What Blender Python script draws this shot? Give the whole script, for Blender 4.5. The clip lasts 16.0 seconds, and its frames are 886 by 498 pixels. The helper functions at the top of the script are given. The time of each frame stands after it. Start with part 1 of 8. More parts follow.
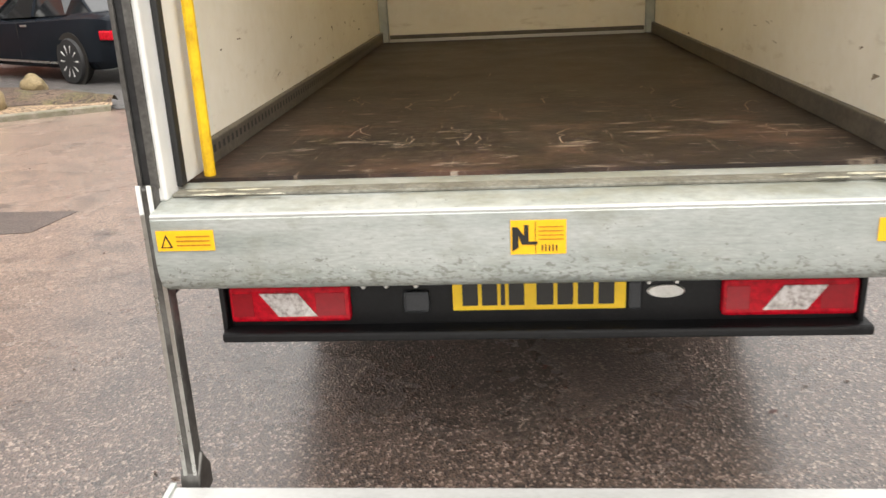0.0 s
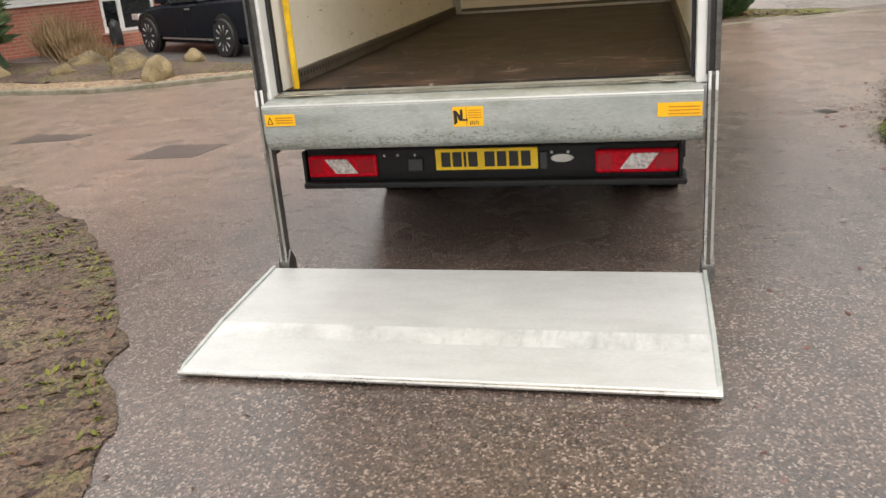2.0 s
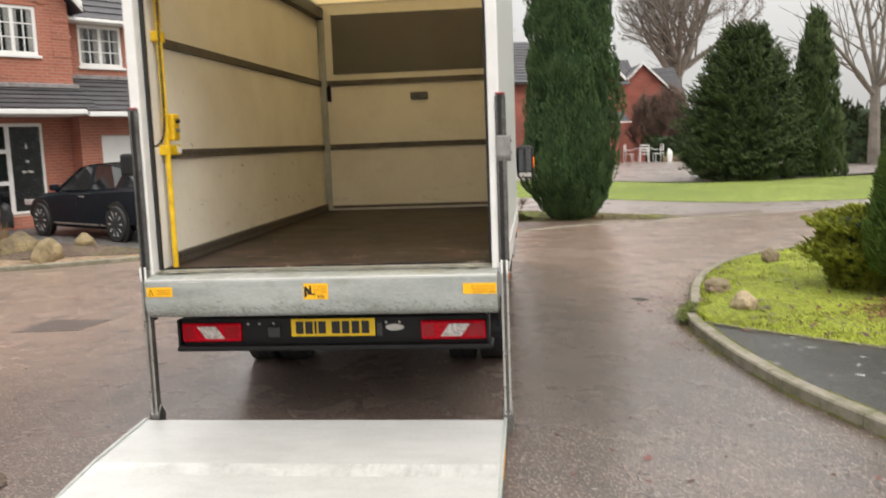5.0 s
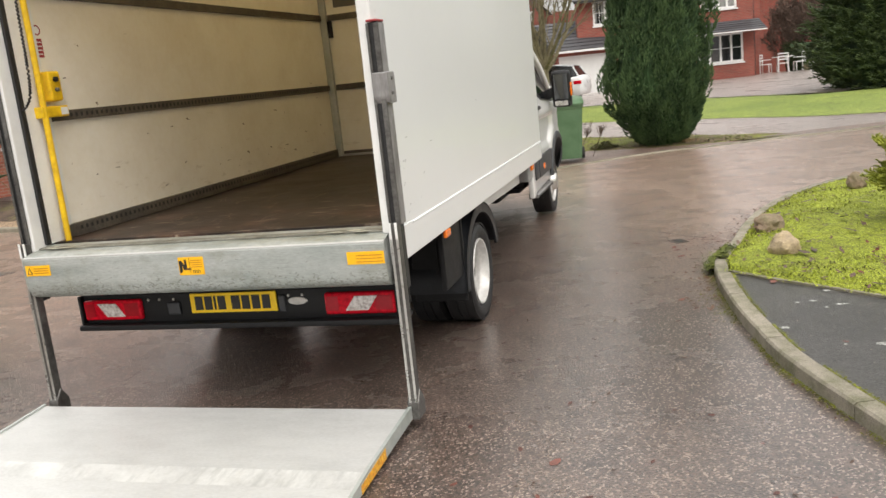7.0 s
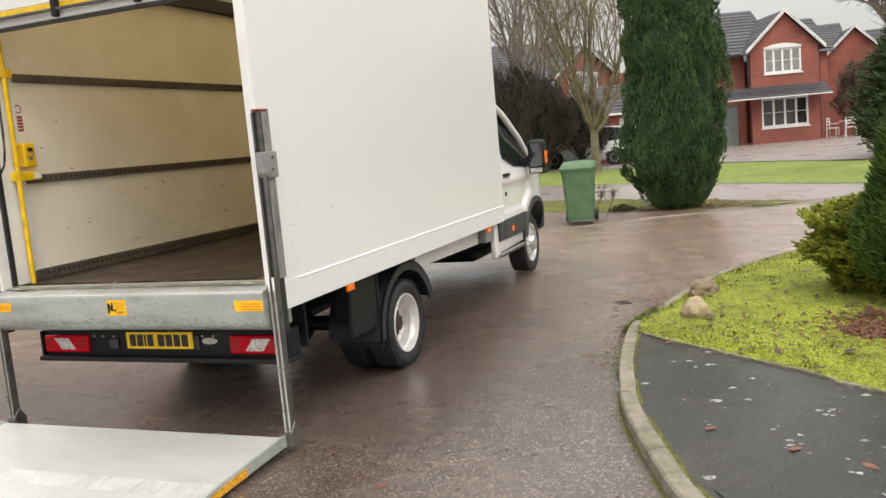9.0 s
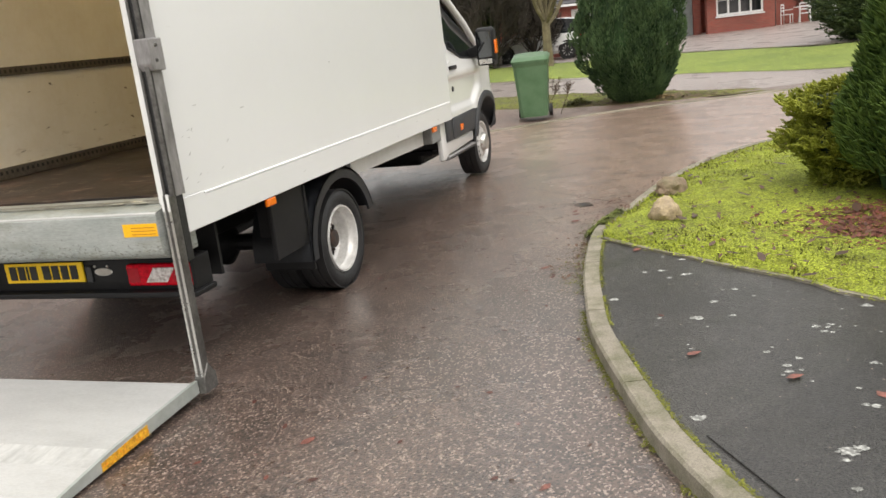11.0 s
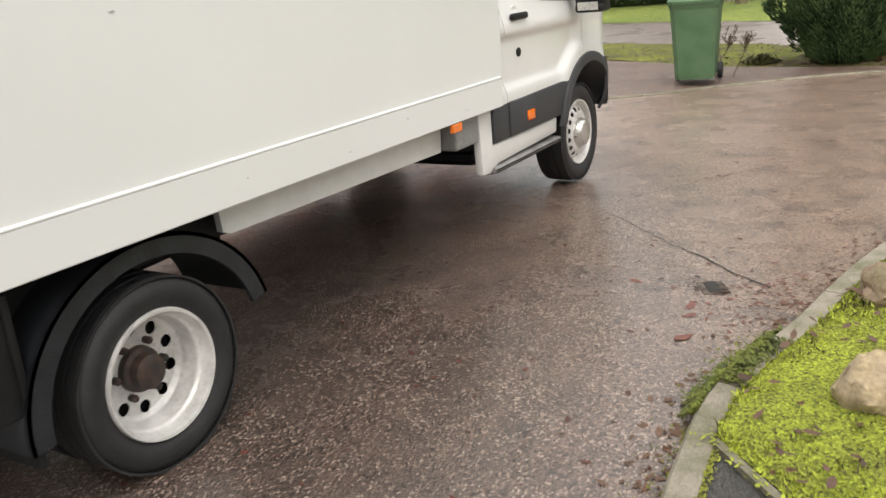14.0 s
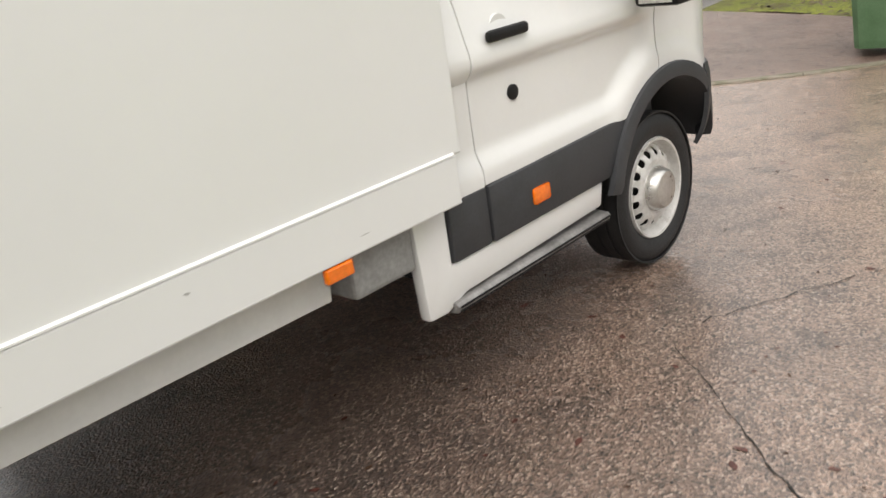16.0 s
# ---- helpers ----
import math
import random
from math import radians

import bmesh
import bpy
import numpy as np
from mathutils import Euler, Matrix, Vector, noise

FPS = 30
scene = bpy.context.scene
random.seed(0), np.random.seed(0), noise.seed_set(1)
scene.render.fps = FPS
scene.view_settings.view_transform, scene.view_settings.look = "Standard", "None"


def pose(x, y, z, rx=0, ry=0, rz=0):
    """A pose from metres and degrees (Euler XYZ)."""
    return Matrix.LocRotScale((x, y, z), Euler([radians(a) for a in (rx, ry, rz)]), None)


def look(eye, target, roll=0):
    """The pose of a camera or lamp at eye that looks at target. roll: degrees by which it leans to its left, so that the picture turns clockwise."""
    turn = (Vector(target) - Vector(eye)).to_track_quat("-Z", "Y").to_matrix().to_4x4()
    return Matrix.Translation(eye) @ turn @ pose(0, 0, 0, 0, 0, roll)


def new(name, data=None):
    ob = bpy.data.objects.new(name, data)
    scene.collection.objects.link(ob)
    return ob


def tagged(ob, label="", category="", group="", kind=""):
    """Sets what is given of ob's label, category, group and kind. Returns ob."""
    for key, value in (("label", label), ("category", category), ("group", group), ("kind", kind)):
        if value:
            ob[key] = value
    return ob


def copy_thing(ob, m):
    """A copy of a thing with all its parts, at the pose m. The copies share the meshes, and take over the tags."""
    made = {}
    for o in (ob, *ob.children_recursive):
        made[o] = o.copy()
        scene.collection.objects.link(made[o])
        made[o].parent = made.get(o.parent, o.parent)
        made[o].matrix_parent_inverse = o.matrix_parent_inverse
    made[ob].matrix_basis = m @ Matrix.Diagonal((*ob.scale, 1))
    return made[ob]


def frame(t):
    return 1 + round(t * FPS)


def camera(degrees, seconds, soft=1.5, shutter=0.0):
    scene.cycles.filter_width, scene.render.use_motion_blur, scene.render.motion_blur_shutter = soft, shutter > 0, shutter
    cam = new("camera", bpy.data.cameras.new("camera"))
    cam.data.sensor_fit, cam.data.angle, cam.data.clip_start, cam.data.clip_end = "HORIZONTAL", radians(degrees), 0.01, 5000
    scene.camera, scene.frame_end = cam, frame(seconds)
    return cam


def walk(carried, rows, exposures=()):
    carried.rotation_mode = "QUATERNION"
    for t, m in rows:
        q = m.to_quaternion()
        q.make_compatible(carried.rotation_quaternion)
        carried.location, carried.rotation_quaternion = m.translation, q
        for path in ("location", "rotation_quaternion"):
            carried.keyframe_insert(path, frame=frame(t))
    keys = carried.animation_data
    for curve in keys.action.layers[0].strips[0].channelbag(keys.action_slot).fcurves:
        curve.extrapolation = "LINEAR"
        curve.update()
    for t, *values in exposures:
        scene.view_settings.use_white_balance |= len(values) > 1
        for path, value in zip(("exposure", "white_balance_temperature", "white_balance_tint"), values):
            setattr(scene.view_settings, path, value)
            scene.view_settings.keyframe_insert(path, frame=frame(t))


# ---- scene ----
cam = camera(55.3, 16.0, shutter=0.2)
PATH = [
    (0, (0.042, 0.092, 1.515), (-0.114, 1.979, 0.87), -2.7),
    (0.5, (0.292, -0.389, 1.553), (0.116, 1.495, 0.906), -3.4),
    (1, (0.413, -0.854, 1.536), (0.236, 1.008, 0.828), -1.0),
    (1.5, (0.632, -1.247, 1.532), (0.255, 0.597, 0.856), -2.2),
    (2, (0.907, -1.577, 1.574), (0.436, 0.246, 0.902), -4.7),
    (2.5, (0.989, -1.925, 1.558), (0.614, -0.068, 0.918), -2.1),
    (3, (1.192, -2.135, 1.613), (0.858, -0.213, 1.173), -1.5),
    (3.5, (1.388, -2.322, 1.655), (1.012, -0.375, 1.389), -2.6),
    (4, (1.351, -2.451, 1.687), (1.019, -0.482, 1.587), -1.5),
    (4.5, (1.333, -2.492, 1.694), (1.031, -0.517, 1.607), -0.8),
    (5, (1.346, -2.433, 1.651), (1.128, -0.461, 1.399), -2.1),
    (5.2, (1.411, -2.337, 1.615), (1.254, -0.371, 1.282), -3.4),
    (7.3, (2.665, -1.402, 1.62), (2.005, 0.445, 1.228), -5.6),
    (7.5, (2.784, -1.405, 1.638), (2.074, 0.43, 1.276), -4.8),
    (8, (3.092, -1.577, 1.613), (2.397, 0.261, 1.237), -3.3),
    (8.5, (3.482, -1.691, 1.624), (2.779, 0.155, 1.312), -3.8),
    (9, (3.746, -1.711, 1.645), (3.009, 0.132, 1.393), -5.1),
    (9.5, (3.718, -1.755, 1.672), (2.99, 0.098, 1.478), -5.2),
    (10, (3.615, -1.731, 1.627), (2.959, 0.135, 1.335), -5.5),
    (10.2, (3.592, -1.629, 1.584), (2.961, 0.237, 1.239), -6.2),
    (12.3, (3.479, 0.355, 1.499), (2.739, 2.128, 0.941), -5.5),
    (12.5, (3.445, 0.575, 1.462), (2.668, 2.333, 0.909), -5.5),
    (13, (3.402, 1.169, 1.465), (2.588, 2.902, 0.888), -4.9),
    (13.5, (3.407, 1.787, 1.498), (2.457, 3.452, 0.927), -5.4),
    (14, (3.262, 2.376, 1.465), (2.255, 3.995, 0.860), -5.1),
    (14.5, (3.220, 3.002, 1.457), (2.116, 4.556, 0.852), -5.2),
    (15, (3.117, 3.488, 1.469), (1.830, 4.882, 0.837), -6.6),
    (15.5, (2.928, 4.014, 1.506), (1.672, 5.418, 0.835), -7.7),
    (16, (2.842, 4.687, 1.568), (1.523, 6.017, 0.867), -8.7),
]
walk(cam, [(t, look(eye, target, roll)) for t, eye, target, roll in PATH],
     [(0, 1.0), (0.5, 0.78), (1, 0.52), (1.5, 0.5), (3, 0.6), (3.5, 0.64), (4.5, 0.6), (5.2, 0.6), (7.5, 0.58), (9.5, 0.55), (13, 0.56), (14.5, 0.5), (16, 0.42)])

# ---- light ----
world = bpy.data.worlds.new("overcast")
scene.world = world
world.use_nodes = True
wn, wl = world.node_tree.nodes, world.node_tree.links
sky = wn.new("ShaderNodeTexSky")
sky.sky_type, sky.sun_disc = "NISHITA", False
sky.sun_elevation, sky.sun_rotation = radians(38), radians(150)
sky.air_density, sky.dust_density, sky.ozone_density = 1.0, 6.0, 1.0
# overcast: the cloud is about two and a half times as bright overhead as at the horizon
coord, split, climb = wn.new("ShaderNodeTexCoord"), wn.new("ShaderNodeSeparateXYZ"), wn.new("ShaderNodeMapRange")
climb.inputs["From Min"].default_value, climb.inputs["From Max"].default_value = 0.0, 1.0
climb.inputs["To Min"].default_value, climb.inputs["To Max"].default_value = 3.9, 17.0
cloud, grey = wn.new("ShaderNodeCombineColor"), wn.new("ShaderNodeMixRGB")
grey.inputs[0].default_value = 0.9
wl.new(coord.outputs["Generated"], split.inputs[0])
wl.new(split.outputs["Z"], climb.inputs["Value"])
for i in range(3):
    wl.new(climb.outputs[0], cloud.inputs[i])
wl.new(sky.outputs[0], grey.inputs[1])
wl.new(cloud.outputs[0], grey.inputs[2])
warm = wn.new("ShaderNodeMixRGB")
warm.blend_type, warm.inputs[0].default_value, warm.inputs[2].default_value = "MULTIPLY", 1.0, (1.02, 1.0, 0.97, 1)
wl.new(grey.outputs[0], warm.inputs[1])
wl.new(warm.outputs[0], wn["Background"].inputs[0])
wn["Background"].inputs[1].default_value = 0.1
sun = new("sun", bpy.data.lights.new("sun", "SUN"))
sun.data.energy, sun.data.angle, sun.data.color = 1.0, radians(40), (1.0, 0.96, 0.9)
sun.matrix_world = look((8, -8, 20), (0, 4, 0))


# ---- materials ----
def mat(name, col, rough=0.5, metal=0.0, var=0.12, scale=6.0, fine=60.0, bump=0.0, spec=0.5, col2=None, coat=0.0, rvar=0.15, emit=0.0, stretch=(1, 1, 1), rnd=0.0):
    """A surface with broad and fine variation of colour, roughness and relief; col2: colour of its stains; rnd: change from piece to piece."""
    m = bpy.data.materials.new(name)
    m.use_nodes = True
    n, l = m.node_tree.nodes, m.node_tree.links
    b = n["Principled BSDF"]
    tc = n.new("ShaderNodeTexCoord")
    mp = n.new("ShaderNodeMapping")
    mp.inputs["Scale"].default_value = stretch
    l.new(tc.outputs["Object"], mp.inputs[0])
    big, small = n.new("ShaderNodeTexNoise"), n.new("ShaderNodeTexNoise")
    for t, s, d in ((big, scale, 5), (small, fine, 3)):
        t.inputs["Scale"].default_value, t.inputs["Detail"].default_value, t.inputs["Roughness"].default_value = s, d, 0.62
        l.new(mp.outputs[0], t.inputs["Vector"])
    ramp = n.new("ShaderNodeValToRGB")
    dark = col2 or tuple(c * (1 - 2.2 * var) for c in col)
    ramp.color_ramp.elements[0].color, ramp.color_ramp.elements[1].color = (*dark, 1), (*col, 1)
    ramp.color_ramp.elements[0].position, ramp.color_ramp.elements[1].position = 0.32, 0.6
    l.new(big.outputs["Fac"], ramp.inputs[0])
    mix = n.new("ShaderNodeMixRGB")
    mix.blend_type = "OVERLAY"
    mix.inputs[0].default_value = min(1, 3 * var)
    l.new(ramp.outputs[0], mix.inputs[1])
    l.new(small.outputs["Fac"], mix.inputs[2])
    out = mix.outputs[0]
    if rnd:
        info, hsv, mr = n.new("ShaderNodeObjectInfo"), n.new("ShaderNodeHueSaturation"), n.new("ShaderNodeMapRange")
        mr.inputs["To Min"].default_value, mr.inputs["To Max"].default_value = 1 - rnd, 1 + rnd
        l.new(info.outputs["Random"], mr.inputs["Value"])
        l.new(mr.outputs[0], hsv.inputs["Value"])
        l.new(out, hsv.inputs["Color"])
        out = hsv.outputs[0]
    l.new(out, b.inputs["Base Color"])
    mr = n.new("ShaderNodeMapRange")
    mr.inputs["To Min"].default_value, mr.inputs["To Max"].default_value = max(0.03, rough - rvar), min(1, rough + rvar)
    l.new(big.outputs["Fac"], mr.inputs["Value"])
    l.new(mr.outputs[0], b.inputs["Roughness"])
    b.inputs["Metallic"].default_value = metal
    b.inputs["Specular IOR Level"].default_value = spec
    b.inputs["Coat Weight"].default_value = coat
    b.inputs["Coat Roughness"].default_value = 0.08
    if bump:
        bp = n.new("ShaderNodeBump")
        bp.inputs["Strength"].default_value, bp.inputs["Distance"].default_value = min(1, bump), 0.01
        l.new(small.outputs["Fac"], bp.inputs["Height"])
        l.new(bp.outputs[0], b.inputs["Normal"])
    if emit:
        b.inputs["Emission Color"].default_value, b.inputs["Emission Strength"].default_value = (*col, 1), emit
    return m


def clear(name, col, rough=0.05, spec=0.5):
    """Glass or clear plastic."""
    m = bpy.data.materials.new(name)
    m.use_nodes = True
    b = m.node_tree.nodes["Principled BSDF"]
    b.inputs["Base Color"].default_value = (*col, 1)
    b.inputs["Roughness"].default_value, b.inputs["Transmission Weight"].default_value, b.inputs["IOR"].default_value = rough, 1.0, 1.45
    return m


def ground_mat(name, colours, sizes, rough, bump, fleck=None, wet=0.0, stone=170.0, coat=0.0, glint_chips=0.0, pale=None):
    """Asphalt, soil and grass: two broad tones, coarse grains, wet films and a few flecks."""
    m = bpy.data.materials.new(name)
    m.use_nodes = True
    n, l = m.node_tree.nodes, m.node_tree.links
    b = n["Principled BSDF"]
    geo = n.new("ShaderNodeNewGeometry")
    def noise_at(s, d=5, r=0.6):
        t = n.new("ShaderNodeTexNoise")
        t.inputs["Scale"].default_value, t.inputs["Detail"].default_value, t.inputs["Roughness"].default_value = s, d, r
        l.new(geo.outputs["Position"], t.inputs["Vector"])
        return t.outputs["Fac"]
    def ramp_of(v, lo, hi, a, c):
        r = n.new("ShaderNodeValToRGB")
        r.color_ramp.elements[0].position, r.color_ramp.elements[1].position = lo, hi
        r.color_ramp.elements[0].color, r.color_ramp.elements[1].color = a, c
        l.new(v, r.inputs[0])
        return r.outputs[0]
    broad = noise_at(sizes[0])
    out = ramp_of(broad, 0.35, 0.65, (*colours[0], 1), (*colours[1], 1))
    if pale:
        # paler road away from the van, with the sky's sheen put into its colour
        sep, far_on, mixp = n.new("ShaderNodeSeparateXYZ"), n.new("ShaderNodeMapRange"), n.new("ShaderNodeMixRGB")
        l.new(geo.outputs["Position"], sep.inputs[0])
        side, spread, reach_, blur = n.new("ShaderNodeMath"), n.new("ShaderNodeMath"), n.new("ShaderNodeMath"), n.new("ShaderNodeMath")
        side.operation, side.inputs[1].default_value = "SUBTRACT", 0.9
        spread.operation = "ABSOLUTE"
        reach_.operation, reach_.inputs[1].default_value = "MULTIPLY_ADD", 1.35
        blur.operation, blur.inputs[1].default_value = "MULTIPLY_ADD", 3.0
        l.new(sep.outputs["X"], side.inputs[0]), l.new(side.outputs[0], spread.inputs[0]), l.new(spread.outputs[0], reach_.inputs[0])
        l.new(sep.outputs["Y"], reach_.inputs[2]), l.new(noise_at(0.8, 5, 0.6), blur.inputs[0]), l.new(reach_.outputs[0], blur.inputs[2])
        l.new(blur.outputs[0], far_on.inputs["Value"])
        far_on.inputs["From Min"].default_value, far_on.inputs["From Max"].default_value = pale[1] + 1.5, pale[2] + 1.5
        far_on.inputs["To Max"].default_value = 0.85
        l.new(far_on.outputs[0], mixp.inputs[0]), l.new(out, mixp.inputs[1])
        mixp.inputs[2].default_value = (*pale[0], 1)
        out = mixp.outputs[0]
    mid = noise_at(sizes[1])
    mixm = n.new("ShaderNodeMixRGB")
    l.new(ramp_of(mid, 0.5, 0.72, (0, 0, 0, 1), (0.75, 0.75, 0.75, 1)), mixm.inputs[0])
    l.new(out, mixm.inputs[1])
    mixm.inputs[2].default_value = (*colours[2], 1)
    # coarse grains, each of its own shade
    vor = n.new("ShaderNodeTexVoronoi")
    vor.inputs["Scale"].default_value = stone
    l.new(geo.outputs["Position"], vor.inputs["Vector"])
    mixg = n.new("ShaderNodeMixRGB")
    mixg.blend_type, mixg.inputs[0].default_value = "OVERLAY", 0.9
    bw = n.new("ShaderNodeRGBToBW")
    l.new(vor.outputs["Color"], bw.inputs[0])
    l.new(mixm.outputs[0], mixg.inputs[1]), l.new(bw.outputs[0], mixg.inputs[2])
    out = mixg.outputs[0]
    # pale stone chips; the wet grains' sky glints are put into their colour
    if glint_chips:
        mixc, few = n.new("ShaderNodeMixRGB"), n.new("ShaderNodeMath")
        few.operation, few.inputs[1].default_value = "GREATER_THAN", 1 - glint_chips
        l.new(bw.outputs[0], few.inputs[0])
        half = n.new("ShaderNodeMath")
        half.operation = "MULTIPLY"
        l.new(ramp_of(noise_at(2.6, 6, 0.7), 0.36, 0.66, (0.3, 0.3, 0.3, 1), (0.9, 0.9, 0.9, 1)), half.inputs[1])
        l.new(few.outputs[0], half.inputs[0]), l.new(half.outputs[0], mixc.inputs[0]), l.new(out, mixc.inputs[1])
        mixc.inputs[2].default_value = (0.52, 0.405, 0.33, 1)
        out = mixc.outputs[0]
    if fleck:
        spots = noise_at(fleck[1], 2, 0.5)
        mf = n.new("ShaderNodeMixRGB")
        l.new(ramp_of(spots, fleck[2], fleck[2] + 0.03, (0, 0, 0, 1), (1, 1, 1, 1)), mf.inputs[0])
        l.new(out, mf.inputs[1])
        mf.inputs[2].default_value = (*fleck[0], 1)
        out = mf.outputs[0]
    l.new(out, b.inputs["Base Color"])
    film = noise_at(0.9, 6, 0.65)
    mr = n.new("ShaderNodeMapRange")
    mr.inputs["From Min"].default_value, mr.inputs["From Max"].default_value = 0.36, 0.62
    mr.inputs["To Min"].default_value, mr.inputs["To Max"].default_value = max(0.06, rough - wet), rough
    l.new(film, mr.inputs["Value"])
    l.new(mr.outputs[0], b.inputs["Roughness"])
    b.inputs["Coat Weight"].default_value, b.inputs["Coat Roughness"].default_value = coat, 0.3
    b.inputs["Coat IOR"].default_value = 1.68
    bp, bp2 = n.new("ShaderNodeBump"), n.new("ShaderNodeBump")
    bp.inputs["Strength"].default_value, bp.inputs["Distance"].default_value = bump, 0.012
    l.new(vor.outputs["Distance"], bp.inputs["Height"])
    bp2.inputs["Strength"].default_value, bp2.inputs["Distance"].default_value = 0.35, 0.02
    l.new(mid, bp2.inputs["Height"])
    # uneven grains tilt the wet film this way and that
    bp3 = n.new("ShaderNodeBump")
    bp3.inputs["Strength"].default_value, bp3.inputs["Distance"].default_value = min(1.0, 0.9 * bump), 0.012
    l.new(noise_at(stone * 0.75, 2, 0.5), bp3.inputs["Height"])
    l.new(bp2.outputs[0], bp3.inputs["Normal"]), l.new(bp3.outputs[0], bp.inputs["Normal"])
    l.new(bp.outputs[0], b.inputs["Normal"])
    return m


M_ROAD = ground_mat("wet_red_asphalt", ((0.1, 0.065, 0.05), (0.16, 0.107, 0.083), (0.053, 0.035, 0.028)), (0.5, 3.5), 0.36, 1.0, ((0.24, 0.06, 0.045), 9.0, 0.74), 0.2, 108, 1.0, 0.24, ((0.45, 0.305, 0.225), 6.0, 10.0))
M_PAVE = ground_mat("grey_asphalt", ((0.045, 0.042, 0.038), (0.075, 0.07, 0.063), (0.032, 0.032, 0.024)), (0.7, 4.0), 0.6, 0.9, ((0.2, 0.19, 0.17), 60.0, 0.74), 0.25, 150, 0.3, 0.05)
M_ROAD2 = ground_mat("damp_grey_road", ((0.27, 0.225, 0.205), (0.33, 0.28, 0.255), (0.22, 0.18, 0.165)), (0.4, 2.0), 0.42, 0.4, None, 0.2, 170, 0.5)
M_MOSS = ground_mat("mossy_lawn", ((0.21, 0.25, 0.022), (0.34, 0.39, 0.032), (0.14, 0.14, 0.022)), (1.4, 7.0), 0.9, 0.9, ((0.12, 0.06, 0.03), 14.0, 0.7), 0.0, 120)
M_LAWN = ground_mat("lawn", ((0.15, 0.2, 0.035), (0.23, 0.28, 0.05), (0.12, 0.15, 0.035)), (0.3, 2.0), 0.9, 0.9, None, 0.0, 60)
M_VERGE = ground_mat("worn_verge_grass", ((0.13, 0.145, 0.025), (0.23, 0.255, 0.03), (0.1, 0.068, 0.042)), (0.9, 2.2), 0.9, 0.9, ((0.05, 0.035, 0.022), 10.0, 0.62), 0.0, 110)
M_MUD = ground_mat("muddy_verge", ((0.075, 0.048, 0.034), (0.15, 0.1, 0.068), (0.13, 0.13, 0.03)), (1.2, 3.2), 0.8, 1.0, ((0.05, 0.028, 0.02), 12.0, 0.6), 0.1, 70)
M_FOOT = ground_mat("brown_damp_footway", ((0.17, 0.115, 0.092), (0.23, 0.16, 0.128), (0.12, 0.085, 0.065)), (0.8, 4.0), 0.5, 0.6, ((0.05, 0.028, 0.02), 12.0, 0.64), 0.2, 150, 0.3)
M_GRAVEL = ground_mat("gravel_bed", ((0.24, 0.165, 0.1), (0.34, 0.24, 0.15), (0.15, 0.11, 0.07)), (0.9, 4.0), 0.85, 1.0, None, 0.0, 38)
M_DRIVE = ground_mat("dark_drive", ((0.1, 0.095, 0.09), (0.14, 0.13, 0.125), (0.08, 0.075, 0.07)), (0.5, 3.0), 0.5, 0.5, None, 0.2)
M_KERB = mat("concrete_kerb", (0.27, 0.24, 0.19), 0.8, var=0.2, scale=7, fine=130, bump=0.5, col2=(0.13, 0.125, 0.07), rnd=0.12)
M_BOX = mat("white_box_panel", (0.775, 0.782, 0.775), 0.3, var=0.01, scale=1.1, fine=20, col2=(0.76, 0.766, 0.757), coat=0.2, rvar=0.04)
M_BOXIN = mat("cream_ply_lining", (0.87, 0.835, 0.74), 0.45, var=0.07, scale=2.2, fine=24, col2=(0.79, 0.745, 0.64))
M_TRIM = mat("white_trim", (0.8, 0.8, 0.78), 0.35, var=0.05, scale=5)
M_PAINT = mat("white_van_paint", (0.8, 0.8, 0.79), 0.22, var=0.02, scale=2, coat=0.6, rvar=0.05)
M_BLACKP = mat("black_plastic", (0.013, 0.013, 0.014), 0.5, var=0.2, scale=9, fine=150, bump=0.1, spec=0.28)
M_DARKP = mat("dark_grey_cladding", (0.045, 0.047, 0.052), 0.5, var=0.12, scale=8, fine=150, bump=0.08)
M_RUBBER = mat("tyre_rubber", (0.022, 0.022, 0.023), 0.62, var=0.2, scale=12, fine=120, bump=0.25)
M_RUBBERD = mat("black_rubber_seal", (0.02, 0.02, 0.02), 0.6)
M_RIM = mat("silver_wheel_paint", (0.74, 0.73, 0.71), 0.35, 0.25, var=0.1, scale=10, col2=(0.52, 0.51, 0.49))
M_GALV = mat("galvanised_steel", (0.46, 0.48, 0.46), 0.42, 0.3, var=0.08, scale=3, fine=18, col2=(0.35, 0.38, 0.35), bump=0.05)
M_BEAM = mat("scuffed_galvanised_beam", (0.44, 0.46, 0.44), 0.42, 0.25, var=0.12, scale=2.0, fine=30, col2=(0.3, 0.33, 0.31), stretch=(1, 1, 5), bump=0.05)
M_COLUMN = mat("black_lift_steel", (0.035, 0.035, 0.036), 0.4, 0.3, var=0.2, scale=8)
M_RAMP = mat("bright_ramp_aluminium", (0.64, 0.64, 0.62), 0.42, 0.22, var=0.06, scale=5, fine=50, col2=(0.47, 0.47, 0.455))
M_ALU = mat("scuffed_aluminium", (0.56, 0.56, 0.545), 0.42, 0.25, var=0.06, scale=4, fine=50, col2=(0.5, 0.5, 0.485), stretch=(1, 3, 1))
M_STEELD = mat("dark_steel_track", (0.16, 0.155, 0.145), 0.45, 0.6, var=0.2, scale=8, col2=(0.08, 0.075, 0.07))
M_STEEL = mat("bright_steel", (0.62, 0.61, 0.58), 0.3, 0.85, var=0.1, scale=12)
M_RAIL = mat("worn_lashing_rail", (0.13, 0.115, 0.095), 0.55, 0.2, var=0.2, scale=9)
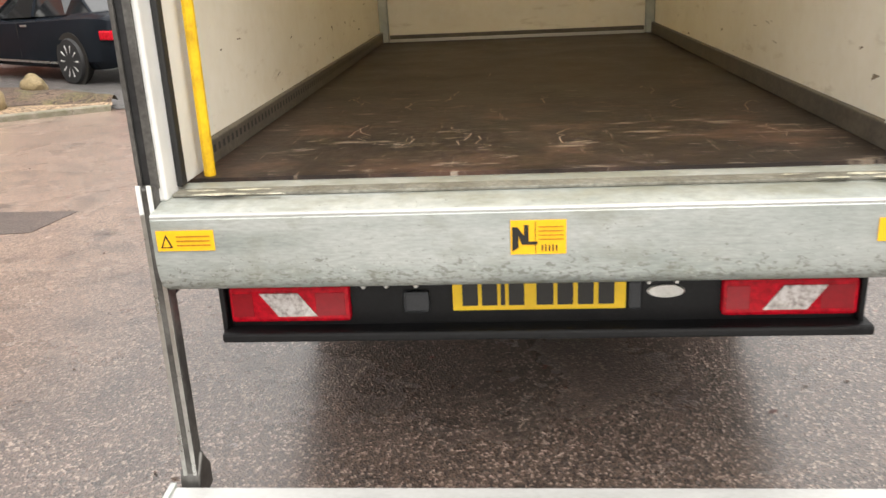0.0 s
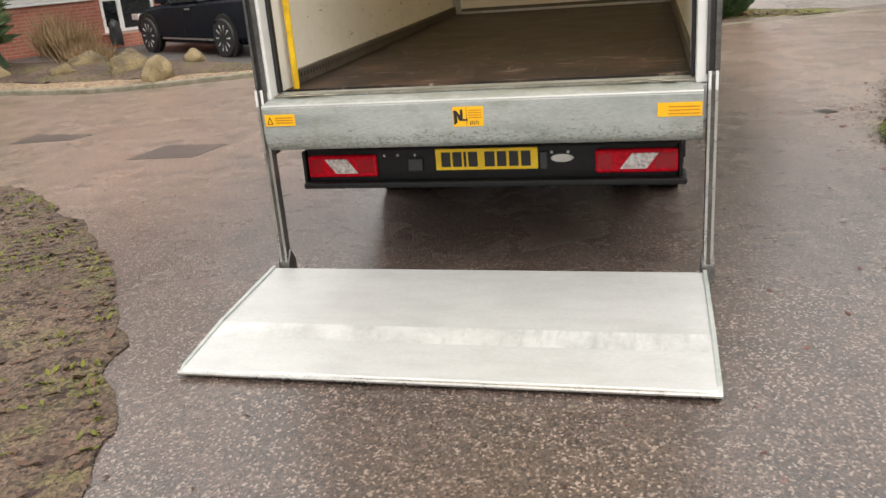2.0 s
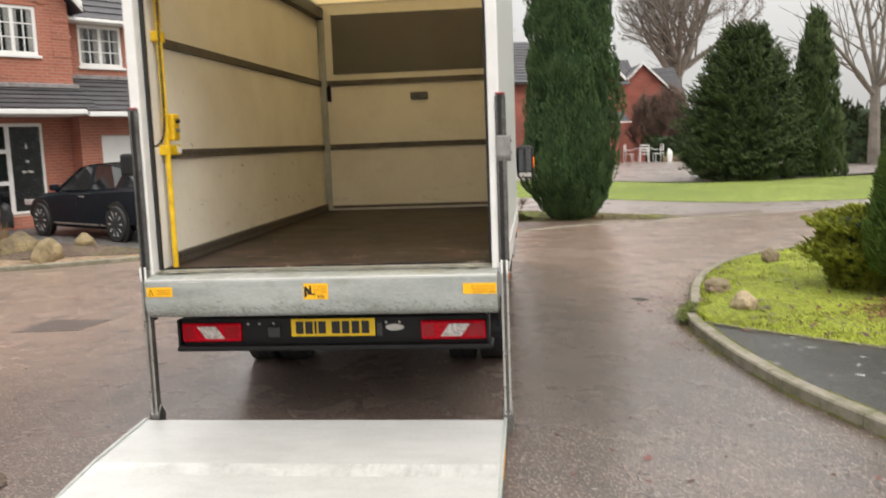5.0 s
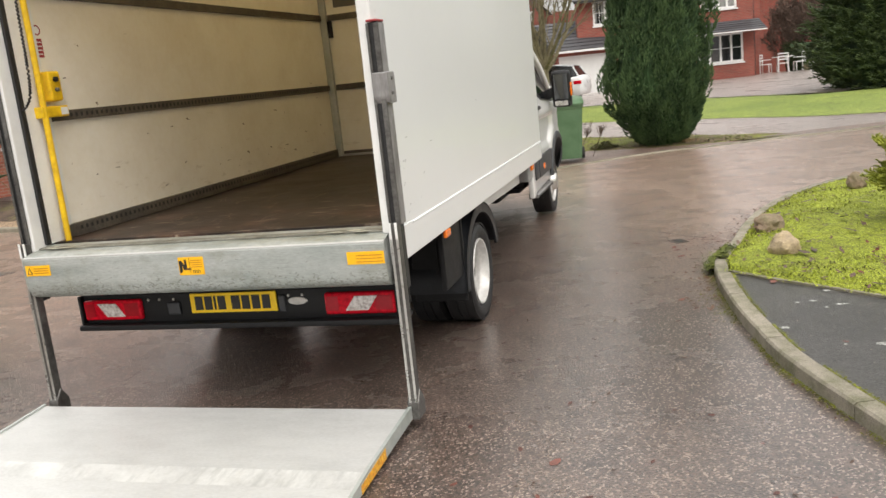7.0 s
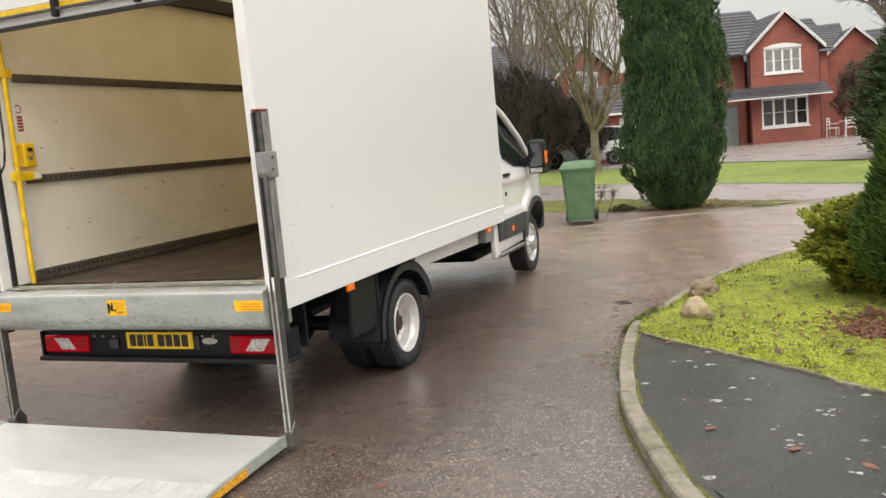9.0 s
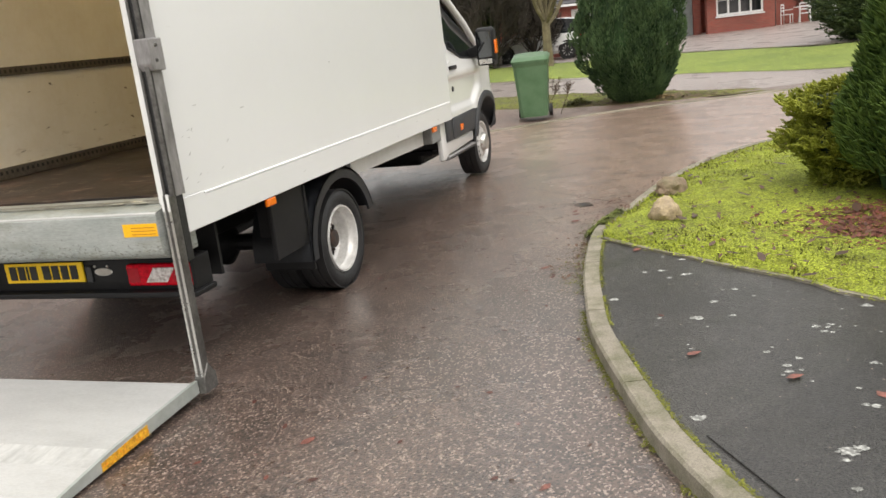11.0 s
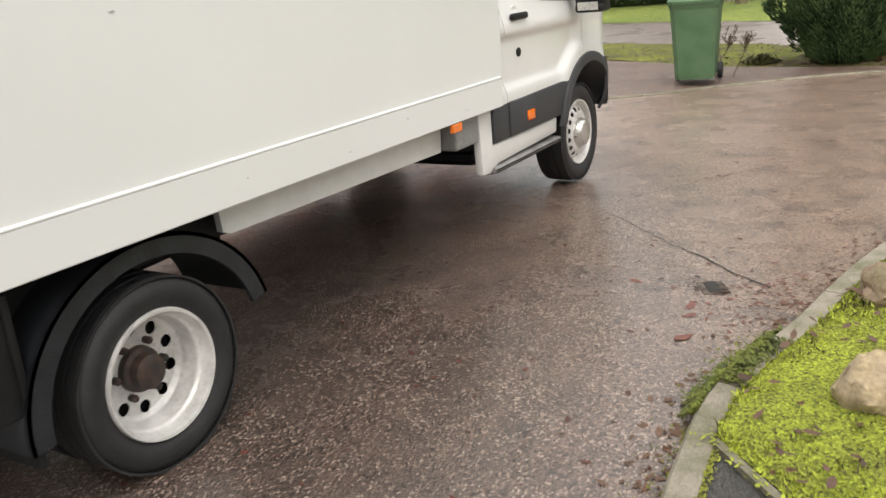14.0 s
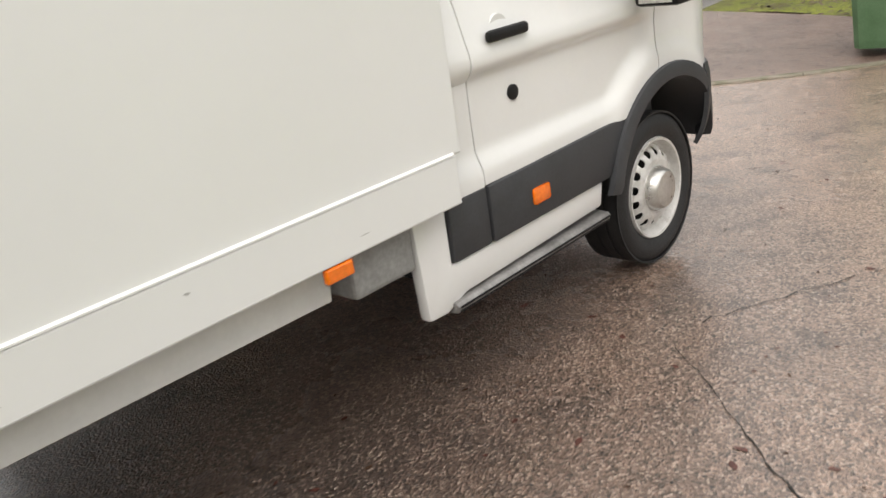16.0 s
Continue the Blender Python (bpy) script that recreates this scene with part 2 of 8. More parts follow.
M_PLY = mat("worn_phenolic_floor", (0.042, 0.029, 0.024), 0.46, var=0.3, scale=3.2, fine=26, col2=(0.02, 0.0145, 0.012), bump=0.2, spec=0.25)
M_PLYW = mat("bare_scuffed_ply", (0.42, 0.33, 0.25), 0.7, var=0.2, scale=20, col2=(0.2, 0.14, 0.1))
M_YELLOW = mat("yellow_powder_coat", (0.85, 0.55, 0.01), 0.4, var=0.08, scale=14, col2=(0.6, 0.36, 0.01))
M_YPLATE = mat("yellow_plate", (0.92, 0.6, 0.01), 0.4, var=0.04, scale=20, coat=0.1)
M_STICK = mat("orange_sticker", (0.95, 0.5, 0.01), 0.45, var=0.03, scale=30)
M_INK = mat("black_ink", (0.02, 0.018, 0.015), 0.5)
M_REDL = mat("red_lamp_lens", (0.66, 0.006, 0.022), 0.15, var=0.2, scale=40, spec=0.2)
M_CLEARL = mat("clear_lamp_lens", (0.75, 0.7, 0.68), 0.15, 0.1, var=0.3, scale=60, coat=0.8, col2=(0.45, 0.4, 0.38))
M_AMBER = mat("amber_lens", (0.95, 0.2, 0.005), 0.2, var=0.1, scale=40, coat=0.6)
M_REDP = mat("red_cap", (0.36, 0.04, 0.045), 0.45, var=0.15, scale=20)
M_REDIN = mat("deep_red_reflector", (0.4, 0.004, 0.015), 0.2, var=0.08, scale=20)
M_CABIN = mat("dark_cabin_trim", (0.03, 0.03, 0.033), 0.7)
M_BIN = mat("green_bin_plastic", (0.088, 0.165, 0.082), 0.5, var=0.08, scale=4, fine=80, col2=(0.06, 0.125, 0.056))
M_TILE = mat("slate_tile", (0.075, 0.072, 0.078), 0.6, var=0.2, scale=3, fine=40, col2=(0.045, 0.045, 0.05), rnd=0.2)
M_UPVC = mat("white_upvc", (0.78, 0.78, 0.77), 0.4, var=0.03, scale=3)
M_STONE = mat("sandstone", (0.27, 0.205, 0.11), 0.85, var=0.25, scale=4, fine=50, bump=0.5, col2=(0.16, 0.12, 0.06))
M_STONEM = mat("mossy_stone", (0.2, 0.15, 0.075), 0.9, var=0.3, scale=3.5, fine=40, bump=0.6, col2=(0.06, 0.045, 0.035))
M_BARK = mat("bark", (0.16, 0.13, 0.1), 0.9, var=0.25, scale=6, fine=40, bump=0.6)
M_BARKF = mat("far_grey_bark", (0.2, 0.175, 0.15), 0.9, var=0.2, scale=2)
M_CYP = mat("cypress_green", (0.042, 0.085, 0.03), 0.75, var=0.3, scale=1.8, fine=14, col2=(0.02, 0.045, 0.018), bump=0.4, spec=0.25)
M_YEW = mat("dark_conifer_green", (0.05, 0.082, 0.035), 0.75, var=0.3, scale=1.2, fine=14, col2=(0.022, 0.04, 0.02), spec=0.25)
M_LEAF = mat("dead_leaf", (0.12, 0.06, 0.032), 0.55, var=0.2, scale=20, rnd=0.5)
M_LEAFR = mat("wet_red_leaf", (0.17, 0.062, 0.045), 0.5, var=0.3, scale=20, rnd=0.4, col2=(0.09, 0.035, 0.026))
M_WHITE = mat("white_lichen", (0.34, 0.34, 0.32), 0.85, var=0.4, scale=60, col2=(0.1, 0.1, 0.09))
M_CAR = mat("black_car_paint", (0.013, 0.016, 0.021), 0.2, var=0.05, rvar=0.05, spec=0.05)
M_CARW = mat("white_car_paint", (0.8, 0.81, 0.81), 0.3, var=0.03, coat=0.3)
M_DGLASS = mat("dark_glass", (0.012, 0.014, 0.016), 0.06, rvar=0.03, spec=0.8)


# wear and grime: each layer shows where its stretched noise is high, more so towards one end of an axis
def worn(m, layers):
    n, l = m.node_tree.nodes, m.node_tree.links
    b = n["Principled BSDF"]
    was = b.inputs["Base Color"].links[0].from_socket
    tc, sep = n.new("ShaderNodeTexCoord"), n.new("ShaderNodeSeparateXYZ")
    l.new(tc.outputs["Object"], sep.inputs[0])
    for stretch, size, lo, soft, tone, most, axis, far, near, gain in layers:
        mp, nz, rp, mx, gate, add = n.new("ShaderNodeMapping"), n.new("ShaderNodeTexNoise"), n.new("ShaderNodeMapRange"), n.new("ShaderNodeMixRGB"), n.new("ShaderNodeMapRange"), n.new("ShaderNodeMath")
        mp.inputs["Scale"].default_value = stretch
        nz.inputs["Scale"].default_value, nz.inputs["Detail"].default_value, nz.inputs["Roughness"].default_value = size, 8, 0.68
        gate.inputs["From Min"].default_value, gate.inputs["From Max"].default_value, gate.inputs["To Max"].default_value = far, near, gain
        rp.inputs["From Min"].default_value, rp.inputs["From Max"].default_value, rp.inputs["To Max"].default_value = lo, lo + soft, most
        l.new(tc.outputs["Object"], mp.inputs[0]), l.new(mp.outputs[0], nz.inputs["Vector"])
        l.new(sep.outputs[axis], gate.inputs["Value"])
        l.new(nz.outputs["Fac"], add.inputs[0]), l.new(gate.outputs[0], add.inputs[1])
        l.new(add.outputs[0], rp.inputs["Value"])
        l.new(rp.outputs[0], mx.inputs[0]), l.new(was, mx.inputs[1])
        mx.inputs[2].default_value = (*tone, 1)
        was = mx.outputs[0]
    l.new(was, b.inputs["Base Color"])


# load floor: brown film rubbed red and bare towards the rear edge, long scratches, dark stains
worn(M_PLY, (
    ((1.2, 1.6, 1), 1.6, 0.52, 0.08, (0.022, 0.017, 0.015), 0.8, "Y", 2.0, 0.0, 0.03),
    ((0.9, 1.4, 1), 2.3, 0.6, 0.18, (0.15, 0.08, 0.055), 0.65, "Y", -0.4, -2.0, 0.12),
    ((22, 1.6, 1), 1.6, 0.66, 0.05, (0.26, 0.2, 0.15), 0.6, "Y", 2.0, -2.1, 0.03),
    ((1.6, 5.5, 1), 2.4, 0.685, 0.07, (0.34, 0.27, 0.21), 0.65, "Y", 1.2, -2.0, 0.1),
    ((3.0, 11, 1), 3.5, 0.72, 0.05, (0.46, 0.39, 0.32), 0.6, "Y", 0.6, -2.1, 0.1)))
# beam: grey green streaks, dark scrapes gathered on its lower round
worn(M_BEAM, (
    ((0.7, 1, 0.3), 2.0, 0.5, 0.2, (0.5, 0.53, 0.52), 0.5, "Z", 0.7, 0.9, 0.05),
    ((5, 5, 9), 9.0, 0.62, 0.08, (0.15, 0.15, 0.12), 0.65, "Z", 0.83, 0.73, 0.13),
    ((8, 4, 14), 5.0, 0.66, 0.05, (0.62, 0.63, 0.6), 0.5, "Z", 0.84, 0.74, 0.08),
    ((5, 5, 0.8), 2.2, 0.66, 0.08, (0.2, 0.19, 0.15), 0.5, "Z", 0.9, 0.7, 0.0),
    ((1.5, 4, 2), 3.0, 0.5, 0.25, (0.23, 0.23, 0.17), 0.75, "Z", 0.924, 0.945, 0.12)))
# platform: upright scrapes along the crease, thin smudges elsewhere
worn(M_RAMP, (
    ((14, 2.5, 1), 1.5, 0.58, 0.2, (0.36, 0.365, 0.35), 0.6, "X", -0.35, 0.4, 0.1),
    ((7, 3, 1), 3.0, 0.68, 0.06, (0.4, 0.4, 0.38), 0.5, "X", -1, 1, 0.0)))
worn(M_ALU, (
    ((3, 5, 1), 2.6, 0.66, 0.12, (0.3, 0.3, 0.29), 0.35, "X", -1, 1, 0.0),
    ((9, 2.5, 1), 2.0, 0.67, 0.05, (0.58, 0.58, 0.57), 0.5, "X", -1, 1, 0.0)))
# box side: faint grime towards the rear end of the lower rail
worn(M_BOX, (
    ((1, 3, 9), 3.0, 0.7, 0.06, (0.55, 0.55, 0.52), 0.35, "Y", -1.7, -2.2, 0.1),))
# lining: rubbed brown low down
worn(M_BOXIN, (
    ((1, 1.5, 5), 3.0, 0.64, 0.12, (0.5, 0.43, 0.33), 0.5, "Z", 1.6, 1.0, 0.08),
    ((1, 4, 14), 4.0, 0.735, 0.03, (0.3, 0.24, 0.18), 0.5, "Z", 2.2, 1.0, 0.05)))
# wheels: rust and road dirt about the hub
worn(M_RIM, (((1, 1, 1), 9.0, 0.62, 0.1, (0.3, 0.22, 0.16), 0.6, "X", -5, 5, 0.0),))


# ---- mesh helpers ----
def part(name, bm, material, parent=None, label="", smooth=False):
    me = bpy.data.meshes.new(name)
    bm.normal_update()
    if smooth:
        for f in bm.faces:
            f.smooth = True
    bm.to_mesh(me)
    bm.free()
    me.materials.append(material)
    ob = new(name, me)
    if parent is not None:
        ob.parent = parent
    if label:
        ob["label"] = label
    if smooth:
        me.set_sharp_from_angle(angle=radians(38))
    return ob


def thing(name, label, category, at=None, group="", kind=""):
    ob = new(name)
    ob.empty_display_size = 0.1
    if at is not None:
        ob.matrix_world = at
    return tagged(ob, label, category, group, kind)


def box(x0, x1, y0, y1, z0, z1, bevel=0.0, seg=2, bm=None):
    """A block, with its edges rounded."""
    own = bmesh.new()
    bmesh.ops.create_cube(own, size=1.0, matrix=Matrix.LocRotScale(((x0 + x1) / 2, (y0 + y1) / 2, (z0 + z1) / 2), None, (abs(x1 - x0), abs(y1 - y0), abs(z1 - z0))))
    if bevel:
        bmesh.ops.bevel(own, geom=own.edges[:], offset=bevel, segments=seg, affect="EDGES", profile=0.5)
    if bm is None:
        return own
    me = bpy.data.meshes.new("tmp")
    own.to_mesh(me)
    own.free()
    bm.from_mesh(me)
    bpy.data.meshes.remove(me)
    return bm


def prism(outline, a, b, axis="x", bevel=0.0, bm=None):
    """An outline drawn across an axis (y,z for x; x,z for y; x,y for z), drawn out from a to b along it."""
    own = bmesh.new()
    put = {"x": lambda u, v, w: (w, u, v), "y": lambda u, v, w: (u, w, v), "z": lambda u, v, w: (u, v, w)}[axis]
    lo = [own.verts.new(put(u, v, a)) for u, v in outline]
    hi = [own.verts.new(put(u, v, b)) for u, v in outline]
    own.faces.new(lo[::-1]), own.faces.new(hi)
    for i in range(len(lo)):
        j = (i + 1) % len(lo)
        own.faces.new((lo[i], lo[j], hi[j], hi[i]))
    bmesh.ops.recalc_face_normals(own, faces=own.faces[:])
    if bevel:
        bmesh.ops.bevel(own, geom=own.edges[:], offset=bevel, segments=2, affect="EDGES", profile=0.5)
    if bm is None:
        return own
    me = bpy.data.meshes.new("tmp")
    own.to_mesh(me)
    own.free()
    bm.from_mesh(me)
    bpy.data.meshes.remove(me)
    return bm


def lathe(profile, n=32, m=Matrix(), closed=False, bm=None):
    """A profile of (distance from the axis, place along it) turned round the x axis."""
    bm = bm or bmesh.new()
    rings = []
    for r, h in profile:
        rings.append([bm.verts.new(m @ Vector((h, r * math.cos(2 * math.pi * i / n), r * math.sin(2 * math.pi * i / n)))) for i in range(n)])
    pairs = list(zip(rings, rings[1:])) + ([(rings[-1], rings[0])] if closed else [])
    for a, b in pairs:
        for i in range(n):
            j = (i + 1) % n
            bm.faces.new((a[i], a[j], b[j], b[i]))
    if not closed:
        bm.faces.new(rings[0][::-1]), bm.faces.new(rings[-1])
    return bm


def tube(points, r, n=8, bm=None, taper=None):
    """A round bar along points; taper: its radius at the far end."""
    bm = bm or bmesh.new()
    pts = [Vector(p) for p in points]
    rings = []
    for i, p in enumerate(pts):
        d = (pts[min(i + 1, len(pts) - 1)] - pts[max(i - 1, 0)]).normalized()
        u = d.cross(Vector((0.31, 0.17, 0.93))).normalized()
        v = d.cross(u)
        k = r if taper is None else r + (taper - r) * i / max(1, len(pts) - 1)
        rings.append([bm.verts.new(p + k * (math.cos(2 * math.pi * j / n) * u + math.sin(2 * math.pi * j / n) * v)) for j in range(n)])
    for a, b in zip(rings, rings[1:]):
        for j in range(n):
            bm.faces.new((a[j], a[(j + 1) % n], b[(j + 1) % n], b[j]))
    bm.faces.new(rings[0][::-1]), bm.faces.new(rings[-1])
    return bm


def sheet(outline, z, bm=None):
    """A flat piece of ground."""
    bm = bm or bmesh.new()
    f = bm.faces.new([bm.verts.new((x, y, z)) for x, y in outline])
    if f.normal.z < 0 or sum((outline[i][0] * outline[(i + 1) % len(outline)][1] - outline[(i + 1) % len(outline)][0] * outline[i][1]) for i in range(len(outline))) < 0:
        f.normal_flip()
    return bm


def spline(points, step=0.25):
    """A smooth line through points of the plan."""
    pts = [Vector((*p, 0)) if len(p) == 2 else Vector(p) for p in points]
    ext = [2 * pts[0] - pts[1], *pts, 2 * pts[-1] - pts[-2]]
    out = []
    for i in range(1, len(ext) - 2):
        a, b, c, d = ext[i - 1:i + 3]
        k = max(1, round((c - b).length / step))
        for j in range(k):
            t = j / k
            out.append(0.5 * (2 * b + (c - a) * t + (2 * a - 5 * b + 4 * c - d) * t * t + (3 * b - a - 3 * c + d) * t ** 3))
    return out + [pts[-1]]


# ---- ground ----
def relief(bm, height, size, seed):
    for v in bm.verts:
        v.co.z += height * noise.fractal(Vector((v.co.x * size + seed, v.co.y * size, seed)), 0.8, 2.0, 4)


def loft(a, b, rows, z0, z1, rise=0.0):
    """Ground between two lines of the plan, in strips."""
    bm = bmesh.new()
    n = max(len(a), len(b))
    pick = lambda line, i: line[min(len(line) - 1, round(i * (len(line) - 1) / (n - 1)))]
    grid = [[bm.verts.new((*(pick(a, i).lerp(pick(b, i), j / rows)).xy, z0 + (z1 - z0) * j / rows + rise * math.sin(math.pi * j / rows))) for j in range(rows + 1)] for i in range(n)]
    for p, q in zip(grid, grid[1:]):
        for j in range(rows):
            f = bm.faces.new((p[j], q[j], q[j + 1], p[j + 1]))
            f.smooth = True
    bmesh.ops.recalc_face_normals(bm, faces=bm.faces[:])
    if sum(f.normal.z for f in bm.faces) < 0:
        bmesh.ops.reverse_faces(bm, faces=bm.faces[:])
    return bm


# the road dips a little where the van stands
span = lambda lo, hi, k: [lo + (hi - lo) * i / k for i in range(k + 1)]
gx, gy = [-300, -80, -30, *span(-12, 12, 60), 30, 80, 300], [-300, -80, -30, *span(-8, 16, 60), 30, 80, 300]
def fall(x, y):
    return 0.034 * (math.exp(-((x - 0.15) / 1.5) ** 2 - ((y - 8.0) / 1.0) ** 2) - math.exp(-((x - 0.6) / 1.3) ** 2 - ((y - 4.1) / 1.5) ** 2))


bm = bmesh.new()
grid = [[bm.verts.new((x, y, fall(x, y))) for y in gy] for x in gx]
for p, q in zip(grid, grid[1:]):
    for j in range(len(gy) - 1):
        bm.faces.new((p[j], q[j], q[j + 1], p[j + 1]))
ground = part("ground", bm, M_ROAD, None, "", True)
tagged(ground, "wet reddish brown asphalt road with scattered leaves", "road", kind="structure")

# kerb of the island, from its back along the road and round its corner
KERB = [(9.0, -2.4), (6.4, -1.2), (4.6, 0.2), (3.72, 1.15), (3.345, 1.73), (3.12, 2.28), (2.9, 2.92), (2.8, 3.4), (2.73, 3.8), (2.68, 4.2), (2.645, 4.6), (2.635, 4.95), (2.685, 5.25), (2.795, 5.68), (2.855, 6.02), (2.955, 6.5), (3.13, 7.1), (3.37, 7.68), (3.66, 8.22), (4.05, 8.7), (4.6, 9.2), (5.5, 9.75), (7.4, 10.6), (11.0, 11.9), (18.0, 14.0)]
line = spline(KERB, 0.12)


def offset(path, d):
    out = []
    for i, p in enumerate(path):
        t = (path[min(i + 1, len(path) - 1)] - path[max(i - 1, 0)]).normalized()
        out.append(p + d * Vector((t.y, -t.x, 0)))
    return out


back = offset(line, 0.095)
corner = min(range(len(line)), key=lambda i: (line[i] - Vector((2.64, 4.75, 0))).length)
EDGE = [(2.74, 4.68), (3.0, 4.42), (3.3, 4.17), (3.5, 3.99), (3.7, 3.83), (3.97, 3.6), (4.2, 3.35), (5.2, 2.75), (7.5, 1.8), (12.0, 0.0)]
edge = spline(EDGE, 0.12)
pavement = part("pavement", loft(back[:corner + 1][::-1], edge, 10, 0.07, 0.075), M_PAVE)
tagged(pavement, "dark grey asphalt pavement with pale lichen spots", "pavement", kind="structure")
bm = loft(back[corner:], edge, 40, 0.075, 0.085, 0.05)
relief(bm, 0.018, 2.2, 3.0)
lawn = part("lawn", bm, M_MOSS)
tagged(lawn, "bright green mossy lawn strewn with dead leaves", "lawn", kind="structure")

# far side: verge with the cypress, second road, lawn before the houses
FARK = [(-2.6, 10.9), (-1.0, 11.25), (0.2, 11.9), (1.0, 12.6), (2.0, 13.35), (2.9, 13.72), (3.85, 14.12), (4.95, 14.52), (5.9, 14.9)]
far = spline(FARK, 0.2)
VB = [(-2.6, 18.5), (-1.5, 18.1), (0.3, 17.4), (1.8, 16.5), (3.0, 15.7), (4.0, 15.0), (4.45, 14.55)]
VF = [(-2.6, 15.75), (-1.3, 15.2), (-0.4, 14.75), (0.3, 14.3), (1.2, 14.0), (2.2, 13.85), (3.2, 13.98), (4.4, 14.5)]
verge_back = spline(VB, 0.2)
footway = part("footway", loft(offset(far, -0.09), spline(VF[:-1] + [(4.4, 14.75), (5.9, 15.3)], 0.2), 6, 0.016, 0.045), M_FOOT)
tagged(footway, "brown damp footway strip before the verge", "pavement", kind="structure")
bm = loft(spline(VF, 0.2), verge_back, 14, 0.045, 0.012, 0.05)
relief(bm, 0.02, 1.4, 8.0)
for v in bm.verts:
    k = min(1.0, max(0.0, (4.3 - v.co.x) / 1.5))
    v.co.z = k * v.co.z + (1 - k) * 0.024
verge = part("verge", bm, M_VERGE)
tagged(verge, "patchy green grass verge under the cypress", "verge", kind="structure")
RB = [(-40, 30), (-12, 25.5), (-3.0, 23.7), (2.87, 20.0), (5.4, 18.0), (8.5, 17.6), (14, 18.6), (40, 22)]
road_back = spline(RB, 0.4)
bm = loft(spline([(-40, 22), (-14, 19.8), (-6, 18.8), (-1.5, 17.3), (1.8, 15.2), (5.2, 14.7), (8.0, 15.8), (14, 17.0), (40, 21)], 0.4), road_back, 3, 0.004, 0.004)
far_road = part("far_road", bm, M_ROAD2)
tagged(far_road, "pale damp grey asphalt side road", "road", kind="structure")
LB = [(-60, 40), (-12, 33.0), (2.6, 27.1), (6.0, 23.9), (12, 25.2), (40, 31)]
lawn_back = spline(LB, 0.5)
bm = loft(road_back, lawn_back, 8, 0.012, 0.14, 0.06)
far_lawn = part("far_lawn", bm, M_LAWN)
tagged(far_lawn, "bright green mown front lawn", "lawn", kind="structure")

# near left verge, muddy and mossy
NV = [(-12, 3.5), (-6.5, 4.3), (-4.28, 4.14), (-3.1, 3.38), (-2.25, 2.58), (-1.6, 1.7), (-1.2, 1.0), (-0.87, 0.45), (-0.82, -0.3), (-1.3, -1.5), (-2.2, -3.0)]
near = spline(NV, 0.1)
bm = loft(near, spline([(-12, 2.5), (-9, -1), (-6, -3)], 0.2), 40, 0.0, 0.1, 0.06)
relief(bm, 0.03, 3.0, 5.0)
for v in bm.verts:
    q = Vector((v.co.x, v.co.y, 0))
    v.co.x += 0.09 * noise.noise(q * 3.1) + 0.06 * noise.noise(q * 9.0)
    v.co.y += 0.07 * noise.noise(q * 3.7 + Vector((5, 0, 0)))
    v.co.z = max(v.co.z, 0.005 + 0.3 * abs(v.co.z))
mud = part("near_verge", bm, M_MUD)
tagged(mud, "muddy verge with moss and brown leaves", "verge", kind="structure")

# front garden of the left house: gravel bed behind a low kerb, and the drive
GK = [(-16, 9.3), (-9.5, 9.25), (-7.5, 9.0), (-6.6, 8.97), (-5.9, 9.2), (-4.65, 9.87)]
bed = loft(spline(GK, 0.2), spline([(-17, 10.3), (-9.8, 10.1), (-7.7, 9.75), (-6.7, 9.75), (-5.6, 10.1), (-4.66, 10.0)], 0.2), 6, 0.03, 0.07, 0.02)
relief(bed, 0.02, 2.0, 1.0)
soil = loft(spline([(-17, 10.25), (-9.8, 10.05), (-7.7, 9.7), (-6.7, 9.7), (-5.6, 10.05), (-4.7, 10.0)], 0.2), spline([(-18, 14), (-10.5, 12.6), (-7.5, 11.9), (-5.7, 11.0), (-4.7, 10.2)], 0.2), 10, 0.07, 0.09, 0.09)
relief(soil, 0.04, 2.0, 4.0)
soil = part("soil_bed", soil, M_MUD)
tagged(soil, "dark planted soil bed strewn with leaves", "garden", kind="structure")
gravel = part("gravel_bed", bed, M_GRAVEL)
tagged(gravel, "strip of tan gravel along the garden kerb", "garden", kind="structure")
drive = part("driveway", sheet([(-4.6, 9.9), (-2.0, 10.9), (-2.0, 17.8), (-6.5, 24.0), (-20, 20), (-18, 13.5), (-10.5, 12.7), (-7.5, 11.95), (-5.7, 11.05)], 0.012), M_DRIVE)
tagged(drive, "dark damp tarmac driveway in front of the house", "driveway", kind="structure")


# ---- the box van ----
M_WLINE = mat("glossy_white_trim", (0.86, 0.86, 0.85), 0.2, var=0.02, scale=4)
XL, XR, XC = -0.922, 1.163, 0.122
Y0, Y1 = 2.32, 6.52
van = thing("box_van", "white box van with open roller door and lowered tail lift", "van", pose(XC, 4.5, 0))

SHIFT = Matrix()


def vp(name, bm, material, label="", smooth=False, parent=None):
    """A part of the van, given in world places; SHIFT moves the group being built."""
    bm.transform(Matrix.Translation((-XC, -4.5, 0)) @ SHIFT)
    return part(name, bm, material, van if parent is None else parent, label, smooth)


